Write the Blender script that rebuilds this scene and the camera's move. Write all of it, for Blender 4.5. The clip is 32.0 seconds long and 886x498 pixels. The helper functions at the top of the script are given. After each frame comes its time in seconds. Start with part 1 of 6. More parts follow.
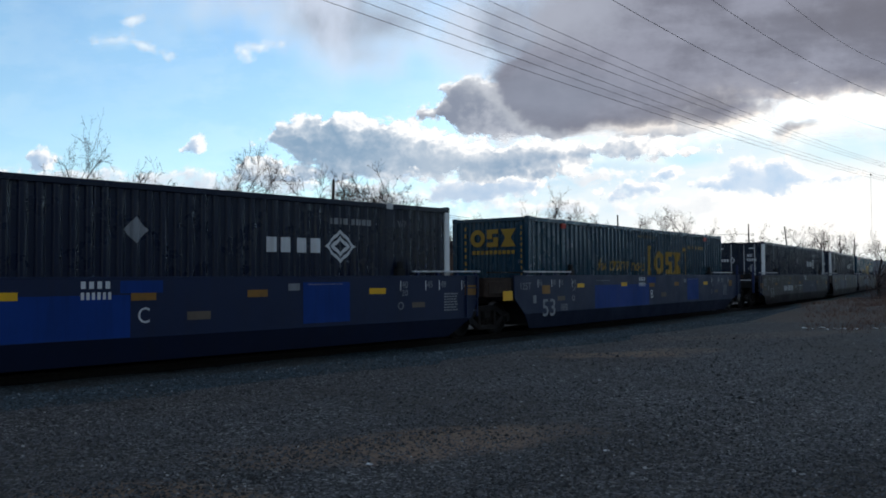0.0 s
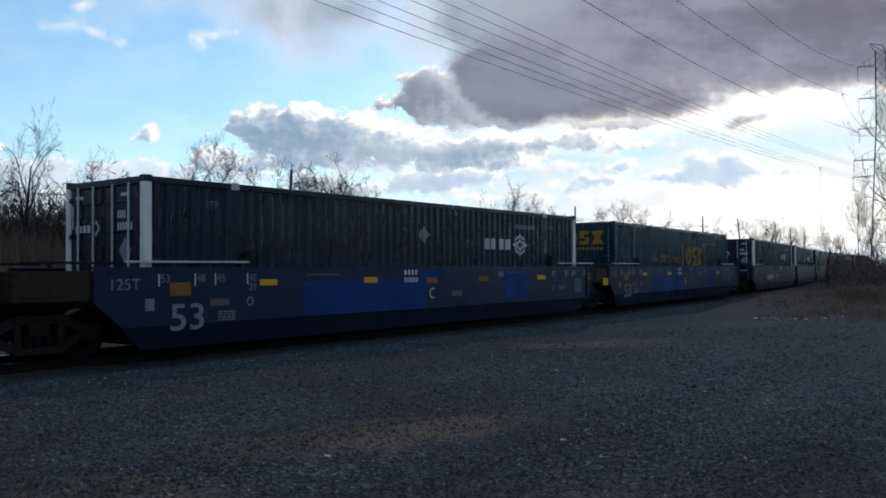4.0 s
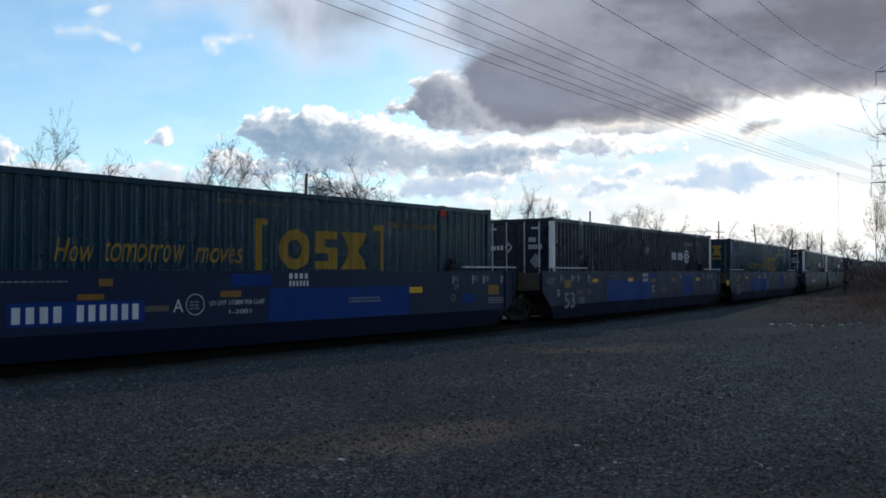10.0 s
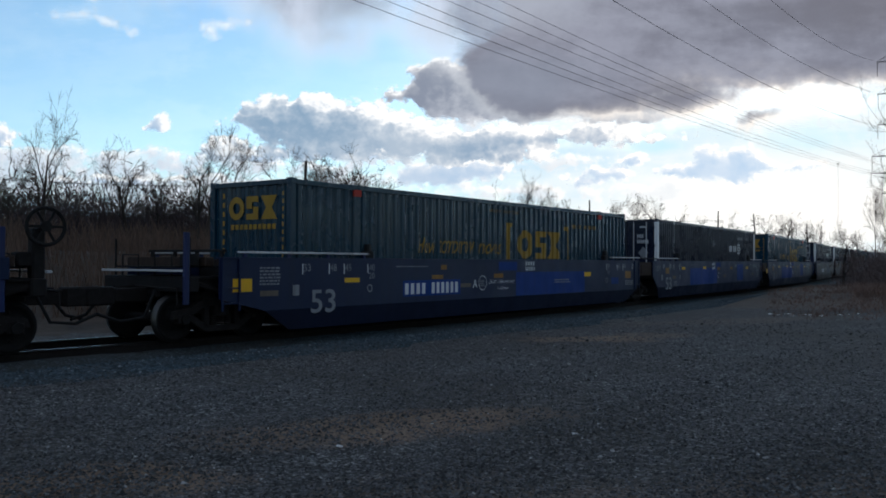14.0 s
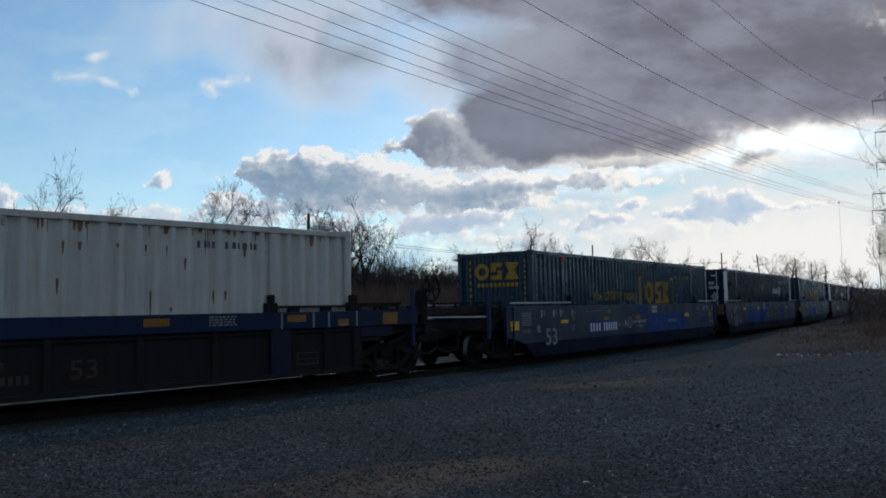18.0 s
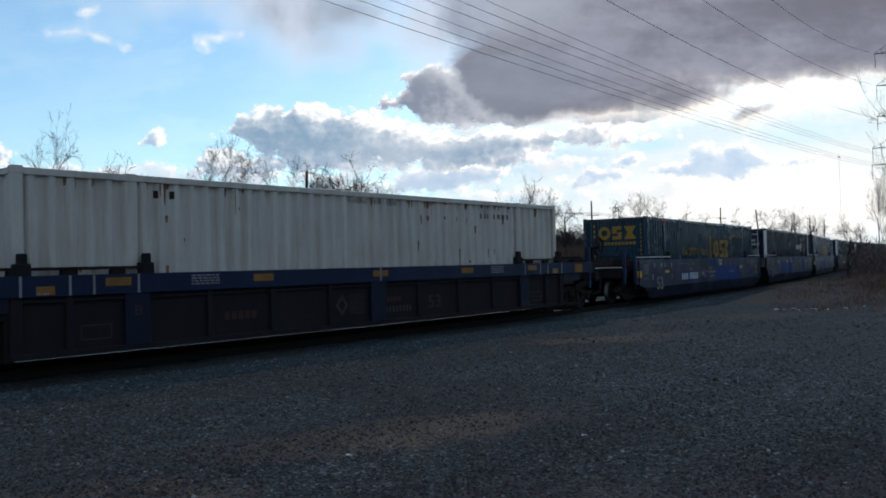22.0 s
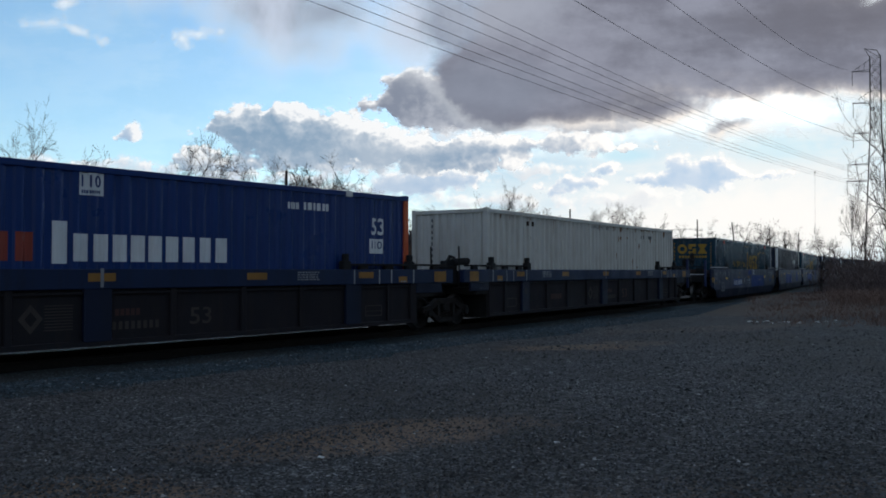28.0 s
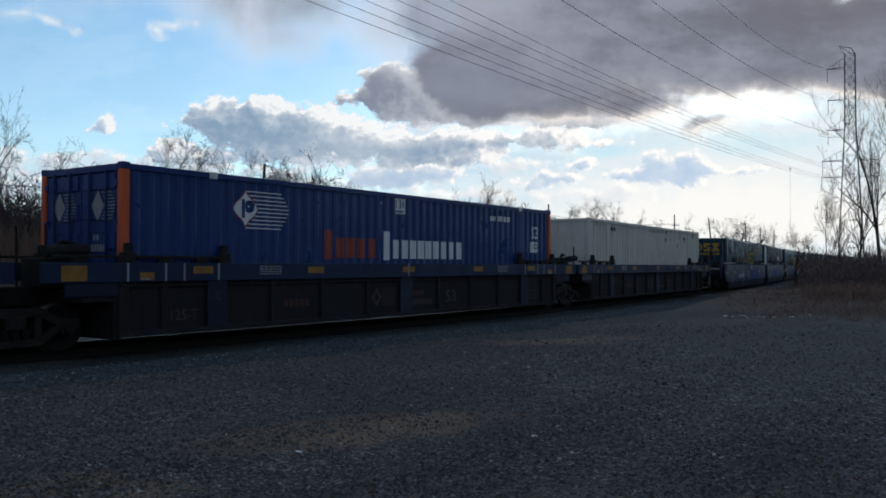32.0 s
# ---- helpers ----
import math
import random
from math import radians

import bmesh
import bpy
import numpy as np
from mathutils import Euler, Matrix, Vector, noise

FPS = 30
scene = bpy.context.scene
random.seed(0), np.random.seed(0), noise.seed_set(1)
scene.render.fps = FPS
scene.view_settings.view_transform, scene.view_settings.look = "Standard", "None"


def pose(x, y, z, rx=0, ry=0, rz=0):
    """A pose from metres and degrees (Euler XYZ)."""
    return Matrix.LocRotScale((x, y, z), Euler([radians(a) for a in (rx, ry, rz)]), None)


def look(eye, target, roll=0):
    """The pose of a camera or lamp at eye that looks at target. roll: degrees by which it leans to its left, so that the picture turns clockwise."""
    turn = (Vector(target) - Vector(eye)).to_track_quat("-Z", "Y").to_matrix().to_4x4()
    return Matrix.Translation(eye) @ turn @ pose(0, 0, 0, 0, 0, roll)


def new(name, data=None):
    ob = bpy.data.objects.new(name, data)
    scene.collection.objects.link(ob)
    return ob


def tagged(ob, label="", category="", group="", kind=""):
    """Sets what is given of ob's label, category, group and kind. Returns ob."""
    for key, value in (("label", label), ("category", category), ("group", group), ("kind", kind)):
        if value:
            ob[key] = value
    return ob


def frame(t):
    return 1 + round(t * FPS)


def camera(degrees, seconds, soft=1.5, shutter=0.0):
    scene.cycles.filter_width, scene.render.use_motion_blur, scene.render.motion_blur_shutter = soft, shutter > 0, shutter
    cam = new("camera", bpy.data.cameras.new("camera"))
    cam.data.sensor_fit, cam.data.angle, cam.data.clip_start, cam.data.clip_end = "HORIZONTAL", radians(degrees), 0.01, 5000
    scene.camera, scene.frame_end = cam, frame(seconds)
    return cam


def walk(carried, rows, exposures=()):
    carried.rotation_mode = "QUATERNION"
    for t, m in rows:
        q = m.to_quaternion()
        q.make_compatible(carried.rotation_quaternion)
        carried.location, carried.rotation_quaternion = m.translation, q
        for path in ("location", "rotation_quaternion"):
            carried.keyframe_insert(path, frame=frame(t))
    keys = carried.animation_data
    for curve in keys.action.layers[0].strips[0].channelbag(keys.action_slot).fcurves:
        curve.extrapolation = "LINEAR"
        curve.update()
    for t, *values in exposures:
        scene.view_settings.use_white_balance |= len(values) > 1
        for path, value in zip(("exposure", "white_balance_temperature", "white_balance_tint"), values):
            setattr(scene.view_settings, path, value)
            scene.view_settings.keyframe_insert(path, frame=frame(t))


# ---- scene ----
# ---- camera: hand-held, standing still; time, tilt, roll, turn ----
EYE = (0.0, 0.0, 1.5)
LOOKS = [
    (0, 91.96, 0.38, 2.33), (0.5, 92.06, 0.48, 1.88), (1, 92.16, 0.47, 1.40),
    (1.5, 92.00, 0.55, 1.03), (2, 91.70, 0.65, 0.75), (2.5, 91.61, 0.41, 0.39),
    (3, 91.43, 0.41, -0.23), (3.5, 91.42, 0.32, -0.50), (5.5, 90.98, 0.56, -0.09),
    (6, 91.06, 0.51, 0.17), (6.5, 91.35, 0.48, 0.42), (7, 91.71, 0.40, 0.57),
    (7.5, 91.83, 0.43, 0.37), (8, 91.82, 0.46, 0.33), (8.5, 91.91, 0.47, 0.20),
    (9, 92.05, 0.35, 0.67), (9.5, 91.89, 0.25, 0.49), (10, 91.63, 0.08, 0.50),
    (10.5, 91.62, 0.06, 0.35), (11, 91.49, 0.05, 0.36), (11.5, 91.14, -0.02, 0.31),
    (12, 91.33, -0.22, -0.03), (12.5, 91.32, -0.46, 0.11), (13, 91.19, -0.57, 0.20),
    (13.5, 90.95, -0.59, 0.42), (15.5, 90.10, 1.02, -0.02), (15.7, 89.87, 0.94, 0.09),
    (16, 89.78, 1.04, 1.22), (16.2, 89.38, 0.94, 2.16), (16.5, 90.54, 0.94, 2.80),
    (16.7, 91.81, 1.16, 2.67), (17, 92.49, 1.72, 1.59), (17.2, 91.97, 2.01, 1.24),
    (17.5, 91.73, 2.84, -1.52), (17.8, 91.98, 1.18, -0.86), (18, 94.13, 1.26, 0.75),
    (18.2, 95.60, 2.10, 1.68), (18.5, 95.16, 2.12, 1.10), (18.7, 94.61, 2.53, 0.36),
    (19, 93.13, 2.87, 0.42), (19.2, 93.01, 2.52, 1.23), (19.5, 91.94, 2.81, 0.50),
    (19.7, 91.46, 1.45, -0.25), (20, 92.55, 1.75, 1.32), (20.5, 92.45, 1.37, 2.28),
    (21, 92.05, 1.18, 2.00), (21.5, 91.77, 1.23, 1.55), (22, 91.20, 1.55, 0.69),
    (22.5, 91.03, 1.65, -0.48), (23, 91.58, 1.66, -0.62), (23.5, 91.74, 1.66, -0.90),
    (24, 91.67, 1.46, -1.35), (24.5, 91.60, 0.95, -1.85), (25, 91.32, 1.21, -1.20),
    (25.5, 91.37, 1.26, -1.23), (27.5, 91.32, 0.18, -0.91), (28, 91.46, 0.04, -0.82),
    (28.5, 91.57, 0.15, -1.13), (29, 91.24, 0.37, -1.27), (29.5, 91.36, 0.41, -1.88),
    (30, 91.31, 0.11, -2.11), (30.5, 90.90, -0.25, -2.85), (31, 90.44, -0.10, -3.31),
    (31.5, 90.71, -0.02, -3.12), (32, 91.08, -0.10, -2.26),
]
cam = camera(55.19, 32.0, soft=1.75)
walk(cam, [(t, pose(*EYE, rx, ry, rz)) for t, rx, ry, rz in LOOKS],
     exposures=((0, 0.1), (13, 0.1), (16, 0.13), (16.8, 0.13), (17.3, 0.03), (18.2, -0.22), (18.7, -0.26), (19.3, -0.1), (20.5, 0.06), (22, 0.1), (24, 0.04), (28, -0.02), (32, -0.05)))

# ---- world, sun ----
SUN_AZ, SUN_EL = 22.5, 10.3
world = bpy.data.worlds.new("sky")
scene.world = world
world.use_nodes = True
wn = world.node_tree
sky = wn.nodes.new("ShaderNodeTexSky")
sky.sky_type = "NISHITA"
sky.sun_disc = False
sky.sun_elevation = radians(SUN_EL)
sky.sun_rotation = radians(SUN_AZ)
sky.air_density, sky.dust_density, sky.ozone_density = 1.0, 0.2, 3.0
wn.links.new(sky.outputs[0], wn.nodes["Background"].inputs[0])
wn.nodes["Background"].inputs[1].default_value = 0.20
sun = new("sun", bpy.data.lights.new("sun", "SUN"))
sun.data.energy, sun.data.angle, sun.data.color = 0.5, radians(25), (1.0, 0.93, 0.84)
sun.matrix_world = look((0, 0, 0), (-math.sin(radians(SUN_AZ)), -math.cos(radians(SUN_AZ)), -math.tan(radians(SUN_EL))))

# ---- the track's line: headings along it, seen from above ----
KNOT_L = [-120, -30, 0, 25, 50, 75, 105, 140, 200, 300]
KNOT_H = [1.05, 0.904, 0.745, 0.590, 0.548, 0.483, 0.535, 0.590, 0.630, 0.65]
TRACK_D = 13.857
STEP = 0.5
LINE_L = np.arange(-120, 300.01, STEP)
_h = np.interp(LINE_L, KNOT_L, KNOT_H)
_k = np.hanning(41)
LINE_H = np.convolve(np.pad(_h, 20, mode="edge"), _k / _k.sum(), "valid")
_x = np.concatenate([[0], np.cumsum(STEP / 2 * (np.sin(LINE_H[1:]) + np.sin(LINE_H[:-1])))])
_y = np.concatenate([[0], np.cumsum(STEP / 2 * (np.cos(LINE_H[1:]) + np.cos(LINE_H[:-1])))])
_i = int(np.searchsorted(LINE_L, 0.0))
LINE_X = _x - _x[_i] - TRACK_D * np.cos(LINE_H[_i])
LINE_Y = _y - _y[_i] + TRACK_D * np.sin(LINE_H[_i])
MID = 1.2955   # from the containers' near face to the middle of the track


def on_line(l, off=0.0):
    """The place and heading at l metres along the line; off: metres to its left, away from the eye."""
    h = float(np.interp(l, LINE_L, LINE_H))
    x, y = float(np.interp(l, LINE_L, LINE_X)), float(np.interp(l, LINE_L, LINE_Y))
    return x - off * math.cos(h), y + off * math.sin(h), h


def train_shift(t):
    return float(np.interp(t, SHIFT_T, SHIFT_S))


SHIFT_T = np.arange(0, 33, 2.0)
SHIFT_S = np.array([-19.94, -15.47, -10.96, -6.36, -1.86, 2.64, 7.12, 11.66, 16.22, 20.82, 25.33, 29.81, 34.27, 38.79, 43.29, 47.75, 52.21])


def unit_pose(centre, t):
    """The pose of a car unit (its x forward, y away from the eye, z up, from the rail tops' middle)."""
    l = centre + train_shift(t)
    ax, ay, _ = on_line(l - 6, MID)
    bx, by, _ = on_line(l + 6, MID)
    return pose((ax + bx) / 2, (ay + by) / 2, 0, 0, 0, math.degrees(math.atan2(by - ay, bx - ax)))


# ---- materials ----
def nodes_of(name):
    m = bpy.data.materials.new(name)
    m.use_nodes = True
    return m, m.node_tree, m.node_tree.nodes["Principled BSDF"]


def link(nt, a, b):
    nt.links.new(a, b)


def noise_at(nt, scale, detail=4.0, rough=0.6, coords="Object", stretch=None):
    tc = nt.nodes.new("ShaderNodeTexCoord")
    n = nt.nodes.new("ShaderNodeTexNoise")
    n.inputs["Scale"].default_value, n.inputs["Detail"].default_value, n.inputs["Roughness"].default_value = scale, detail, rough
    if stretch:
        mp = nt.nodes.new("ShaderNodeMapping")
        mp.inputs["Scale"].default_value = stretch
        link(nt, tc.outputs[coords], mp.inputs[0])
        link(nt, mp.outputs[0], n.inputs["Vector"])
    else:
        link(nt, tc.outputs[coords], n.inputs["Vector"])
    return n.outputs["Fac"]


def ramp(nt, fac, stops):
    r = nt.nodes.new("ShaderNodeValToRGB")
    while len(r.color_ramp.elements) < len(stops):
        r.color_ramp.elements.new(0.5)
    for e, (p, c) in zip(r.color_ramp.elements, stops):
        e.position = p
        e.color = (*c, 1) if len(c) == 3 else (c[0], c[0], c[0], 1)
    link(nt, fac, r.inputs[0])
    return r.outputs[0]


def mixed(nt, fac, a, b):
    m = nt.nodes.new("ShaderNodeMix")
    m.data_type = "RGBA"
    for sock, v in ((m.inputs[0], fac), (m.inputs[6], a), (m.inputs[7], b)):
        if hasattr(v, "is_linked"):
            link(nt, v, sock)
        elif isinstance(v, (int, float)):
            sock.default_value = v
        else:
            sock.default_value = (*v, 1)
    return m.outputs[2]


def bumped(nt, bsdf, fac, strength, dist):
    b = nt.nodes.new("ShaderNodeBump")
    b.inputs["Strength"].default_value, b.inputs["Distance"].default_value = strength, dist
    link(nt, fac, b.inputs["Height"])
    link(nt, b.outputs[0], bsdf.inputs["Normal"])


def paint(name, col, dirt=(0.05, 0.045, 0.04), amount=0.45, rough=0.5, metal=0.0, streak=True, grain=60.0, spec=0.3, relief=0.12):
    """Painted steel: base colour, grime in blotches and in streaks that run down, fine relief."""
    m, nt, b = nodes_of(name)
    big = noise_at(nt, 1.1, 6, 0.65)
    run = noise_at(nt, 2.2, 5, 0.7, stretch=(2.4, 2.4, 0.22)) if streak else noise_at(nt, 4.0, 5, 0.7)
    f1 = ramp(nt, big, [(0.38, (0,)), (0.72, (1,))])
    f2 = ramp(nt, run, [(0.45, (0,)), (0.75, (1,))])
    mx = nt.nodes.new("ShaderNodeMath")
    mx.operation = "MULTIPLY_ADD"
    link(nt, f1, mx.inputs[0])
    mx.inputs[1].default_value = 0.5
    link(nt, f2, mx.inputs[2])
    mul = nt.nodes.new("ShaderNodeMath")
    mul.operation, mul.use_clamp = "MULTIPLY", True
    link(nt, mx.outputs[0], mul.inputs[0])
    mul.inputs[1].default_value = amount
    link(nt, mixed(nt, mul.outputs[0], col, dirt), b.inputs["Base Color"])
    link(nt, ramp(nt, big, [(0.3, (rough - 0.08,)), (0.75, (min(1, rough + 0.2),))]), b.inputs["Roughness"])
    b.inputs["Metallic"].default_value = metal
    b.inputs["Specular IOR Level"].default_value = spec
    bumped(nt, b, noise_at(nt, grain, 3), relief, 0.004)
    return m


def plain(name, col, rough=0.7, var=0.25, scale=9.0, metal=0.0, bump=0.15, dist=0.01):
    m, nt, b = nodes_of(name)
    n = noise_at(nt, scale, 6, 0.65)
    lo, hi = [c * (1 - var) for c in col], [min(1, c * (1 + var)) for c in col]
    link(nt, ramp(nt, n, [(0.3, lo), (0.7, hi)]), b.inputs["Base Color"])
    b.inputs["Roughness"].default_value, b.inputs["Metallic"].default_value = rough, metal
    b.inputs["Specular IOR Level"].default_value = 0.22
    bumped(nt, b, noise_at(nt, scale * 6, 4), bump, dist)
    return m


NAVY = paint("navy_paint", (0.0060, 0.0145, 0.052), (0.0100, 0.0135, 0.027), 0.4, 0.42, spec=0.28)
# darkened navy: shade of the inward-leaning lower plates is put into the colour
NAVY_DARK = paint("navy_paint_darkened", (0.0044, 0.0096, 0.031), (0.0078, 0.0094, 0.017), 0.45, 0.5, spec=0.22)
# far cars: the warm sky's glancing reflection is put into these three paints
SKYLIT_NAVY = paint("skylit_navy_paint", (0.034, 0.032, 0.035), (0.060, 0.049, 0.042), 0.6, 0.5, spec=0.3)
SKYLIT_LOW = paint("skylit_lower_paint", (0.024, 0.022, 0.023), (0.042, 0.034, 0.030), 0.6, 0.5, spec=0.26)
SKYLIT_BLUE = paint("skylit_blue_patch", (0.024, 0.032, 0.062), (0.045, 0.040, 0.042), 0.6, 0.5, spec=0.3)
BLUE_PATCH = paint("blue_patch", (0.0045, 0.036, 0.20), (0.006, 0.018, 0.065), 0.4, 0.5, spec=0.15)
BLUE_CAR = paint("blue_car_paint", (0.006, 0.017, 0.058), (0.010, 0.011, 0.016), 0.45, 0.5, spec=0.2)
CAR_SIDE = paint("dusty_car_side", (0.0150, 0.0140, 0.0185), (0.027, 0.0215, 0.0205), 0.6, 0.75, spec=0.15)
FRAME = plain("dark_frame_steel", (0.013, 0.0115, 0.0115), 0.75, 0.35, 7, 0.1)
TRUCK = plain("rusty_truck_steel", (0.015, 0.0125, 0.012), 0.8, 0.4, 10, 0.1)
WHEEL = plain("wheel_steel", (0.010, 0.009, 0.009), 0.75, 0.3, 14, 0.2)
BROWN_STEEL = plain("rusty_brown_beam", (0.040, 0.026, 0.020), 0.8, 0.35, 8, 0.1)
TREAD = plain("worn_tread_steel", (0.09, 0.088, 0.086), 0.45, 0.1, 30, 1.0, 0.05)
RAIL_TOP = plain("worn_rail_steel", (0.5, 0.5, 0.5), 0.25, 0.12, 30, 1.0, 0.05)
RUST = plain("rail_rust", (0.012, 0.0095, 0.0085), 0.85, 0.35, 18)
BLUE_POST = paint("blue_post", (0.006, 0.017, 0.085), amount=0.3)
PALE_RAIL = paint("pale_grey_rail", (0.55, 0.55, 0.56), (0.2, 0.17, 0.15), 0.35, 0.45)
BLACK = plain("black_rubber", (0.012, 0.012, 0.013), 0.8, 0.3)
CHARCOAL_PAINT = paint("charcoal_container_paint", (0.0042, 0.0090, 0.028), (0.0065, 0.0105, 0.025), 0.35, 0.26, spec=0.27, relief=0.03)
TEAL_PAINT = paint("teal_container_paint", (0.0042, 0.034, 0.062), (0.007, 0.020, 0.029), 0.35, 0.20, spec=0.28, relief=0.03)
WHITE_PAINT = paint("white_container_paint", (0.565, 0.545, 0.508), (0.28, 0.23, 0.18), 0.45, 0.5)
ROYAL_PAINT = paint("royal_blue_container_paint", (0.0064, 0.030, 0.138), (0.011, 0.019, 0.052), 0.35, 0.3, spec=0.17, relief=0.08)
ORANGE_POST = paint("orange_red_post", (0.52, 0.085, 0.022), (0.1, 0.04, 0.03), 0.35)
WHITE_POST = paint("white_post", (0.78, 0.78, 0.77), (0.3, 0.28, 0.25), 0.3)
GREY_CONT = paint("grey_container_paint", (0.33, 0.34, 0.36), (0.1, 0.09, 0.08), 0.45)
YELLOW = paint("yellow_reflector", (0.75, 0.40, 0.010), (0.3, 0.2, 0.05), 0.2, 0.35, streak=False)
DULL_ORANGE = paint("dull_orange_reflector", (0.26, 0.12, 0.018), (0.08, 0.05, 0.02), 0.5, 0.5, streak=False)
TAN = paint("tan_label", (0.13, 0.10, 0.075), (0.06, 0.05, 0.04), 0.5, 0.6, streak=False)
BOX_YELLOW = paint("container_yellow", (0.34, 0.195, 0.018), (0.11, 0.08, 0.03), 0.5, 0.55)
LETTER = paint("white_lettering", (0.62, 0.63, 0.65), (0.22, 0.21, 0.21), 0.35, 0.5)
LETTER_DIM = paint("worn_white_lettering", (0.24, 0.25, 0.27), (0.08, 0.08, 0.09), 0.5, 0.6)
RED_LETTER = paint("red_lettering", (0.25, 0.038, 0.022), (0.08, 0.025, 0.025), 0.5, 0.5)
FAINT_RED = paint("faded_red_lettering", (0.055, 0.022, 0.019), (0.03, 0.022, 0.02), 0.6, 0.7)
FAINT_TAN = paint("faded_tan_lettering", (0.050, 0.041, 0.036), (0.022, 0.02, 0.019), 0.6, 0.7)
RUST_STAIN = plain("rust_stain", (0.22, 0.13, 0.08), 0.9, 0.4, 30)
FAINT_GREY = paint("faded_grey_lettering", (0.10, 0.105, 0.11), (0.07, 0.07, 0.07), 0.5, 0.6)
DULL_YELLOW = paint("faded_yellow_lettering", (0.20, 0.125, 0.03), (0.08, 0.06, 0.03), 0.5, 0.6)
RED_TAG = paint("red_tag", (0.42, 0.035, 0.02), amount=0.2)
BARK = plain("grey_brown_bark", (0.034, 0.028, 0.025), 0.9, 0.4, 12, 0, 0.5, 0.02)
TWIG = plain("dark_twig", (0.045, 0.035, 0.030), 0.9, 0.35, 6)
THICKET = plain("brown_thicket", (0.050, 0.037, 0.037), 0.9, 0.45, 2.5)
DRY_GRASS = plain("dry_brown_grass", (0.125, 0.080, 0.058), 0.9, 0.45, 1.6)
BUSH = plain("brown_bush_twig", (0.125, 0.090, 0.082), 0.9, 0.45, 2.0)
DARK_WOODS = plain("dark_unseen_woods", (0.018, 0.015, 0.014), 0.95, 0.4, 1.5)
WEED = plain("dark_dry_weed", (0.185, 0.118, 0.092), 0.9, 0.45, 2.2)
POLE_WOOD = plain("weathered_pole_wood", (0.05, 0.04, 0.034), 0.9, 0.3, 8, 0, 0.4)
TOWER = plain("galvanised_tower_steel", (0.07, 0.065, 0.065), 0.6, 0.25, 5, 0.4)
WIRE = plain("wire", (0.05, 0.05, 0.052), 0.6, 0.2, 5, 0.3)
PAPER = plain("pale_litter", (0.65, 0.64, 0.62), 0.8, 0.2, 20)
TIE = plain("creosoted_tie", (0.012, 0.011, 0.0105), 0.9, 0.4, 12, 0, 0.4)
SIDING = plain("pale_house_siding", (0.55, 0.55, 0.53), 0.8, 0.1, 3)
ROOFING = plain("dark_roofing", (0.06, 0.055, 0.055), 0.9, 0.3, 5)


def stones_paint(name, stops):
    m, nt, b = nodes_of(name)
    oi = nt.nodes.new("ShaderNodeNewGeometry")
    link(nt, ramp(nt, oi.outputs["Random Per Island"], stops), b.inputs["Base Color"])
    b.inputs["Roughness"].default_value = 0.85
    bumped(nt, b, noise_at(nt, 60, 3), 0.3, 0.01)
    return m


STONE = stones_paint("crushed_stone", [(0.0, (0.013, 0.0128, 0.0125)), (0.5, (0.052, 0.0515, 0.0515)), (0.9, (0.108, 0.107, 0.107)), (0.99, (0.15, 0.146, 0.142)), (1.0, (0.36, 0.35, 0.33))])
BLUE_STONE = stones_paint("blue_grey_ballast_stone", [(0.0, (0.010, 0.016, 0.021)), (0.5, (0.030, 0.050, 0.062)), (0.94, (0.075, 0.108, 0.125)), (1.0, (0.24, 0.26, 0.27))])


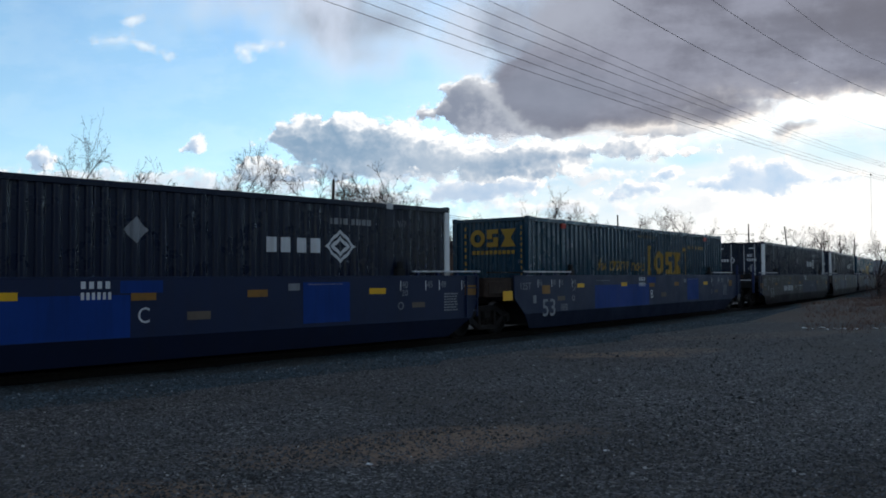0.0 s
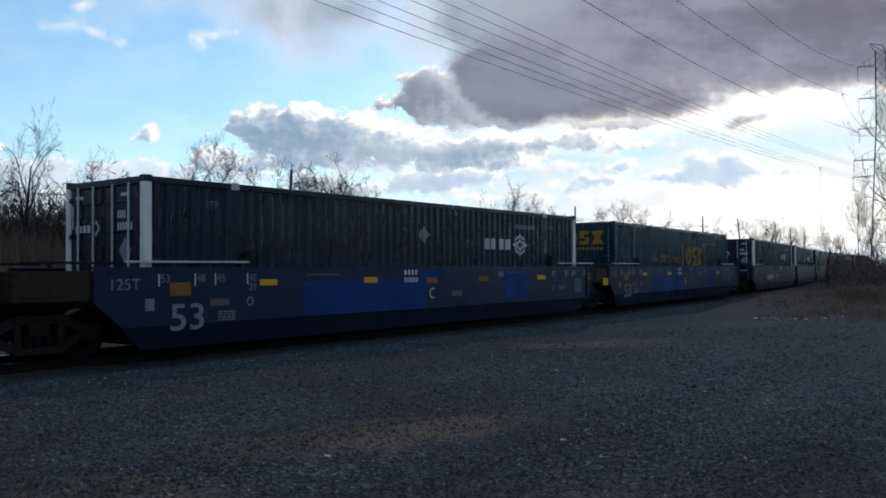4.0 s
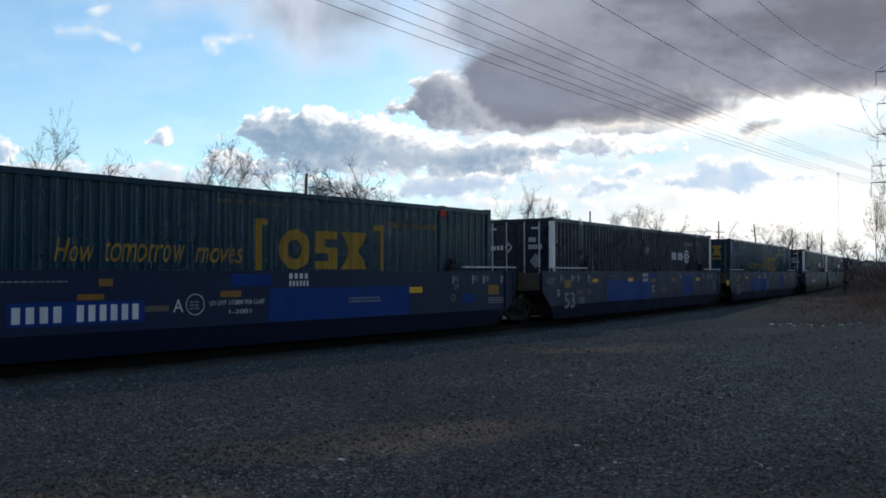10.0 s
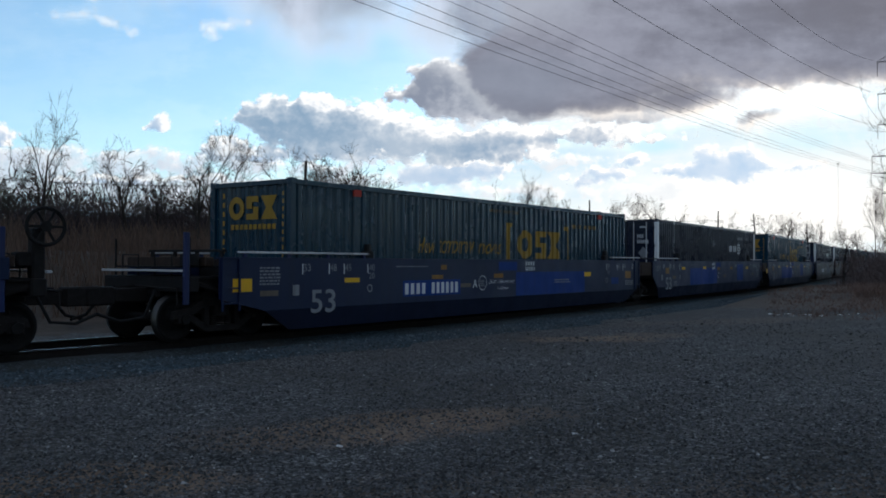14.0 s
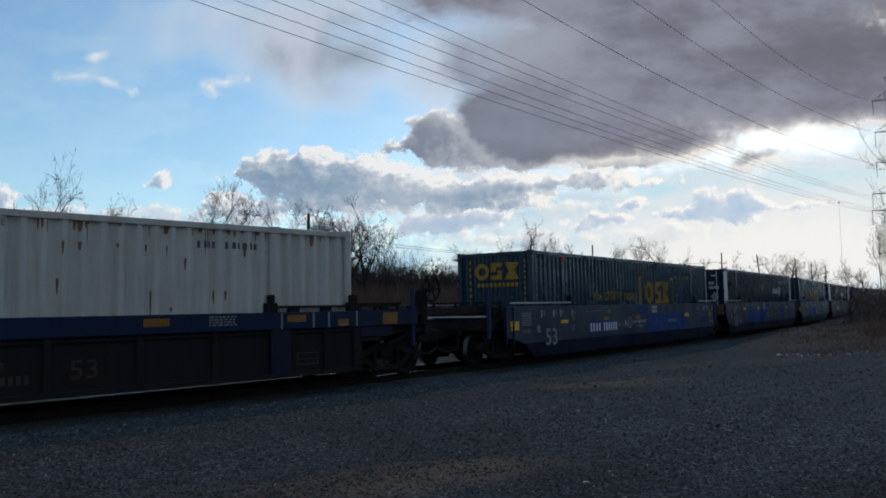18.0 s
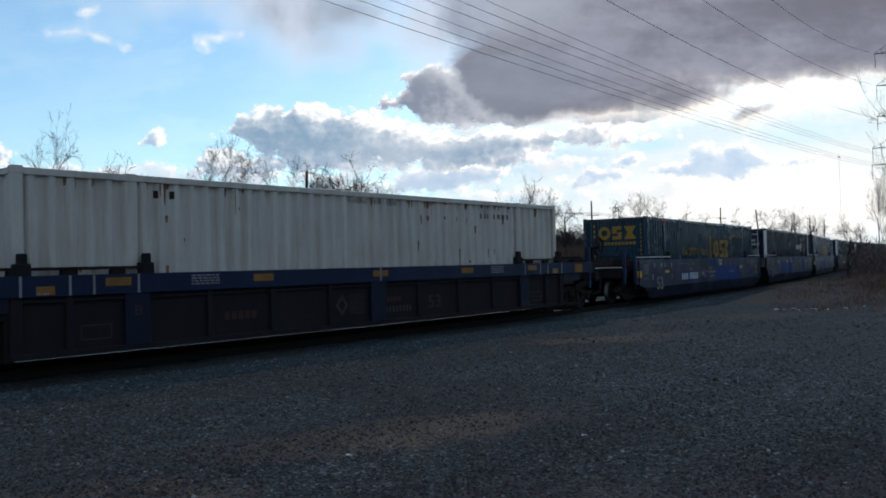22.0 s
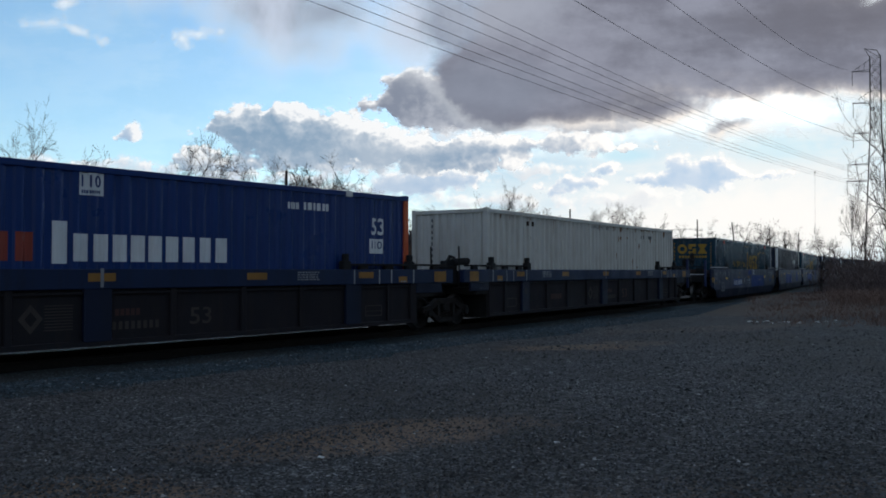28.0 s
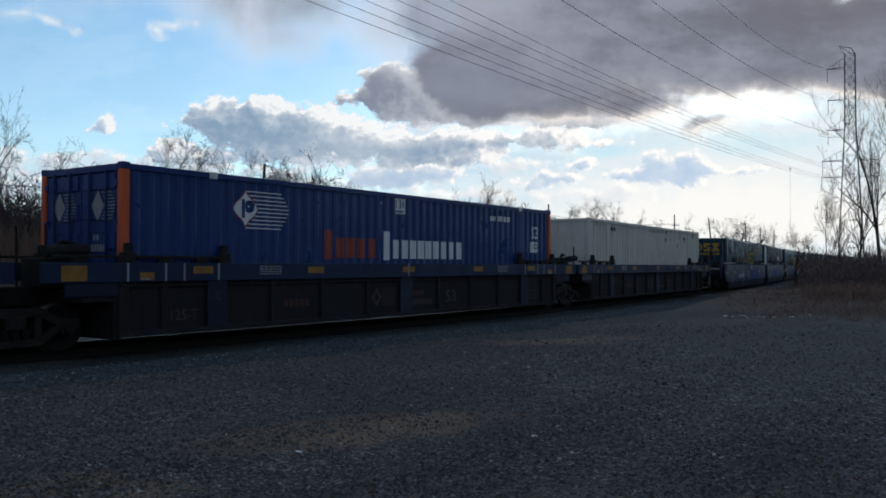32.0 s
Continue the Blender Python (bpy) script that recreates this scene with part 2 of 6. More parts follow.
def gravel_paint(name, dark, mid, light, patches=()):
    """Gravel: mottled stones at two scales, with dirt patches that have a place of their own."""
    m, nt, b = nodes_of(name)
    tc = nt.nodes.new("ShaderNodeTexCoord")
    vor = nt.nodes.new("ShaderNodeTexVoronoi")
    vor.inputs["Scale"].default_value = 34.0
    link(nt, tc.outputs["Object"], vor.inputs["Vector"])
    vb = nt.nodes.new("ShaderNodeSeparateColor")
    link(nt, vor.outputs["Color"], vb.inputs[0])
    stone = ramp(nt, vb.outputs[0], [(0.0, dark), (0.5, mid), (0.86, light), (1.0, [min(1, 2.2 * c) for c in light])])
    wide = noise_at(nt, 0.16, 6, 0.62)
    soil = mixed(nt, ramp(nt, wide, [(0.42, (0,)), (0.68, (1,))]), stone, (0.062, 0.053, 0.043))
    fine = noise_at(nt, 3.2, 6, 0.7)
    col = mixed(nt, ramp(nt, fine, [(0.40, (0,)), (0.75, (0.40,))]), soil, dark)
    rag = noise_at(nt, 1.3, 7, 0.7)
    for cx, cy, rx, ry, turn, strength in patches:
        mp = nt.nodes.new("ShaderNodeMapping")
        mp.vector_type = "TEXTURE"
        mp.inputs["Location"].default_value = (cx, cy, 0)
        mp.inputs["Rotation"].default_value = (0, 0, radians(turn))
        mp.inputs["Scale"].default_value = (rx, ry, 1000)
        link(nt, tc.outputs["Object"], mp.inputs[0])
        ln = nt.nodes.new("ShaderNodeVectorMath")
        ln.operation = "LENGTH"
        link(nt, mp.outputs[0], ln.inputs[0])
        ad = nt.nodes.new("ShaderNodeMath")
        ad.operation = "MULTIPLY_ADD"
        link(nt, rag, ad.inputs[0])
        ad.inputs[1].default_value = 1.6
        link(nt, ln.outputs["Value"], ad.inputs[2])
        sc = nt.nodes.new("ShaderNodeMapRange")
        sc.inputs["From Min"].default_value, sc.inputs["From Max"].default_value = 2.0, 1.5
        sc.inputs["To Min"].default_value, sc.inputs["To Max"].default_value = 0.0, strength
        link(nt, ad.outputs[0], sc.inputs["Value"])
        col = mixed(nt, sc.outputs[0], col, mixed(nt, vb.outputs[1], (0.112, 0.074, 0.049), (0.205, 0.138, 0.092)))
    link(nt, col, b.inputs["Base Color"])
    b.inputs["Roughness"].default_value = 0.92
    b.inputs["Specular IOR Level"].default_value = 0.25
    h = nt.nodes.new("ShaderNodeMath")
    h.operation = "MULTIPLY_ADD"
    link(nt, vor.outputs["Distance"], h.inputs[0])
    h.inputs[1].default_value = -0.8
    link(nt, fine, h.inputs[2])
    bumped(nt, b, h.outputs[0], 0.45, 0.012)
    return m


GRAVEL = gravel_paint("gravel_lot", (0.0135, 0.0130, 0.0122), (0.053, 0.0505, 0.0475), (0.144, 0.138, 0.130),
                      [(-0.6, 8.55, 1.9, 0.62, 24, 1.0), (-2.9, 6.25, 1.35, 0.46, 12, 1.0), (3.0, 18.2, 1.6, 0.8, 12, 1.0),
                       (-1.5, 7.6, 0.8, 0.28, 22, 0.6), (4.6, 19.4, 1.0, 0.6, 12, 0.55), (13.5, 31.5, 6.0, 2.4, -20, 0.4), (24, 40, 13, 8, 10, 0.35), (1.6, 5.0, 4.2, 1.5, 0, 0.38), (8.0, 24.0, 4.0, 1.0, 25, 0.3)])
BALLAST = gravel_paint("ballast", (0.008, 0.014, 0.018), (0.026, 0.045, 0.056), (0.062, 0.094, 0.110))


# ---- mesh building ----
class Shape:
    """Collects plain pieces into one mesh."""

    def __init__(self):
        self.v, self.f, self.mi = [], [], []

    def add(self, vs, fs, mi=0):
        n = len(self.v)
        self.v += [tuple(p) for p in vs]
        self.f += [tuple(i + n for i in f) for f in fs]
        self.mi += [mi] * len(fs)
        return self

    def box(self, x0, x1, y0, y1, z0, z1, mi=0, bevel=0.0):
        c = bevel
        if c <= 0:
            vs = [(x, y, z) for z in (z0, z1) for y in (y0, y1) for x in (x0, x1)]
            fs = [(0, 2, 3, 1), (4, 5, 7, 6), (0, 1, 5, 4), (2, 6, 7, 3), (0, 4, 6, 2), (1, 3, 7, 5)]
            return self.add(vs, fs, mi)
        # chamfered upright edges and top edges
        def ring(d, z):
            return [(x0 + d, y0 + c + d, z), (x0 + c + d, y0 + d, z), (x1 - c - d, y0 + d, z), (x1 - d, y0 + c + d, z),
                    (x1 - d, y1 - c - d, z), (x1 - c - d, y1 - d, z), (x0 + c + d, y1 - d, z), (x0 + d, y1 - c - d, z)]
        vs = ring(c * 0.5, z0) + ring(0, z0 + c * 0.5) + ring(0, z1 - c * 0.5) + ring(c * 0.5, z1)
        fs = [tuple(range(7, -1, -1)), tuple(range(24, 32))]
        for k in range(3):
            fs += [(k * 8 + i, k * 8 + (i + 1) % 8, k * 8 + 8 + (i + 1) % 8, k * 8 + 8 + i) for i in range(8)]
        return self.add(vs, fs, mi)

    def prism(self, outline, y0, y1, mi=0):
        """An outline of (x, z), counter-clockwise seen from the -y side, made thick along y."""
        n = len(outline)
        vs = [(x, y0, z) for x, z in outline] + [(x, y1, z) for x, z in outline]
        fs = [tuple(range(n)), tuple(range(2 * n - 1, n - 1, -1))]
        fs += [(i, i + n, (i + 1) % n + n, (i + 1) % n) for i in range(n)]
        return self.add(vs, fs, mi)

    def tube(self, pts, radii, sides=8, mi=0, caps=True):
        rings, prev = [], None
        pts = [Vector(p) for p in pts]
        for i, p in enumerate(pts):
            d = (pts[min(i + 1, len(pts) - 1)] - pts[max(i - 1, 0)])
            d = d.normalized() if d.length > 1e-9 else Vector((0, 0, 1))
            if prev is None:
                a = d.orthogonal().normalized()
            else:
                a = (prev - d * prev.dot(d))
                a = a.normalized() if a.length > 1e-6 else d.orthogonal().normalized()
            prev = a
            b = d.cross(a)
            r = radii[i] if isinstance(radii, (list, tuple)) else radii
            rings.append([p + (a * math.cos(2 * math.pi * k / sides) + b * math.sin(2 * math.pi * k / sides)) * r for k in range(sides)])
        vs = [q for rg in rings for q in rg]
        fs = []
        for i in range(len(rings) - 1):
            fs += [(i * sides + k, i * sides + (k + 1) % sides, (i + 1) * sides + (k + 1) % sides, (i + 1) * sides + k) for k in range(sides)]
        if caps:
            fs += [tuple(range(sides - 1, -1, -1)), tuple(range((len(rings) - 1) * sides, len(rings) * sides))]
        return self.add(vs, fs, mi)

    def lathe_y(self, profile, cx, cz, sides=24, mi=0):
        """A profile of (radius, y) turned about an axle along y."""
        n = len(profile)
        vs = [(cx + r * math.cos(2 * math.pi * k / sides), y, cz + r * math.sin(2 * math.pi * k / sides)) for k in range(sides) for r, y in profile]
        fs = [(k * n + i, k * n + i + 1, ((k + 1) % sides) * n + i + 1, ((k + 1) % sides) * n + i) for k in range(sides) for i in range(n - 1)]
        return self.add(vs, fs, mi)

    def mesh(self, name, mats, smooth=False):
        me = bpy.data.meshes.new(name)
        me.from_pydata(self.v, [], self.f)
        for m in (mats if isinstance(mats, (list, tuple)) else [mats]):
            me.materials.append(m)
        if any(self.mi):
            me.polygons.foreach_set("material_index", self.mi)
        if smooth:
            me.polygons.foreach_set("use_smooth", [True] * len(me.polygons))
        me.update()
        return me


def part(name, shape, mats, parent, label="", smooth=False):
    me = shape if isinstance(shape, bpy.types.Mesh) else shape.mesh(name, mats, smooth)
    ob = new(name, me)
    ob.parent = parent
    return tagged(ob, label)


def thing(name, label, category, group="", kind=""):
    return tagged(new(name), label, category, group, kind)


# ---- ground, ballast, rails ----
def side_of(px, py):
    """Signed distance from the middle of the track (positive: beyond it) and the place along it."""
    i = np.empty(len(px), dtype=int)
    for k in range(0, len(px), 4000):
        d2 = (px[k:k + 4000, None] - LINE_X[None, ::4]) ** 2 + (py[k:k + 4000, None] - LINE_Y[None, ::4]) ** 2
        i[k:k + 4000] = d2.argmin(1) * 4
    h = LINE_H[i]
    s = -(px - LINE_X[i]) * np.cos(h) + (py - LINE_Y[i]) * np.sin(h) - MID
    return s, LINE_L[i]


def smooth01(x):
    x = np.clip(x, 0, 1)
    return x * x * (3 - 2 * x)


def ground_height(px, py):
    s, l = side_of(px, py)
    z = np.full(len(px), -0.15)
    z += 0.025 * np.sin(px * 0.9 + 1.3) * np.sin(py * 0.7) + 0.02 * np.sin(px * 2.3 - py * 1.7)
    z = np.where(s > 0, z - 0.1 + 2.1 * smooth01((s - 6) / 13) + 0.5 * smooth01((s - 25) / 60), z)
    z += 0.45 * smooth01((-s - 9) / 12) * smooth01((l - 44) / 18)
    z += 0.35 * smooth01((np.hypot(px - 21, py - 40) - 16) / -10)
    return np.where(np.abs(s) < 3.5, -0.42, z), s


def build_ground():
    u = np.linspace(-1, 1, 231)
    g = 13.7 * np.sinh(5.9 * u)
    gx, gy = np.meshgrid(g, g + 12.0)
    px, py = gx.ravel(), gy.ravel()
    z, s = ground_height(px, py)
    z = np.where(np.hypot(px, py) > 400, np.minimum(z, 0.5), z)
    n = len(u)
    vs = np.stack([px, py, z], 1).tolist()
    q = np.arange(n * n).reshape(n, n)
    fs = np.stack([q[:-1, :-1], q[:-1, 1:], q[1:, 1:], q[1:, :-1]], -1).reshape(-1, 4)
    me = bpy.data.meshes.new("ground")
    me.from_pydata(vs, [], fs.tolist())
    me.materials.append(GRAVEL)
    me.materials.append(DRY_GROUND)
    fs_s = s[fs].mean(1)
    far = np.hypot(px[fs].mean(1), py[fs].mean(1)) > 70
    me.polygons.foreach_set("material_index", ((fs_s > 4.5) | far).astype(int).tolist())
    me.polygons.foreach_set("use_smooth", [True] * len(me.polygons))
    ob = new("ground", me)
    tagged(ob, "dark grey gravel lot with brown dirt patches beside the railway", "ground", kind="structure")


DRY_GROUND = plain("dry_grassy_ground", (0.060, 0.042, 0.030), 0.95, 0.5, 0.8, 0, 0.6, 0.05)


def strip(section, l0, l1, step, jitter=0.0):
    """A cross-section of (offset from the track's middle, height) carried along the line."""
    sh = Shape()
    ls = np.arange(l0, l1 + 0.01, step)
    n = len(section)
    vs, fs = [], []
    for l in ls:
        for off, z in section:
            x, y, h = on_line(l, MID + off + random.uniform(-jitter, jitter))
            vs.append((x, y, z + random.uniform(-jitter, jitter) * 0.25))
    for i in range(len(ls) - 1):
        for k in range(n - 1):
            fs.append((i * n + k, i * n + k + 1, (i + 1) * n + k + 1, (i + 1) * n + k))
    return sh.add(vs, fs)


BED = [(-4.1, -0.30), (-3.7, -0.17), (-3.1, -0.13), (-2.42, -0.115), (-1.95, -0.25), (-1.45, -0.255), (-1.0, -0.152), (0, -0.17), (0.95, -0.165), (1.7, -0.17), (2.9, -0.35), (3.8, -0.5)]


def build_track():
    bed = new("ballast", strip(BED, -90, 215, 0.6, 0.05).mesh("ballast", BALLAST, True))
    tagged(bed, "blue-grey crushed stone ballast under the railway track", "ballast", kind="structure")
    for side in (-1, 1):
        c = side * 0.7535
        rail = new("rail", strip([(c - 0.07, -0.168), (c - 0.012, -0.14), (c - 0.012, -0.045), (c - 0.036, -0.03), (c - 0.036, -0.006), (c - 0.028, 0.0)], -90, 215, 1.0).mesh("rail", RUST))
        tagged(rail, "rusty steel rail with a worn shiny head", "rail", "rails of the track", "structure")
        other = strip([(c + 0.028, 0.0), (c + 0.036, -0.006), (c + 0.036, -0.03), (c + 0.012, -0.045), (c + 0.012, -0.14), (c + 0.07, -0.168)], -90, 215, 1.0)
        part("rail_flank", other, RUST, rail)
        part("rail_head", strip([(c - 0.028, 0.0), (c + 0.028, 0.0)], -90, 215, 1.0), RAIL_TOP, rail, "worn shiny steel running surface")
    sh = Shape().box(-0.115, 0.115, -1.02, 1.02, -0.33, -0.162, bevel=0.015)
    me = sh.mesh("tie", TIE)
    ties = thing("track_ties", "dark creosoted wooden ties set in the ballast", "railway tie", kind="structure")
    for k in range(150):
        l = -14 + k * 0.5
        x, y, h = on_line(l, MID)
        ob = new("tie", me)
        ob.matrix_world = pose(x, y, random.uniform(-0.008, 0.004), 0, 0, 90 - math.degrees(h) + random.uniform(-0.8, 0.8))
        ob.parent = ties


def stone_heap(rng, x, y, z, r):
    """Small four-sided stones at the places given, as arrays of corners and faces."""
    n = len(x)
    a = rng.uniform(0, 6.283, n)
    v = np.zeros((n, 5, 3))
    for k in range(4):
        q = r * rng.uniform(0.65, 1.25, n)
        v[:, k, 0], v[:, k, 1] = x + q * np.cos(a + k * 1.571), y + q * np.sin(a + k * 1.571)
        v[:, k, 2] = z + r * rng.uniform(-0.15, 0.3, n)
    v[:, 4, 0], v[:, 4, 1] = x + r * rng.uniform(-0.4, 0.4, n), y + r * rng.uniform(-0.4, 0.4, n)
    v[:, 4, 2] = z + r * rng.uniform(0.5, 1.0, n)
    f = np.array([(0, 1, 4), (1, 2, 4), (2, 3, 4), (3, 0, 4)])[None] + 5 * np.arange(n)[:, None, None]
    return v.reshape(-1, 3), f.reshape(-1, 3)


def stone_object(name, label, category, v, f, mat):
    me = bpy.data.meshes.new(name)
    me.from_pydata(v.tolist(), [], f.tolist())
    me.materials.append(mat)
    tagged(new(name, me), label, category, kind="stuff")


def build_stones():
    """Loose stones on the lot and on the ballast's shoulder."""
    rng = np.random.RandomState(5)
    n = 120000
    d = 1.65 / rng.uniform(1.65 / 26, 1.65 / 3.3, n)
    a = rng.uniform(-0.64, 0.64, n)
    x, y = d * np.sin(a), d * np.cos(a)
    z, s = ground_height(x, y)
    r = rng.uniform(0.006, 0.0155, n) * (1 + 0.055 * d) * np.where(rng.rand(n) < 0.03, 1.7, 1.0)
    ok = s < -3.4
    stone_object("loose_stones", "loose grey crushed stones scattered over the gravel lot", "gravel", *stone_heap(rng, x[ok], y[ok], z[ok], r[ok]), STONE)
    n = 30000
    l, off = rng.uniform(-14, 62, n), -1.9 - 2.0 * rng.rand(n)
    at = np.array([on_line(p, MID + q)[:2] for p, q in zip(l, off)])
    zz = np.interp(off, [p[0] for p in BED], [p[1] for p in BED]) + 0.004
    stone_object("ballast_stones", "blue-grey crushed stones of the ballast's shoulder", "ballast", *stone_heap(rng, at[:, 0], at[:, 1], zz, rng.uniform(0.014, 0.034, n)), BLUE_STONE)


# ---- lettering and markings ----
def outline_mesh(polys):
    bm = bmesh.new()
    for p in polys:
        bm.faces.new([bm.verts.new((x, 0, z)) for x, z in p])
    return bm


def text_mesh(s, x0, x1, z0, z1, shear=0.0, bold=0.0):
    """The built-in font, fitted into a box of the side's plane."""
    cu = bpy.data.curves.new("text", "FONT")
    cu.body, cu.shear, cu.offset, cu.resolution_u = s, shear, bold, 3
    tmp = bpy.data.objects.new("text", cu)
    scene.collection.objects.link(tmp)
    dg = bpy.context.evaluated_depsgraph_get()
    me = bpy.data.meshes.new_from_object(tmp.evaluated_get(dg))
    bpy.data.objects.remove(tmp)
    bm = bmesh.new()
    bm.from_mesh(me)
    bpy.data.meshes.remove(me)
    xs, ys = [v.co.x for v in bm.verts], [v.co.y for v in bm.verts]
    ax, ay = min(xs), min(ys)
    sx, sy = (x1 - x0) / (max(xs) - ax), (z1 - z0) / (max(ys) - ay)
    for v in bm.verts:
        v.co = (x0 + (v.co.x - ax) * sx, 0, z0 + (v.co.y - ay) * sy)
    return bm


def rect(x0, x1, z0, z1):
    return [(x0, z0), (x1, z0), (x1, z1), (x0, z1)]


def blocks(x0, x1, z0, z1, n, gap=0.22, first=0.0):
    """A row of n plain blocks that stand for letters."""
    w = (x1 - x0) / n
    return [rect(x0 + i * w, x0 + (i + 1) * w - gap * w, z0 - (first if i == 0 else 0) * 0.2, z1 + (first if i == 0 else 0)) for i in range(n)]


def ring(cx, cz, r0, r1, n=20):
    out = []
    for k in range(n):
        a, b = 2 * math.pi * k / n, 2 * math.pi * (k + 1) / n
        out.append([(cx + r * math.cos(t), cz + r * math.sin(t)) for r, t in ((r0, a), (r1, a), (r1, b), (r0, b))])
    return out


def diamond(cx, cz, rx, rz):
    return [(cx - rx, cz), (cx, cz - rz), (cx + rx, cz), (cx, cz + rz)]


def frame_diamond(cx, cz, rx, rz, w):
    a, b = diamond(cx, cz, rx, rz), diamond(cx, cz, rx * (1 - w), rz * (1 - w))
    return [[a[i], a[(i + 1) % 4], b[(i + 1) % 4], b[i]] for i in range(4)]


def lay(bm, wall, breaks, lift):
    """Lays a flat drawing on the wall: wall(x) is the depth of its surface, breaks its fold lines."""
    if breaks is not None and len(bm.verts):
        lo, hi = min(v.co.x for v in bm.verts), max(v.co.x for v in bm.verts)
        for x in breaks:
            if lo < x < hi:
                bmesh.ops.bisect_plane(bm, geom=bm.verts[:] + bm.edges[:] + bm.faces[:], plane_co=(x, 0, 0), plane_no=(1, 0, 0))
    for v in bm.verts:
        v.co.y = wall(v.co.x) - lift
    return bm


SEPARATE = ("number_bar", "emblem_block", "faded_block", "height_bar", "faded_stripe")


def mark(name, drawing, mat, parent, wall, breaks=None, lift=0.004, label=""):
    if isinstance(drawing, list) and name in SEPARATE and len(drawing) > 1:
        return [mark(name, [p], mat, parent, wall, breaks, lift, label) for p in drawing][0]
    bm = drawing if isinstance(drawing, bmesh.types.BMesh) else outline_mesh(drawing)
    bmesh.ops.remove_doubles(bm, verts=bm.verts[:], dist=1e-5)
    lay(bm, wall, breaks, lift)
    me = bpy.data.meshes.new(name)
    bm.to_mesh(me)
    bm.free()
    me.materials.append(mat)
    ob = new(name, me)
    ob.parent = parent
    return tagged(ob, label)


def words(name, items, z0, z1, shear, mat, parent, wall, breaks, label=""):
    """Lettering word by word; one that has no tall letter stands lower."""
    for s, x0, x1 in items:
        low = z1 if any(c in "HtWRIGNCUEABD" for c in s) else z0 + (z1 - z0) * 0.74
        mark(name, text_mesh(s, x0, x1, z0, low, shear), mat, parent, wall, breaks, label=label)


# ---- containers ----
HALF, WIDE, C_Z0, C_Z1 = 8.077, 1.2955, 0.30, 3.19


class Corrugated:
    """A folded steel wall along x: flats standing out, narrow grooves between."""

    def __init__(self, x0, x1, pitch, depth, out, slope):
        n = max(1, round((x1 - x0) / pitch))
        p = (x1 - x0) / n
        self.xs, self.ys = [], []
        for i in range(n):
            a = x0 + i * p
            groove = p - out - 2 * slope
            for dx, d in ((0, depth), (groove / 2, depth), (groove / 2 + slope, depth * 0.25), (groove / 2 + slope + 0.018, 0), (groove / 2 + slope + out - 0.075, 0), (groove / 2 + slope + out - 0.045, depth * 0.17), (groove / 2 + slope + out - 0.010, depth * 0.62), (groove / 2 + slope + out + 0.1 * slope, depth * 0.9), (groove / 2 + 2 * slope + out, depth)):
                self.xs.append(a + dx)
                self.ys.append(d)
        self.xs.append(x1)
        self.ys.append(depth)

    def depth(self, x):
        return float(np.interp(x, self.xs, self.ys))

    def wall(self, x):
        return -WIDE + 0.012 + self.depth(x)

    def sheet(self, z0, z1, y, sign):
        sh = Shape()
        vs, fs = [], []
        for x, d in zip(self.xs, self.ys):
            vs += [(x, y + sign * d, z0), (x, y + sign * d, z1)]
        for i in range(len(self.xs) - 1):
            fs.append((2 * i, 2 * i + 2, 2 * i + 3, 2 * i + 1))
        return sh.add(vs, fs)

    def sheet_y(self, z0, z1, x, sign):
        sh = Shape()
        vs, fs = [], []
        for a, d in zip(self.xs, self.ys):
            vs += [(x + sign * d, a, z0), (x + sign * d, a, z1)]
        for i in range(len(self.xs) - 1):
            fs.append((2 * i, 2 * i + 2, 2 * i + 3, 2 * i + 1))
        return sh.add(vs, fs)


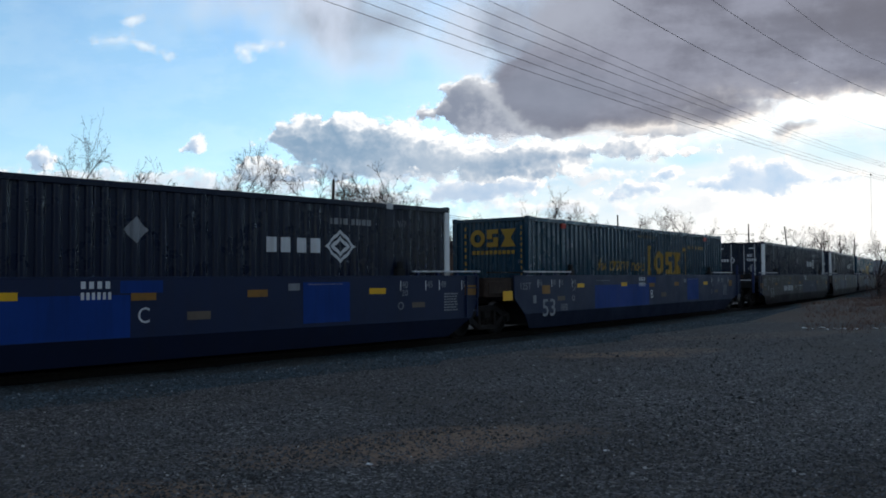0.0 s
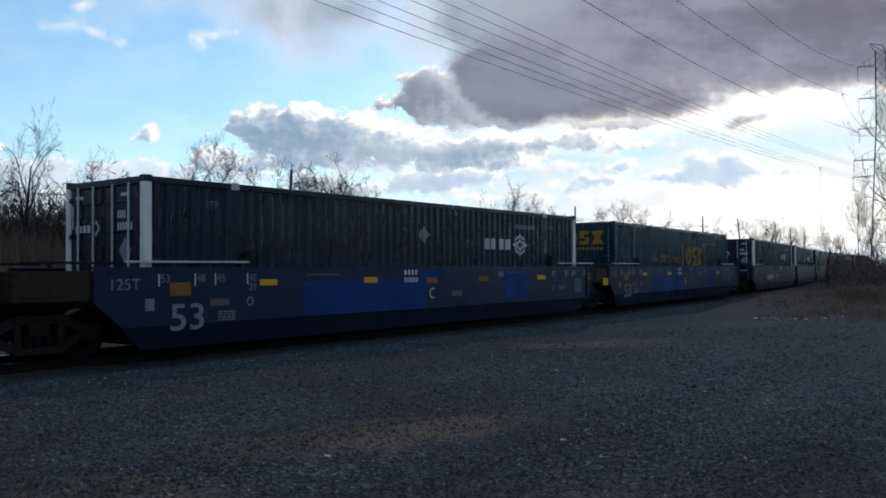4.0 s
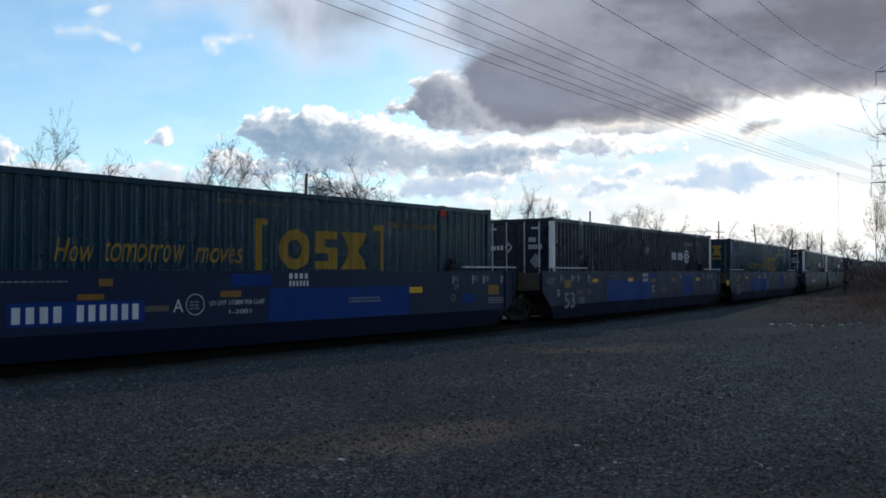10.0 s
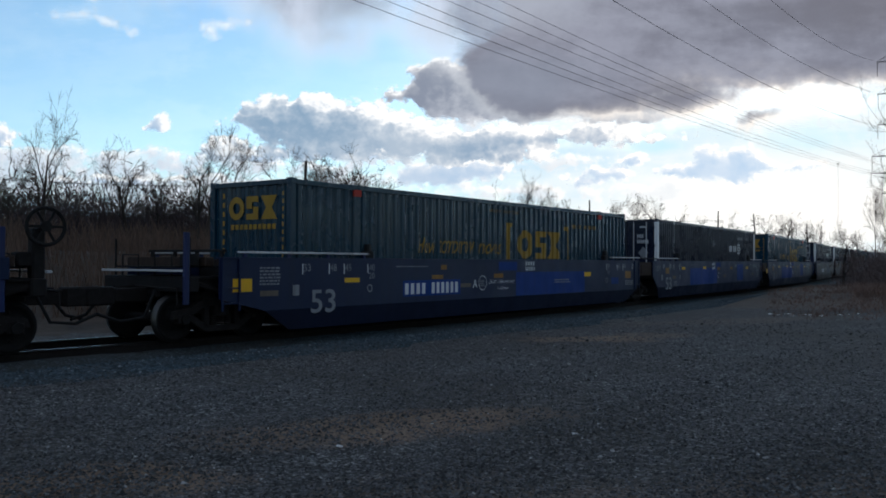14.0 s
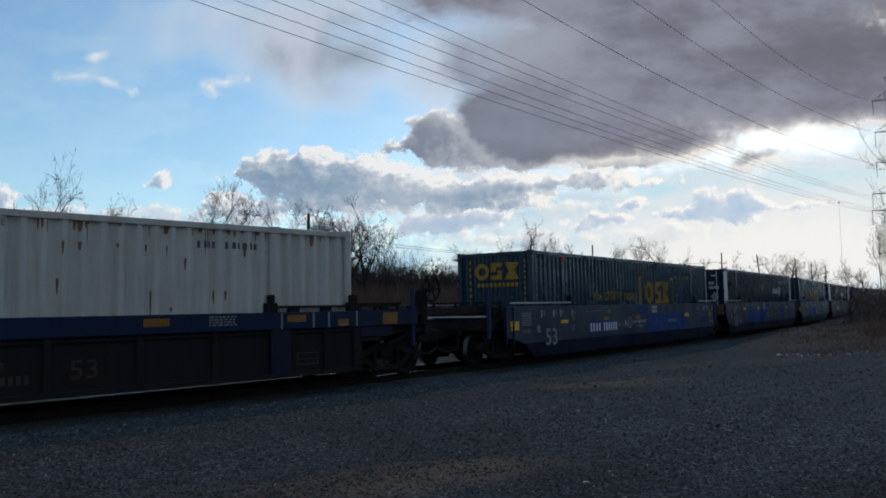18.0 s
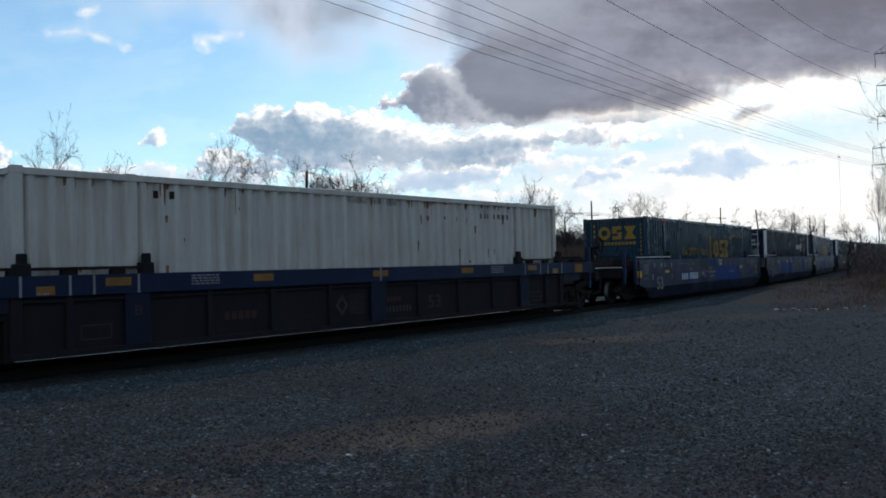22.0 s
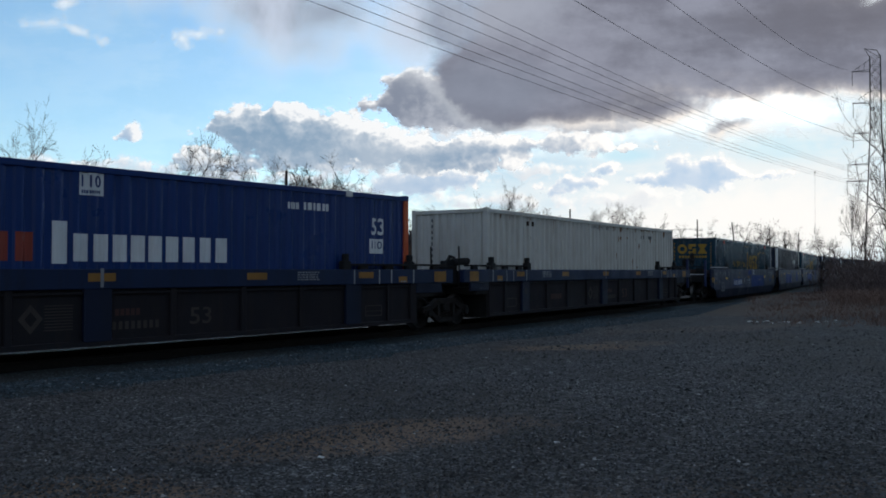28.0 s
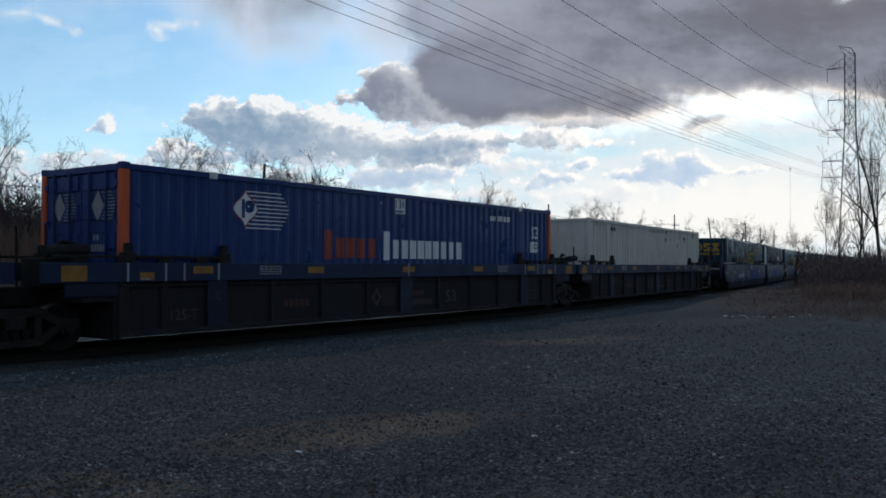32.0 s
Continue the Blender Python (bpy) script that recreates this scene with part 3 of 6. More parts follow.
def container(name, label, paint_mat, pitch=0.29, depth=0.036, out=0.16, slope=0.02, post=None, cap=None, end_post=None, doors=True, rods=None, mids=6.05):
    """A 53-foot box: folded sides, end walls, doors, roof, posts, rails and corner castings."""
    box = thing(name, label, "shipping container", "containers on the train")
    cap = cap or paint_mat
    post, end_post, rods = post or paint_mat, end_post or paint_mat, rods or paint_mat
    side = Corrugated(-HALF + 0.16, HALF - 0.16, pitch, depth, out, slope)
    part("side_wall", side.sheet(C_Z0 + 0.14, C_Z1 - 0.11, -WIDE + 0.012, 1), paint_mat, box)
    part("side_wall", side.sheet(C_Z0 + 0.14, C_Z1 - 0.11, WIDE - 0.012, -1), paint_mat, box)
    roof = Corrugated(-HALF + 0.1, HALF - 0.1, 0.6, 0.02, 0.35, 0.04)
    sh = Shape()
    vs, fs = [], []
    for x, d in zip(roof.xs, roof.ys):
        vs += [(x, -WIDE + 0.05, C_Z1 - 0.02 - d), (x, WIDE - 0.05, C_Z1 - 0.02 - d)]
    for i in range(len(roof.xs) - 1):
        fs.append((2 * i, 2 * i + 2, 2 * i + 3, 2 * i + 1))
    part("roof", sh.add(vs, fs), paint_mat, box)
    part("floor", Shape().box(-HALF + 0.05, HALF - 0.05, -WIDE + 0.05, WIDE - 0.05, C_Z0 + 0.03, C_Z0 + 0.13), FRAME, box)
    for s in (-1, 1):
        part("top_rail", Shape().box(-HALF + 0.15, HALF - 0.15, s * (WIDE - 0.03) - 0.035, s * (WIDE - 0.03) + 0.035, C_Z1 - 0.12, C_Z1 - 0.005, bevel=0.02), paint_mat, box)
        part("bottom_rail", Shape().box(-HALF + 0.15, HALF - 0.15, s * (WIDE - 0.03) - 0.03, s * (WIDE - 0.03) + 0.03, C_Z0, C_Z0 + 0.15, bevel=0.02), paint_mat, box)
        for e in (-1, 1):
            part("corner_post", Shape().box(*sorted((e * HALF, e * (HALF - 0.17))), *sorted((s * WIDE, s * (WIDE - 0.15))), C_Z0 + 0.12, C_Z1 - 0.1, bevel=0.02),
                 end_post if (e < 0 or end_post is WHITE_POST or end_post is ORANGE_POST) else paint_mat, box)
            for z in (C_Z0, C_Z1 - 0.10):
                part("corner_casting", Shape().box(*sorted((e * (HALF + 0.004), e * (HALF - 0.178))), *sorted((s * (WIDE + 0.004), s * (WIDE - 0.16))), z - 0.003, z + 0.122, bevel=0.02), paint_mat, box)
            if mids:
                part("intermediate_post", Shape().box(e * mids - 0.13, e * mids + 0.13, *sorted((s * (WIDE - 0.004), s * (WIDE - 0.1))), C_Z0 + 0.1, C_Z1 - 0.1, bevel=0.03), post, box)
                part("lifting_casting", Shape().box(e * mids - 0.12, e * mids + 0.12, *sorted((s * (WIDE + 0.006), s * (WIDE - 0.14))), C_Z1 - 0.13, C_Z1 + 0.012, bevel=0.02), cap, box)
    endw = Corrugated(-WIDE + 0.15, WIDE - 0.15, 0.27, 0.042, 0.15, 0.02)
    part("end_wall", endw.sheet_y(C_Z0 + 0.1, C_Z1 - 0.1, HALF - 0.03, -1), paint_mat, box)
    for e in ((1,) if doors else (1, -1)):
        part("end_sill", Shape().box(*sorted((e * HALF, e * (HALF - 0.1))), -WIDE + 0.15, WIDE - 0.15, C_Z1 - 0.11, C_Z1 - 0.005, bevel=0.015), paint_mat, box)
    if doors:
        x = -HALF + 0.02
        part("door_header", Shape().box(-HALF, -HALF + 0.1, -WIDE + 0.15, WIDE - 0.15, C_Z1 - 0.13, C_Z1 - 0.005, bevel=0.015), paint_mat, box)
        for s in (-1, 1):
            y0, y1 = (-WIDE + 0.16, -0.012) if s < 0 else (0.012, WIDE - 0.16)
            sh = Shape().box(x + 0.02, x + 0.06, y0, y1, C_Z0 + 0.14, C_Z1 - 0.14)
            for k in range(5):
                z = C_Z0 + 0.28 + k * 0.54
                sh.box(x, x + 0.022, y0 + 0.06, y1 - 0.06, z, z + 0.3, bevel=0.02)
            leaf = part("door", sh, paint_mat, box)
            for f in (0.27, 0.73):
                yy = y0 + (y1 - y0) * f
                part("lock_rod", Shape().tube([(x - 0.03, yy, C_Z0 + 0.12), (x - 0.03, yy, C_Z1 - 0.1)], 0.022, 8), rods, leaf)
            for z in (1.15, 1.35):
                part("handle", Shape().box(x - 0.06, x - 0.03, y0 + 0.2, y0 + 0.75, z, z + 0.035, bevel=0.008), rods, leaf)
            for k in range(4):
                z = C_Z0 + 0.4 + k * 0.7
                part("hinge", Shape().box(x - 0.02, x + 0.02, (y0 - 0.06 if s < 0 else y1 - 0.08), (y0 + 0.08 if s < 0 else y1 + 0.06), z, z + 0.1, bevel=0.01), paint_mat, leaf)
    else:
        part("end_wall", endw.sheet_y(C_Z0 + 0.1, C_Z1 - 0.1, -HALF + 0.03, 1), paint_mat, box)
        box["plain_end"] = 1
    return box, side


def end_mark(name, polys, mat, parent, x, label=""):
    """A drawing on the end that faces back along the train: (u, z) with u to the eye's right."""
    if len(polys) > 1 and name in ("end_number", "end_bar", "end_figure", "end_stripe"):
        return [end_mark(name, [p], mat, parent, x, label) for p in polys][0]
    sh = Shape()
    for p in polys:
        sh.add([(x, -u, z) for u, z in p], [tuple(range(len(p)))])
    return part(name, sh, mat, parent, label)


def charcoal_box(name="charcoal_container"):
    box, side = container(name, "charcoal grey container with white corner posts and white emblem", CHARCOAL_PAINT, 0.27, 0.044, 0.15, 0.02, end_post=WHITE_POST, cap=PALE_RAIL, rods=PALE_RAIL)
    W, B = side.wall, side.xs
    mark("diamond_placard", [diamond(0.0, 2.37, 0.225, 0.24)], LETTER_DIM, box, W, B, label="pale grey diamond placard")
    mark("emblem_block", blocks(2.71, 4.2, 2.04, 2.34, 4, 0.36), LETTER, box, W, B, label="white block emblem")
    mark("emblem_diamond", frame_diamond(4.62, 2.19, 0.42, 0.37, 0.22) + frame_diamond(4.62, 2.19, 0.26, 0.23, 0.4), LETTER, box, W, B, label="white diamond emblem")
    mark("number_bar", blocks(4.33, 4.85, 2.66, 2.79, 4, 0.3) + blocks(4.95, 5.56, 2.66, 2.79, 6, 0.3), LETTER_DIM, box, W, B)
    for a, b in ((-6.74, -6.46), (6.34, 6.62)):
        mark("lettering", text_mesh("WTP", a, b, 2.66, 2.82), LETTER_DIM, box, W, B)
    x = -HALF + 0.015
    end_mark("end_emblem", blocks(-0.95, -0.42, 2.22, 2.36, 4, 0.3) + frame_diamond(-0.26, 2.30, 0.13, 0.17, 0.4), LETTER, box, x, "white emblem on the door")
    end_mark("end_number", blocks(0.45, 0.72, 2.46, 2.60, 4, 0.4) + blocks(0.45, 0.94, 2.24, 2.38, 6, 0.4), LETTER, box, x - 0.001)
    end_mark("end_placard", [diamond(0.70, 1.87, 0.21, 0.25)], LETTER_DIM, box, x - 0.002, "pale grey diamond placard")
    end_mark("end_stripe", [rect(-0.95, -0.7, 2.86, 2.92), rect(0.55, 0.85, 2.86, 2.92), rect(-1.08, -1.04, 2.3, 2.75)], LETTER, box, x)
    return box


def teal_box(name="teal_container"):
    box, side = container(name, "dark teal container with yellow emblem and slogan", TEAL_PAINT, 0.285, 0.044, 0.165, 0.02, doors=False, post=TEAL_PAINT)
    W, B = side.wall, side.xs
    words("slogan", (("How", -3.84, -3.14), ("tomorrow", -2.96, -1.37), ("moves", -1.16, -0.10)), 1.70, 2.09, 0.3, BOX_YELLOW, box, W, B, "yellow slanted slogan")
    oct1 = ring(1.24, 2.0, 0.2, 0.42, 24)
    mark("emblem_ring", oct1, BOX_YELLOW, box, W, B, label="yellow block emblem")
    mark("emblem_figure", [rect(1.78, 2.42, 2.24, 2.41), rect(1.78, 2.05, 1.93, 2.24), rect(2.05, 2.42, 1.93, 2.06), rect(2.16, 2.42, 1.76, 1.93), rect(1.78, 2.42, 1.59, 1.76)], BOX_YELLOW, box, W, B)
    mark("emblem_hourglass", [[(2.55, 1.59), (3.36, 1.59), (3.1, 2.0), (2.81, 2.0)], [(2.81, 2.0), (3.1, 2.0), (3.36, 2.41), (2.55, 2.41)]], BOX_YELLOW, box, W, B)
    mark("bracket", [rect(0.22, 0.36, 1.5, 2.6), rect(0.36, 0.55, 2.48, 2.6)], BOX_YELLOW, box, W, B)
    mark("bracket", [rect(3.78, 3.92, 1.5, 2.6), rect(3.55, 3.78, 2.48, 2.6)], BOX_YELLOW, box, W, B)
    words("warning", (("WARNING", -0.7, -0.08), ("HIGH", 0.06, 0.42), ("CUBE", 0.53, 0.9)), 2.86, 2.95, 0, DULL_YELLOW, box, W, B)
    mark("number_bar", blocks(4.07, 4.75, 2.57, 2.69, 4, 0.45) + blocks(4.9, 5.82, 2.57, 2.69, 6, 0.45), DULL_YELLOW, box, W, B)
    for s in (-1, 1):
        part("red_tag", Shape().box(s * 6.05 - 0.13, s * 6.05 + 0.13, -WIDE - 0.01, -WIDE + 0.05, C_Z1 - 0.26, C_Z1 - 0.1, bevel=0.02), RED_TAG, box, "small red tag")
    x = -HALF + 0.024
    e1 = ring(-0.42, 2.62, 0.12, 0.25, 20)
    end_mark("end_emblem", e1 + [rect(-0.1, 0.28, 2.74, 2.87), rect(-0.1, 0.08, 2.6, 2.74), rect(0.12, 0.28, 2.5, 2.64), rect(-0.1, 0.28, 2.37, 2.5), [(0.36, 2.37), (0.86, 2.37), (0.7, 2.62), (0.52, 2.62)], [(0.52, 2.62), (0.7, 2.62), (0.86, 2.87), (0.36, 2.87)]], BOX_YELLOW, box, x, "yellow block emblem on the end wall")
    end_mark("end_bar", blocks(-0.6, 0.86, 2.16, 2.27, 10, 0.25), BOX_YELLOW, box, x)
    end_mark("end_figure", [rect(-0.87, -0.81, 2.85 - k * 0.2, 2.96 - k * 0.2) for k in range(7)] + [rect(1.02, 1.06, 2.85 - k * 0.16, 2.94 - k * 0.16) for k in range(9)], BOX_YELLOW, box, x)
    return box


def white_box(name="white_container"):
    box, side = container(name, "weathered white container with rust streaks", WHITE_PAINT, 0.33, 0.066, 0.155, 0.035, doors=False)
    W, B = side.wall, side.xs
    words("warning", (("WARNING", -0.73, -0.12), ("HIGH", 0.02, 0.38), ("CUBE", 0.49, 0.85)), 2.92, 3.03, 0, FAINT_GREY, box, W, B)
    mark("number_bar", blocks(4.29, 4.72, 2.71, 2.84, 4, 0.45) + blocks(4.9, 5.69, 2.71, 2.84, 6, 0.45), FAINT_GREY, box, W, B)
    rng = random.Random(3)
    for vx in (-5.55, -5.22):
        mark("vent", [rect(vx - 0.035, vx + 0.035, 2.80, 2.94)], BROWN_STEEL, box, W, B, 0.005, "small dark vent slot")
    for k in range(64):
        x = rng.choice([-5.6, -5.2, -6.9, -3.9, 0.3, 1.6, 2.0, 2.5, 3.4, 4.3, 4.7, 5.1, 5.6, 7.2]) + rng.uniform(-0.35, 0.35)
        z1 = 3.07 if k < 44 else rng.choice([2.72, 2.5, 2.1, 1.9, 1.6])
        w, hgt = rng.uniform(0.008, 0.034), rng.uniform(0.04, 0.26) * (2.2 if k % 7 == 0 else 1)
        mark("rust_streak", [[(x - w, z1), (x - w * 1.1, z1 - hgt * 0.4), (x - w * 0.6, z1 - hgt), (x + w * 0.5, z1 - hgt * 0.85), (x + w * 0.9, z1 - hgt * 0.3), (x + w, z1)]], RUST_STAIN, box, W, B, 0.003)
    x = -HALF + 0.024
    end_mark("end_figure", [rect(-0.60, -0.55, 2.85 - k * 0.17, 2.94 - k * 0.17) for k in range(10)], FAINT_GREY, box, x)
    return box


def royal_box(name="blue_container"):
    box, side = container(name, "royal blue container with orange corner posts and white block emblem", ROYAL_PAINT, 0.31, 0.036, 0.17, 0.03, end_post=ORANGE_POST, cap=PALE_RAIL)
    W, B = side.wall, side.xs
    mark("emblem_block", blocks(-2.87, -0.93, 1.55, 2.02, 5, 0.26, 0.16), RED_LETTER, box, W, B, label="faded red letter blocks")
    mark("emblem_block", blocks(-0.72, 2.82, 1.55, 2.02, 10, 0.26, 0.2), LETTER, box, W, B, label="white letter blocks")
    mark("emblem_diamond", [diamond(-5.2, 2.53, 0.35, 0.38)], LETTER, box, W, B, label="white diamond emblem")
    mark("emblem_rim", frame_diamond(-5.2, 2.53, 0.36, 0.39, 0.1), RED_LETTER, box, W, B, 0.006)
    mark("emblem_core", [rect(-5.32, -5.22, 2.34, 2.72)] + ring(-5.1, 2.58, 0.02, 0.13, 14), ROYAL_PAINT, box, W, B, 0.006)
    for k in range(10):
        z = 2.13 + k * 0.083
        a = abs(2.51 - z)
        mark("emblem_stripe", [rect(-5.2 + 0.36 * max(0, 1 - a / 0.38), -3.98 - a * 0.55, z, z + 0.022)], LETTER, box, W, B)
    mark("height_plate", [rect(-0.27, 0.18, 2.68, 3.08)], LETTER, box, W, B)
    mark("height_number", text_mesh("110", -0.22, 0.13, 2.82, 3.03, bold=0.015), ROYAL_PAINT, box, W, B, 0.007)
    mark("height_bar", blocks(-0.22, 0.13, 2.71, 2.77, 8, 0.3), ROYAL_PAINT, box, W, B, 0.007)
    mark("length_number", text_mesh("53", 6.78, 7.2, 2.22, 2.62, bold=0.02), LETTER, box, W, B)
    mark("height_plate", [rect(6.73, 7.17, 1.79, 2.13)], LETTER, box, W, B)
    mark("height_number", text_mesh("110", 6.78, 7.12, 1.9, 2.08, bold=0.01), ROYAL_PAINT, box, W, B, 0.007)
    mark("number_bar", blocks(4.27, 4.6, 2.70, 2.84, 4, 0.3) + blocks(4.72, 5.5, 2.70, 2.86, 6, 0.35), LETTER, box, W, B)
    x = -HALF + 0.015
    for u in (-0.68, 0.55):
        end_mark("end_diamond", [diamond(u, 2.45, 0.2, 0.28)], LETTER_DIM, box, x, "pale diamond emblem on the door")
        end_mark("end_stripe", [rect(u + 0.24 - abs(k - 4) * 0.03, u + 0.55 - abs(k - 4) * 0.03, 2.2 + k * 0.06, 2.22 + k * 0.06) for k in range(9)], LETTER_DIM, box, x)
    end_mark("end_number", blocks(0.3, 0.8, 1.62, 1.75, 6, 0.3) + blocks(0.42, 0.62, 1.83, 1.93, 2, 0.3), LETTER_DIM, box, x)
    return box


def grey_box(name="grey_container"):
    box, _ = container(name, "grey container far along the train", GREY_CONT, 0.29, 0.036, 0.16, 0.02)
    return box


# ---- bogies ----
WHEEL_R = 0.42
WHEELSETS = []


def wheelset_mesh():
    sh = Shape()
    for s in (-1, 1):
        prof = [(0.09, s * 0.68), (0.30, s * 0.70), (0.36, s * 0.685), (0.445, s * 0.68), (0.445, s * 0.71), (WHEEL_R, s * 0.725), (WHEEL_R - 0.005, s * 0.81), (0.35, s * 0.815), (0.33, s * 0.78), (0.15, s * 0.77), (0.12, s * 0.84), (0.0, s * 0.84)]
        sh.lathe_y(prof, 0, 0, 28)
        for a in range(6):
            t = a * math.pi / 3
            sh.tube([(0.23 * math.cos(t), s * 0.785, 0.23 * math.sin(t)), (0.23 * math.cos(t), s * 0.80, 0.23 * math.sin(t))], 0.03, 6)
    sh.tube([(0, -1.05, 0), (0, 1.05, 0)], 0.08, 12)
    return sh.mesh("wheelset", [WHEEL, TREAD], True)


WHEELSET_MESH = wheelset_mesh()
for _p in WHEELSET_MESH.polygons:
    _r = [math.hypot(WHEELSET_MESH.vertices[i].co.x, WHEELSET_MESH.vertices[i].co.z) for i in _p.vertices]
    if min(_r) > 0.413 and max(_r) < 0.4460:
        _p.material_index = 1


def side_frame_shape(y):
    """The cast side of a bogie: arched top, sloping arms to the axle boxes, two windows and a spring nest."""
    sh = Shape()
    t0, t1 = y - 0.06, y + 0.06
    top = [(-1.1, 0.42), (-1.06, 0.56), (-0.72, 0.62), (-0.42, 0.78), (0.42, 0.78), (0.72, 0.62), (1.06, 0.56), (1.1, 0.42), (0.98, 0.42), (0.66, 0.49), (0.38, 0.64), (-0.38, 0.64), (-0.66, 0.49), (-0.98, 0.42)]
    sh.prism([top[i] for i in (0, 13, 12, 11, 10, 9, 8, 7, 6, 5, 4, 3, 2, 1)], t0, t1)
    sh.prism([(-0.86, 0.46), (-0.38, 0.16), (0.38, 0.16), (0.86, 0.46), (0.70, 0.50), (0.33, 0.27), (-0.33, 0.27), (-0.70, 0.50)], t0, t1)
    for s in (-1, 1):
        sh.box(s * 0.36 - 0.055, s * 0.36 + 0.055, t0, t1, 0.24, 0.68)
        sh.box(s * 0.875 - 0.13, s * 0.875 + 0.13, y - 0.1, y + 0.1, 0.33, 0.5, bevel=0.03)
    return sh


def bogie(parent, x, turning=True):
    b = part("bogie", Shape().box(-0.17, 0.17, -1.08, 1.08, 0.44, 0.66, bevel=0.04).box(-0.3, 0.3, -0.3, 0.3, 0.62, 0.8, bevel=0.05), TRUCK, parent, "rusty dark steel bogie")
    b.location = (x, 0, 0)
    for s in (-1, 1):
        part("side_frame", side_frame_shape(s * 1.0), TRUCK, b)
        for dx in (-0.17, 0.0, 0.17):
            sp = Shape()
            for k in range(5):
                sp.tube([(dx, s * 1.0, 0.28 + k * 0.036), (dx, s * 1.0, 0.30 + k * 0.036)], 0.07, 10)
            part("spring", sp, RUST, b)
        for e in (-1, 1):
            part("bearing", Shape().tube([(e * 0.875, s * 0.98, WHEEL_R), (e * 0.875, s * 1.15, WHEEL_R)], [0.105, 0.095], 14), WHEEL, b)
    for e in (-1, 1):
        w = new("wheelset", WHEELSET_MESH)
        w.parent = b
        w.location = (e * 0.875, 0, WHEEL_R)
        if turning:
            WHEELSETS.append((w, e * 0.875, 0.3 * e + x))
    return b


# ---- well cars ----
SIDE_Y = -1.465
UNITS = []


def side_plate(x0, x1, cut0, cut1, run0, y_sign):
    """A smooth well side: upright above the fold, drawn in below it, cut away over the bogies."""
    sh = Shape()
    c0x, c0z, c1x, c1z = cut0[0], cut0[1], cut1[0], cut1[1]
    y = SIDE_Y * y_sign
    y = SIDE_Y if y_sign < 0 else -SIDE_Y
    ins = 0.10 if y_sign < 0 else -0.10
    outer = [(x0, 1.53), (x0, c0z), (c0x, 0.52), (c1x, 0.52), (x1, c1z), (x1, 1.53)]
    ofs = 0.03 * (1 if y_sign < 0 else -1)
    n = len(outer)
    vs = [(px, y, pz) for px, pz in outer] + [(px, y + ofs, pz) for px, pz in outer]
    fs = [tuple(range(n)), tuple(range(2 * n - 1, n - 1, -1))] + [(i, i + n, (i + 1) % n + n, (i + 1) % n) for i in range(n)]
    sh.add(vs, fs)
    low = Shape()
    e0, e1 = c0x + run0, c1x - 0.75
    vs = [(c0x, y, 0.52), (c1x, y, 0.52), (e1, y + ins, 0.10), (e0, y + ins, 0.10), (c0x, y + ofs, 0.52), (c1x, y + ofs, 0.52), (e1, y + ins + ofs, 0.10), (e0, y + ins + ofs, 0.10)]
    low.add(vs, [(0, 3, 2, 1), (4, 5, 6, 7), (0, 1, 5, 4), (2, 3, 7, 6), (1, 2, 6, 5), (3, 0, 4, 7)])
    return sh, low


def guide_rail(parent, x0, x1, y, posts=4):
    r = part("guide_rail", Shape().box(x0, x1, y - 0.05, y + 0.05, 1.635, 1.675, bevel=0.012), PALE_RAIL, parent, "pale grey guide rail")
    for k in range(posts):
        x = x0 + 0.15 + (x1 - x0 - 0.3) * k / (posts - 1)
        part("rail_post", Shape().box(x - 0.04, x + 0.04, y - 0.03, y + 0.03, 1.52, 1.636, bevel=0.01), BLUE_POST, r)
    return r


def stop_block(parent, x, y):
    sh = Shape().box(x - 0.13, x + 0.13, y - 0.08, y + 0.1, 1.5, 1.72, bevel=0.03).box(x - 0.06, x + 0.08, y - 0.06, y + 0.08, 1.7, 1.88, bevel=0.03)
    return part("container_guide", sh, BLACK, parent, "dark steel container guide")


def ladder(parent, x, y):
    sh = Shape()
    for dx in (-0.2, 0.2):
        sh.box(x + dx - 0.018, x + dx + 0.018, y - 0.018, y + 0.018, 0.55, 1.53)
    for k in range(4):
        sh.box(x - 0.2, x + 0.2, y - 0.015, y + 0.015, 0.68 + k * 0.28, 0.71 + k * 0.28)
    return part("ladder", sh, NAVY, parent)


POST_X = {1: 9.85, -1: 10.62}


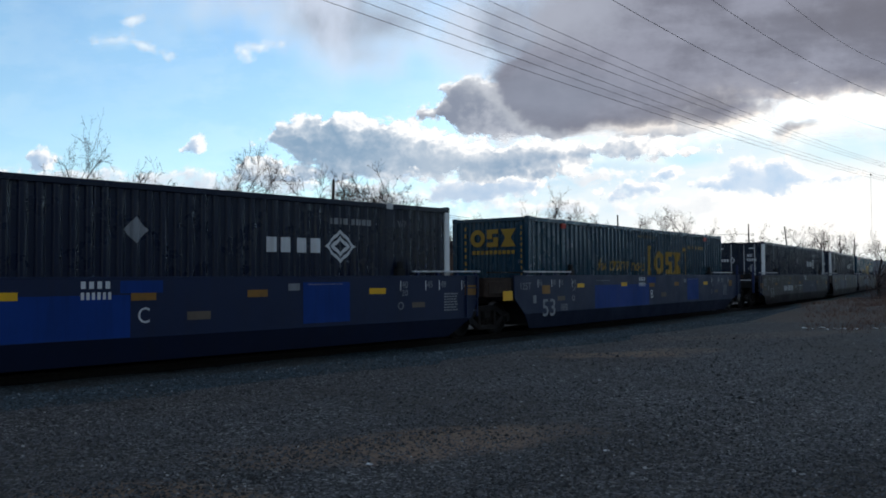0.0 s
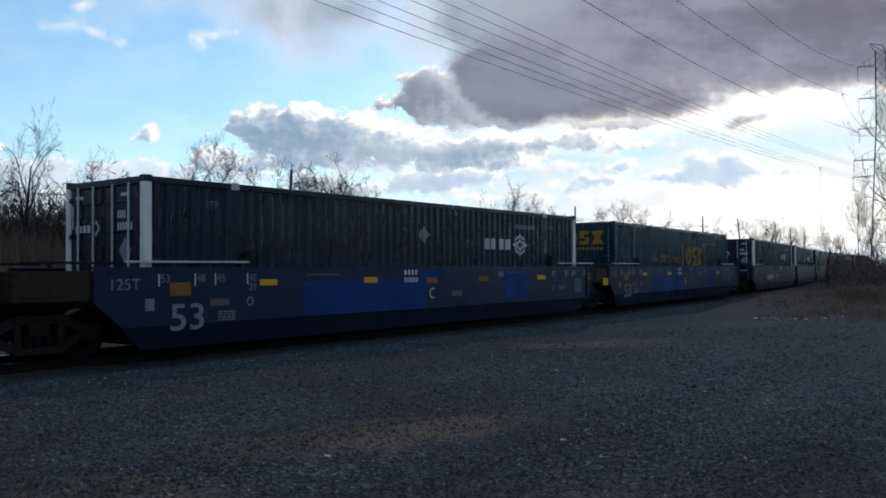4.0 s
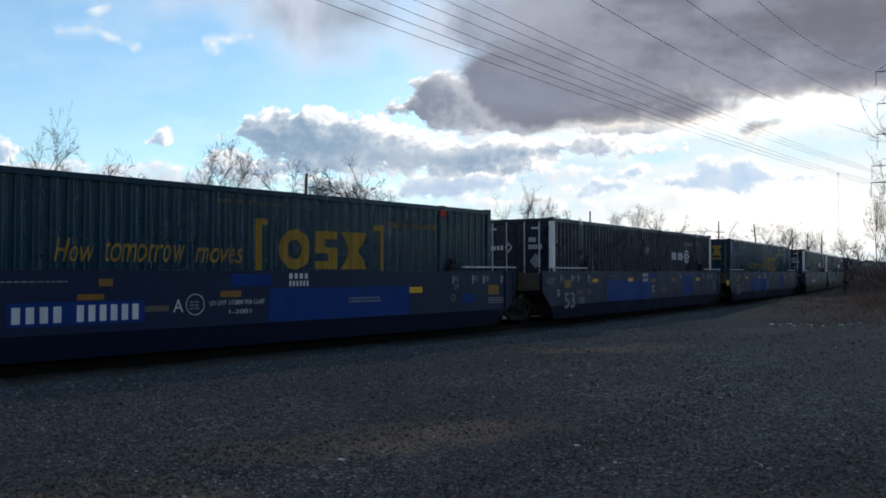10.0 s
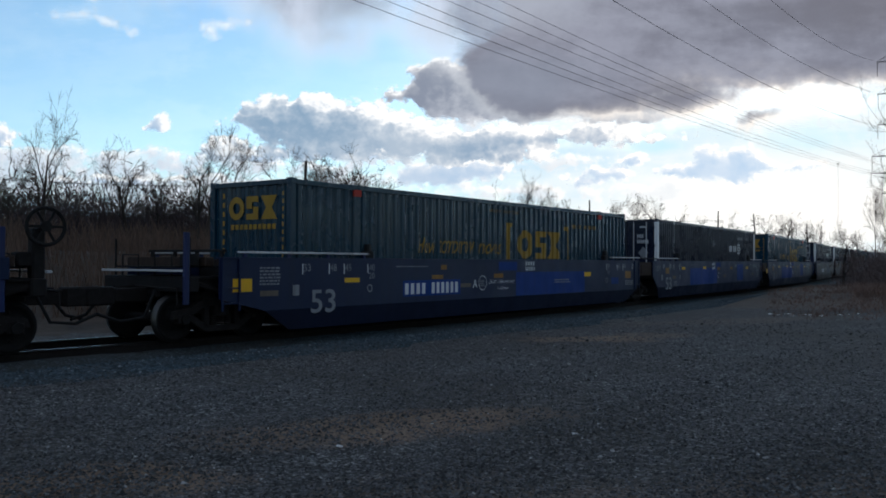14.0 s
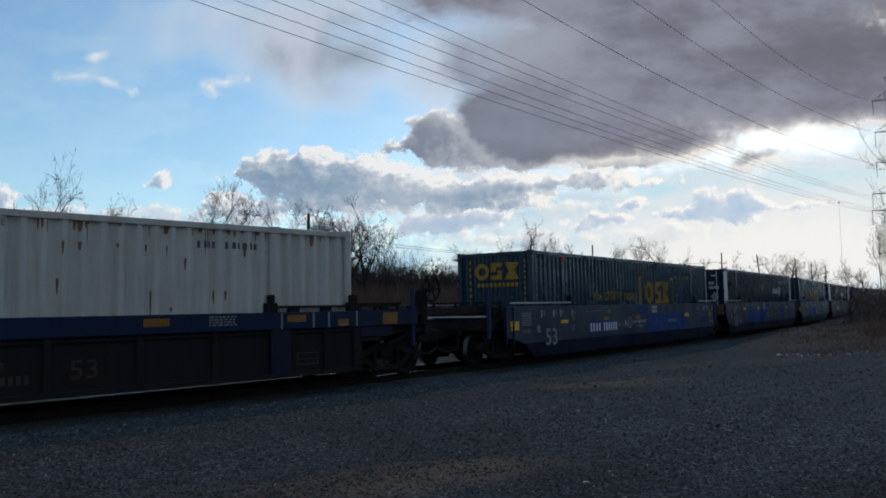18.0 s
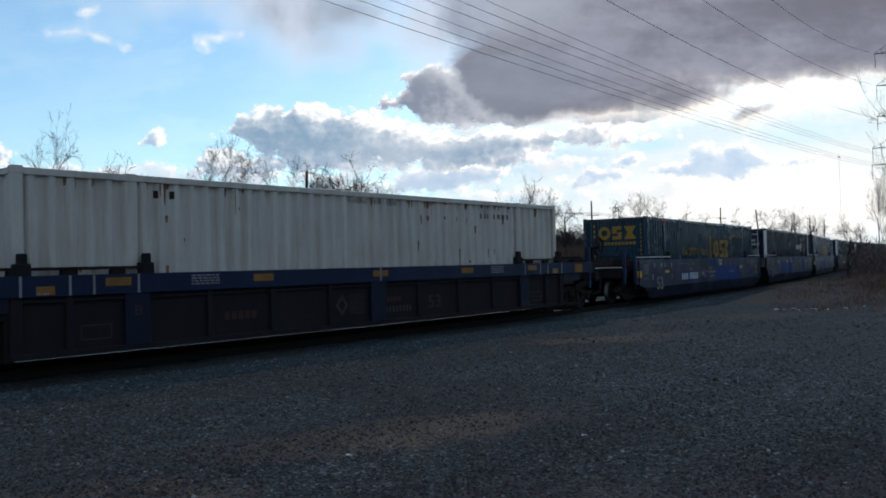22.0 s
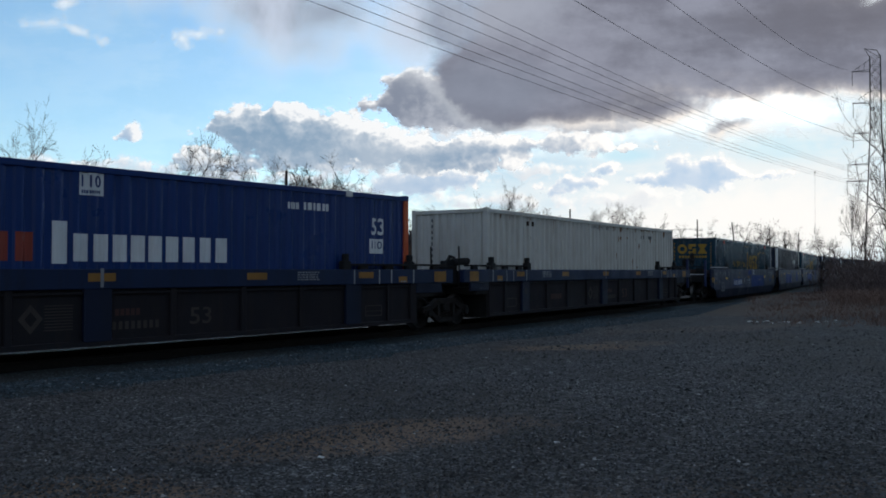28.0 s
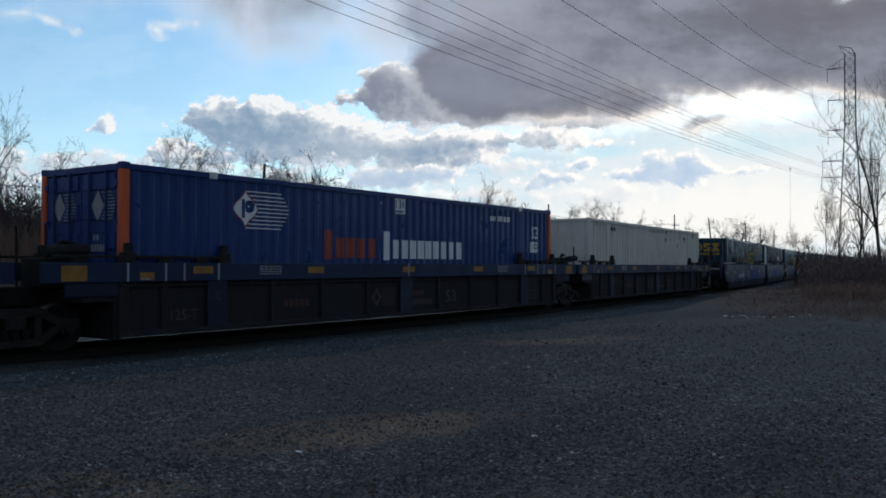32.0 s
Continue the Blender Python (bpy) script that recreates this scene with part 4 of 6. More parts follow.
def end_platform(parent, sign, free):
    """The frame over the bogie at one end of a unit."""
    a, b = (8.1, 10.6) if free else (8.1, 9.75)
    lo, hi = sorted((sign * a, sign * b))
    sh = Shape().box(lo, hi, -0.45, 0.45, 0.80, 1.12, bevel=0.04)
    sh.box(*sorted((sign * 8.1, sign * 8.9)), -1.4, 1.4, 0.85, 1.05, bevel=0.03)
    sh.box(*sorted((sign * 8.12, sign * 8.28)), -1.38, 1.38, 0.2, 1.5)
    if free:
        sh.box(*sorted((sign * 10.35, sign * 10.6)), -1.35, 1.35, 0.92, 1.2, bevel=0.03)
        sh.box(*sorted((sign * 9.1, sign * 10.4)), -1.3, -0.5, 1.16, 1.20)
        sh.box(*sorted((sign * 9.1, sign * 10.4)), 0.5, 1.3, 1.16, 1.20)
    p = part("end_platform", sh, FRAME, parent, "dark rusty end platform")
    if free:
        for y in (-1.3, 1.3):
            part("upright_rod", Shape().tube([(sign * 10.45, y * 0.9, 1.15), (sign * 10.45, y * 0.9, 1.92)], 0.022, 8), FRAME, p)
            part("brace", Shape().tube([(sign * 9.2, y * 0.95, 0.75), (sign * 10.45, y * 0.95, 1.1)], 0.05, 6), TRUCK, p)
            part("grab_iron", Shape().tube([(sign * 10.55, y * 0.6, 1.2), (sign * 10.55, y * 0.6, 1.6), (sign * 10.55, y * 0.2, 1.6), (sign * 10.55, y * 0.2, 1.2)], 0.016, 8), FRAME, p)
        part("end_post", Shape().box(*sorted((sign * POST_X[sign], sign * POST_X[sign] + sign * 0.1)), -1.42, -1.33, 0.7, 2.0, bevel=0.015), BLUE_POST, p, "upright blue post")
        part("coupler", Shape().box(*sorted((sign * 10.5, sign * 11.45)), -0.11, 0.11, 0.72, 0.98, bevel=0.04).box(*sorted((sign * 11.3, sign * 11.9)), -0.2, 0.16, 0.68, 1.02, bevel=0.06), TRUCK, p)
        part("walkway", Shape().box(*sorted((sign * 9.2, sign * 10.6)), -0.95, 0.95, 1.36, 1.39), FRAME, p)
        part("step_bar", Shape().box(*sorted((sign * 10.62, sign * 10.7)), -1.28, 1.28, 1.285, 1.325, bevel=0.01), PALE_RAIL, p, "pale step edge")
        part("deck", Shape().box(*sorted((sign * 8.9, sign * 10.62)), -1.22, 1.22, 0.99, 1.165, bevel=0.02), FRAME, p)
        part("cross_beam", Shape().box(*sorted((sign * 9.95, sign * 10.15)), -1.25, 1.25, 1.385, 1.56, bevel=0.02), BROWN_STEEL, p, "rusty brown cross beam")
        part("cross_beam", Shape().box(*sorted((sign * 9.3, sign * 9.5)), -1.25, 1.25, 1.385, 1.52, bevel=0.02), BROWN_STEEL, p, "rusty brown cross beam")
        part("upper_rail", Shape().box(*sorted((sign * 9.62, sign * 9.7)), -1.2, 1.2, 1.66, 1.71, bevel=0.01), FRAME, p)
        for y in (-1.1, -0.35, 0.35, 1.1):
            part("rail_leg", Shape().box(*sorted((sign * 9.63, sign * 9.69)), y - 0.03, y + 0.03, 1.385, 1.662), FRAME, p)
        part("brake_cylinder", Shape().tube([(sign * 9.9, -1.05, 0.80), (sign * 9.9, -0.55, 0.80)], 0.15, 14), TRUCK, p)
        part("air_tank", Shape().tube([(sign * 10.3, 0.3, 0.82), (sign * 10.3, 1.15, 0.82)], 0.17, 14), TRUCK, p)
        part("uncoupling_lever", Shape().tube([(sign * 10.8, -1.3, 0.7), (sign * 10.8, -1.28, 0.98), (sign * 10.8, 0.0, 1.02), (sign * 11.2, 0.0, 1.0)], 0.018, 6), TRUCK, p)
        part("end_lamp_box", Shape().box(*sorted((sign * 10.2, sign * 10.45)), -1.15, -0.85, 1.39, 1.62, bevel=0.03), FRAME, p)
        part("air_hose", Shape().tube([(sign * 10.7, -0.5, 0.95), (sign * 10.95, -0.52, 0.45), (sign * 11.4, -0.45, 0.40), (sign * 11.8, -0.4, 0.55)], 0.03, 8), BLACK, p)
        part("air_hose", Shape().tube([(sign * 11.3, 0.35, 0.8), (sign * 11.55, 0.37, 0.5), (sign * 11.85, 0.36, 0.42)], 0.03, 8), BLACK, p)
    return p


def well_frame(car):
    """The inside of the well: floor, cross-bearers and the far wall's stiffeners."""
    sh = Shape().box(-8.1, 8.1, -1.33, 1.33, 0.25, 0.29)
    for k in range(9):
        x = -7.6 + k * 1.9
        sh.box(x - 0.12, x + 0.12, -1.35, 1.35, 0.215, 0.26)
    part("well_floor", sh, FRAME, car)


def small_marks(car, x, num, W, z=1.22):
    mark("gauge_bar", [rect(x, x + 0.03, z, z + 0.22)], LETTER, car, W, lift=0.007)
    mark("gauge_number", text_mesh(num, x + 0.05, x + 0.24, z + 0.06, z + 0.21), LETTER_DIM, car, W, lift=0.007)
    if num == "40":
        mark("gauge_number", text_mesh("20", x + 0.05, x + 0.24, z - 0.12, z + 0.02), LETTER_DIM, car, W, lift=0.007)


def data_lines(car, x0, x1, z0, z1, n, W, mat=None):
    h = (z1 - z0) / n
    polys = []
    rng = random.Random(int(x0 * 100))
    for k in range(n):
        x = x0
        while x < x1 - 0.03:
            w = min(rng.uniform(0.04, 0.12), x1 - x)
            polys.append(rect(x, x + w, z0 + k * h, z0 + k * h + h * 0.55))
            x += w + 0.025
    tagged(mark("data_lines", polys, mat or LETTER_DIM, car, W, lift=0.007), kind="stuff")


def smooth_well(letter, free_left, free_right, turning=True):
    car = thing("smooth_well_car", "dark navy smooth-sided container well car with blue patches and yellow reflectors", "well car", "cars of the train")
    # cars far along the train take the paints with the sky's reflection in them
    body, low_body, blue, yellow = (NAVY, NAVY_DARK, BLUE_PATCH, YELLOW) if turning else (SKYLIT_NAVY, SKYLIT_LOW, SKYLIT_BLUE, DULL_ORANGE)
    x0 = -10.0 if free_left else -9.12
    x1 = 10.0 if free_right else 8.95
    for s in (-1, 1):
        up, low = side_plate(x0, x1, (-8.9, 0.78) if free_left else (-8.6, 0.96), (8.9 if free_right else 8.65, 0.78 if free_right else 1.05), 0.75 if free_left else 0.42, s)
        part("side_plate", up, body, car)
        # the darker copy carries the shade of the inward lean
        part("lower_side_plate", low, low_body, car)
        part("side_cap", Shape().box(x0, x1, *sorted((s * 1.47, s * 1.33)), 1.525, 1.56, bevel=0.01), NAVY, car)
        if not free_left:
            block = Shape().box(-10.42, -9.14, *sorted((s * 1.40, s * 0.7)), 1.0, 1.50, bevel=0.03).box(-10.3, -9.5, *sorted((s * 1.43, s * 1.38)), 1.08, 1.40, bevel=0.02)
            part("joint_platform", block, BROWN_STEEL, car, "rusty brown platform over the shared bogie")
            part("dark_rail", Shape().box(-10.3, -8.55, s * 1.39 - 0.05, s * 1.39 + 0.05, 1.61, 1.655, bevel=0.012), FRAME, car)
        for e, a, b, c in ((-1, -9.5 if free_left else -8.5, -5.8, -5.78), (1, 6.7, 9.05, 6.3)):
            guide_rail(car, a, b, s * 1.39)
            stop_block(car, c, s * 1.36)
    well_frame(car)
    end_platform(car, -1, free_left)
    end_platform(car, 1, free_right)
    bogie(car, -9.6 if free_left else -9.82, turning)
    if free_right:
        bogie(car, 9.6, turning)
    if free_left:
        ladder(car, -9.75, -1.49)
    ladder(car, x1 - 0.3, -1.49)
    W = lambda x: SIDE_Y
    P = lambda polys, mat, lift=0.004, label="", name="patch": mark(name, polys, mat, car, W, None, lift, label)
    for x, n in ((-7.91, "53"), (-7.14, "48"), (-6.68, "45"), (-5.91, "40"), (6.2, "40"), (7.02, "45"), (7.48, "48"), (8.28, "53")):
        small_marks(car, x, n, W)
    P([rect(-8.17, -7.99, 0.79, 1.01)], LETTER_DIM, 0.007, name="label_plate")
    P(ring(-5.83, 0.89, 0.06, 0.09), LETTER_DIM, 0.007, name="ring_mark")
    P(ring(6.22, 0.88, 0.06, 0.09), LETTER_DIM, 0.007, name="ring_mark")
    mark("length_number", text_mesh("53", -7.66, -6.93, 0.41, 0.90, bold=0.01), LETTER_DIM, car, W, lift=0.007, label="large grey-white number")
    if letter == "A":
        P([rect(-4.65, -2.32, 0.66, 1.04)], blue, name="blue_patch")
        P([rect(-0.5, 0.45, 1.25, 1.49)], blue, name="blue_patch")
        P([rect(0.4, 4.6, 0.53, 1.2)], blue, name="blue_patch", label="bright blue repaint patch")
        P([rect(6.58, 7.14, 0.75, 0.97)], blue, name="blue_patch")
        P(blocks(-4.58, -3.71, 0.71, 0.97, 4, 0.4) + blocks(-3.54, -2.36, 0.71, 0.98, 6, 0.4), LETTER, 0.007, name="number_bar")
        P(blocks(0.92, 1.47, 1.39, 1.5, 4, 0.42) + blocks(0.92, 1.47, 1.24, 1.35, 6, 0.42), LETTER, 0.007, name="number_bar")
        for r in ((-9.7, -9.23, 0.90, 1.15), (-6.65, -6.17, 1.03, 1.13), (4.58, 5.04, 1.03, 1.17)):
            P([rect(*r)], yellow, 0.008, name="yellow_reflector")
        for r in ((-3.17, -2.92, 1.29, 1.41), (-3.54, -3.07, 1.06, 1.16), (-0.75, -0.28, 1.05, 1.17), (7.69, 8.16, 0.93, 1.18)):
            P([rect(*r)], DULL_ORANGE, 0.008, name="orange_reflector")
        for r in ((-9.03, -8.56, 0.80, 0.91), (-2.32, -1.84, 0.83, 0.93)):
            P([rect(*r)], TAN, 0.008, name="tan_label")
        data_lines(car, -9.04, -8.49, 1.02, 1.40, 6, W)
        mark("load_limit", text_mesh("LD LMT 115880 PER UNIT", -0.99, 0.3, 0.90, 0.99), LETTER, car, W, lift=0.007)
        mark("build_date", text_mesh("1-2001", -0.55, -0.04, 0.73, 0.81), LETTER, car, W, lift=0.007)
        P(ring(-1.3, 0.93, 0.182, 0.198, 24), LETTER, 0.007, name="ring_mark")
        data_lines(car, -1.42, -1.2, 0.84, 1.02, 3, W)
        data_lines(car, 2.6, 3.6, 0.86, 1.0, 2, W)
        data_lines(car, 7.7, 8.39, 0.70, 0.88, 3, W)
        data_lines(car, -4.9, -3.7, 1.36, 1.40, 1, W)
        mark("unit_letter", text_mesh("A", -1.76, -1.55, 0.80, 1.03), LETTER, car, W, lift=0.007)
    else:
        P([rect(-4.4, -0.2, 0.53, 1.25)], blue, name="blue_patch", label="bright blue repaint patch")
        P([rect(-0.38, 0.40, 1.28, 1.49)], blue, name="blue_patch")
        P([rect(3.47, 4.71, 0.6, 1.43)], blue, name="blue_patch")
        P(blocks(-1.05, -0.5, 1.36, 1.48, 4, 0.42) + blocks(-1.05, -0.5, 1.18, 1.3, 6, 0.42), LETTER, 0.007, name="number_bar")
        for r in ((-5.58, -5.12, 1.19, 1.31), (-2.5, -2.03, 1.19, 1.32), (5.26, 5.75, 1.16, 1.29)):
            P([rect(*r)], yellow, 0.008, name="yellow_reflector")
        for r in ((-7.67, -7.22, 1.04, 1.28), (-0.19, 0.27, 1.15, 1.28), (2.14, 2.6, 1.16, 1.30), (8.41, 8.82, 1.08, 1.32)):
            P([rect(*r)], DULL_ORANGE, 0.008, name="orange_reflector")
        for r in ((-6.79, -6.34, 0.83, 0.96), (0.87, 1.35, 0.78, 0.93), (6.58, 7.0, 0.83, 0.95)):
            P([rect(*r)], TAN, 0.008, name="tan_label")
        P([rect(3.1, 3.38, 1.27, 1.41)], LETTER_DIM, 0.007, name="label_plate")
        mark("weight_number", text_mesh("125T", -8.82, -8.27, 1.17, 1.36), LETTER_DIM, car, W, lift=0.007)
        mark("unit_letter", text_mesh(letter, -0.06, 0.15, 0.76, 1.03), LETTER, car, W, lift=0.007)
        data_lines(car, 7.66, 8.14, 0.72, 1.17, 7, W)
        data_lines(car, 3.6, 4.5, 1.38, 1.41, 1, W)
        data_lines(car, -4.3, -3.3, 1.38, 1.42, 1, W)
        data_lines(car, -6.6, -6.2, 0.55, 0.75, 4, W)
    if letter == "B":
        P([rect(-9.7, -9.23, 0.90, 1.15)], yellow, 0.008, name="yellow_reflector")
    return car


def ribbed_well(letter, free_left, free_right, brake=False):
    car = thing("ribbed_well_car", "blue-silled container well car with dusty ribbed sides", "well car", "cars of the train")
    x0, x1 = (-10.0 if free_left else -9.6), (10.0 if free_right else 9.6)
    for s in (-1, 1):
        y = s * 1.465
        a, b = sorted((y, s * 1.33))
        part("top_sill", Shape().box(x0, x1, a, b, 1.19, 1.53, bevel=0.02), BLUE_CAR, car, "scuffed blue top sill")
        pa, pb = sorted((s * 1.36, s * 1.33))
        part("side_panel", Shape().box(-8.2, 8.2, pa, pb, 0.30, 1.2), CAR_SIDE, car, "dusty dark side panel")
        for x, w in ((-8.1, 0.1), (-7.25, 0.06), (-6.05, 0.24), (-4.55, 0.06), (-3.05, 0.06), (-1.47, 0.06), (0.0, 0.25), (1.47, 0.06), (3.05, 0.06), (4.55, 0.06), (6.05, 0.24), (7.25, 0.06), (8.1, 0.1)):
            ra, rb = sorted((s * 1.36, s * (1.455 if w > 0.1 else 1.43)))
            part("rib", Shape().box(x - w, x + w, ra, rb, 0.30, 1.195, bevel=0.015), NAVY_DARK if w > 0.2 else CAR_SIDE, car)
        ca, cb = sorted((s * 1.44, s * 1.30))
        part("bottom_angle", Shape().box(-8.2, 8.2, ca, cb, 0.228, 0.32, bevel=0.01), CAR_SIDE, car)
        part("sill_lip", Shape().box(-8.2, 8.2, *sorted((s * 1.36, s * 1.42)), 1.10, 1.14, bevel=0.01), CAR_SIDE, car)
        for e in (-1, 1):
            r = part("guide_rail", Shape().box(*sorted((e * 5.95, e * 9.4)), s * 1.39 - 0.06, s * 1.39 + 0.06, 1.61, 1.66, bevel=0.012), FRAME, car, "dark guide rail")
            for k in range(4):
                x = e * (6.4 + k * 0.85)
                part("rail_post", Shape().box(x - 0.14, x + 0.14, s * 1.39 - 0.05, s * 1.39 + 0.05, 1.52, 1.612, bevel=0.02), FRAME, r)
            stop_block(car, e * 5.85, s * 1.38)
            stop_block(car, e * 8.0, s * 1.38)
    well_frame(car)
    for e, free in ((-1, free_left), (1, free_right)):
        end_platform(car, e, free)
        if not free and e < 0:
            gear = Shape().box(-9.25, -8.75, -0.75, -0.1, 1.1, 1.62, bevel=0.05).box(-8.85, -8.45, -0.55, -0.2, 1.1, 1.78, bevel=0.04)
            gear.tube([(-9.3, -0.9, 1.72), (-8.5, -0.9, 1.76)], 0.10, 10).tube([(-9.0, -0.45, 1.6), (-8.7, -0.45, 1.9), (-8.4, -0.4, 1.86)], 0.045, 8)
            part("brake_gear", gear, BLACK, car, "black brake gear on the end deck")
            for y in (-1.2, -0.3):
                part("upright_rod", Shape().tube([(-9.4, y, 1.1), (-9.42, y, 2.15)], 0.022, 6), FRAME, car)
        part("end_gusset", Shape().box(*sorted((e * 8.2, e * 9.2)), -1.43, -1.36, 0.95, 1.2, bevel=0.02), NAVY_DARK, car)
    bogie(car, -9.6 if free_left else -9.8)
    if free_right:
        bogie(car, 9.35)
    if brake:
        st = Shape().box(10.42, 10.62, -1.2, -0.95, 1.1, 2.0, bevel=0.03).tube([(10.55, -1.0, 2.0), (10.55, -1.35, 2.0)], 0.05, 10)
        b = part("brake_stand", st, FRAME, car, "upright brake stand")
        wh = Shape()
        pts = [(10.55 + 0.29 * math.cos(t), -1.38, 2.02 + 0.29 * math.sin(t)) for t in [2 * math.pi * k / 28 for k in range(29)]]
        wh.tube(pts, 0.032, 8, caps=False)
        wheel = part("brake_wheel", wh, FRAME, car, "spoked black brake wheel")
        for k in range(6):
            t = k * math.pi / 3
            part("spoke", Shape().tube([(10.55, -1.38, 2.02), (10.55 + 0.29 * math.cos(t), -1.38, 2.02 + 0.29 * math.sin(t))], 0.022, 6), FRAME, wheel)
        part("hub", Shape().tube([(10.55, -1.36, 2.02), (10.55, -1.42, 2.02)], 0.09, 12), FRAME, wheel)
    W = lambda x: SIDE_Y
    WP = lambda x: -1.36
    P = lambda polys, mat, lift=0.006, name="patch": mark(name, polys, mat, car, W, None, lift)
    for m in (-1, 1):
        P([rect(*sorted((m * 9.3, m * 8.84)), 1.22, 1.48)], DULL_ORANGE, name="orange_reflector")
        for x in (8.06, 7.27, 6.86, 6.05):
            P([rect(m * x - 0.022, m * x + 0.022, 1.2, 1.525)], LETTER_DIM, name="gauge_bar")
        P([rect(*sorted((m * 6.66, m * 6.19)), 1.33, 1.47)], DULL_ORANGE, name="orange_reflector")
        P([rect(*sorted((m * 7.82, m * 7.52)), 1.22, 1.36)], DULL_ORANGE, name="orange_reflector")
        P([rect(*sorted((m * 3.58, m * 3.08)), 1.32, 1.46)], DULL_ORANGE, name="orange_reflector")
        data_lines(car, min(m * 4.99, m * 4.38), max(m * 4.99, m * 4.38), 1.30, 1.50, 4, W)
        data_lines(car, min(m * 7.8, m * 7.6), max(m * 7.8, m * 7.6), 1.23, 1.28, 1, W)
    P([rect(-0.2, 0.3, 1.32, 1.46)], DULL_ORANGE, name="orange_reflector")
    P([rect(0.02, 0.08, 1.22, 1.54)], LETTER_DIM, 0.009, name="gauge_bar")
    mark("length_number", text_mesh("53", 1.85, 2.33, 0.50, 0.82, bold=0.01), FAINT_TAN if not brake else FAINT_RED, car, WP, lift=0.005)
    mark("faded_block", blocks(0.3, 1.25, 0.48, 0.62, 8, 0.4), FAINT_TAN, car, WP, lift=0.005)
    mark("faded_block", blocks(0.35, 0.85, 0.72, 0.84, 5, 0.25), FAINT_RED, car, WP, lift=0.005)
    mark("faded_diamond", [diamond(-1.1, 0.72, 0.2, 0.24)], FAINT_TAN, car, WP, lift=0.005)
    mark("faded_diamond_core", [diamond(-1.1, 0.72, 0.1, 0.12)], CAR_SIDE, car, WP, lift=0.008)
    mark("faded_stripe", [rect(-0.88, -0.4, 0.52 + k * 0.05, 0.535 + k * 0.05) for k in range(9)], FAINT_TAN, car, WP, lift=0.005)
    mark("faded_block", blocks(-4.2, -3.4, 0.60, 0.76, 5, 0.25), FAINT_RED, car, WP, lift=0.005)
    mark("unit_letter", text_mesh(letter, -6.12, -5.98, 0.82, 0.98), FAINT_TAN, car, lambda x: -1.455, lift=0.005)
    if letter == "C":
        mark("weight_number", text_mesh("125-T", -7.08, -6.45, 0.46, 0.66, bold=0.01), FAINT_TAN, car, WP, lift=0.005)
    else:
        mark("label_frame", [rect(-7.05, -6.5, 0.45, 0.47), rect(-7.05, -6.5, 0.68, 0.70), rect(-7.05, -7.03, 0.47, 0.68), rect(-6.52, -6.5, 0.47, 0.68)], FAINT_TAN, car, WP, lift=0.005)
    mark("label_frame", [rect(6.5, 7.05, 0.45, 0.47), rect(6.5, 7.05, 0.68, 0.70), rect(6.5, 6.52, 0.47, 0.68), rect(7.03, 7.05, 0.47, 0.68), rect(6.5, 7.05, 0.56, 0.575)], FAINT_TAN, car, WP, lift=0.005)
    return car


def build_train():
    for centre, ride, car, box in (
            (-56.06, 0.1, lambda: ribbed_well("A", False, False), lambda: white_box()),
            (-36.45, 0.11, lambda: ribbed_well("C", False, False), lambda: royal_box()),
            (-16.74, 0.06, lambda: ribbed_well("B", False, True, brake=True), lambda: white_box()),
            (6.94, 0, lambda: smooth_well("A", True, False), lambda: teal_box()),
            (26.58, 0, lambda: smooth_well("C", False, False), lambda: charcoal_box()),
            (46.22, 0, lambda: smooth_well("B", False, True), lambda: teal_box()),
            (69.44, 0, lambda: smooth_well("A", True, False, False), lambda: charcoal_box()),
            (89.08, 0, lambda: smooth_well("C", False, False, False), lambda: charcoal_box()),
            (108.72, 0, lambda: smooth_well("B", False, True, False), lambda: teal_box()),
            (132.3, 0, lambda: smooth_well("A", True, False, False), lambda: grey_box()),
            (151.9, 0, lambda: smooth_well("B", False, True, False), lambda: charcoal_box())):
        UNITS.append((centre, car(), box(), ride))


# ---- bare trees, thicket, weeds ----
def grow(trunk, twigs, rng, p, d, length, r, level, top, spread=1.0):
    """A branch and what springs from it."""
    seg = (5, 5, 4, 3, 2)[min(level, 4)]
    pts, rad = [p], [r]
    q, e = p.copy(), d.copy()
    for k in range(seg):
        e = (e + Vector((rng.uniform(-1, 1), rng.uniform(-1, 1), rng.uniform(-0.6, 0.8))) * (0.13, 0.21, 0.24, 0.22, 0.2)[min(level, 4)]).normalized()
        q = q + e * (length / seg)
        pts.append(q.copy())
        rad.append(max(0.0095 if level < 3 else 0.0058, r * (1 - 0.72 * (k + 1) / seg)))
    (trunk if level < 2 else twigs).tube(pts, rad, 7 if level == 0 else (5 if level == 1 else 3), caps=False)
    if level >= top:
        return
    n = (rng.randint(6, 8), rng.randint(5, 6), rng.randint(4, 6), rng.randint(3, 5))[min(level, 3)]
    for k in range(n):
        f = rng.uniform(0.30 if level == 0 else 0.2, 1.0)
        i = min(int(f * seg), seg - 1)
        w = f * seg - i
        at = pts[i].lerp(pts[i + 1], w)
        ax = (pts[i + 1] - pts[i]).normalized()
        side = ax.orthogonal().normalized()
        side.rotate(Matrix.Rotation(rng.uniform(0, 6.283), 3, ax))
        ang = radians(rng.uniform(28, 66)) * spread
        nd = (ax * math.cos(ang) + side * math.sin(ang) + Vector((0, 0, 0.14))).normalized()
        rr = (rad[i] * (1 - w) + rad[i + 1] * w) * rng.uniform(0.5, 0.75)
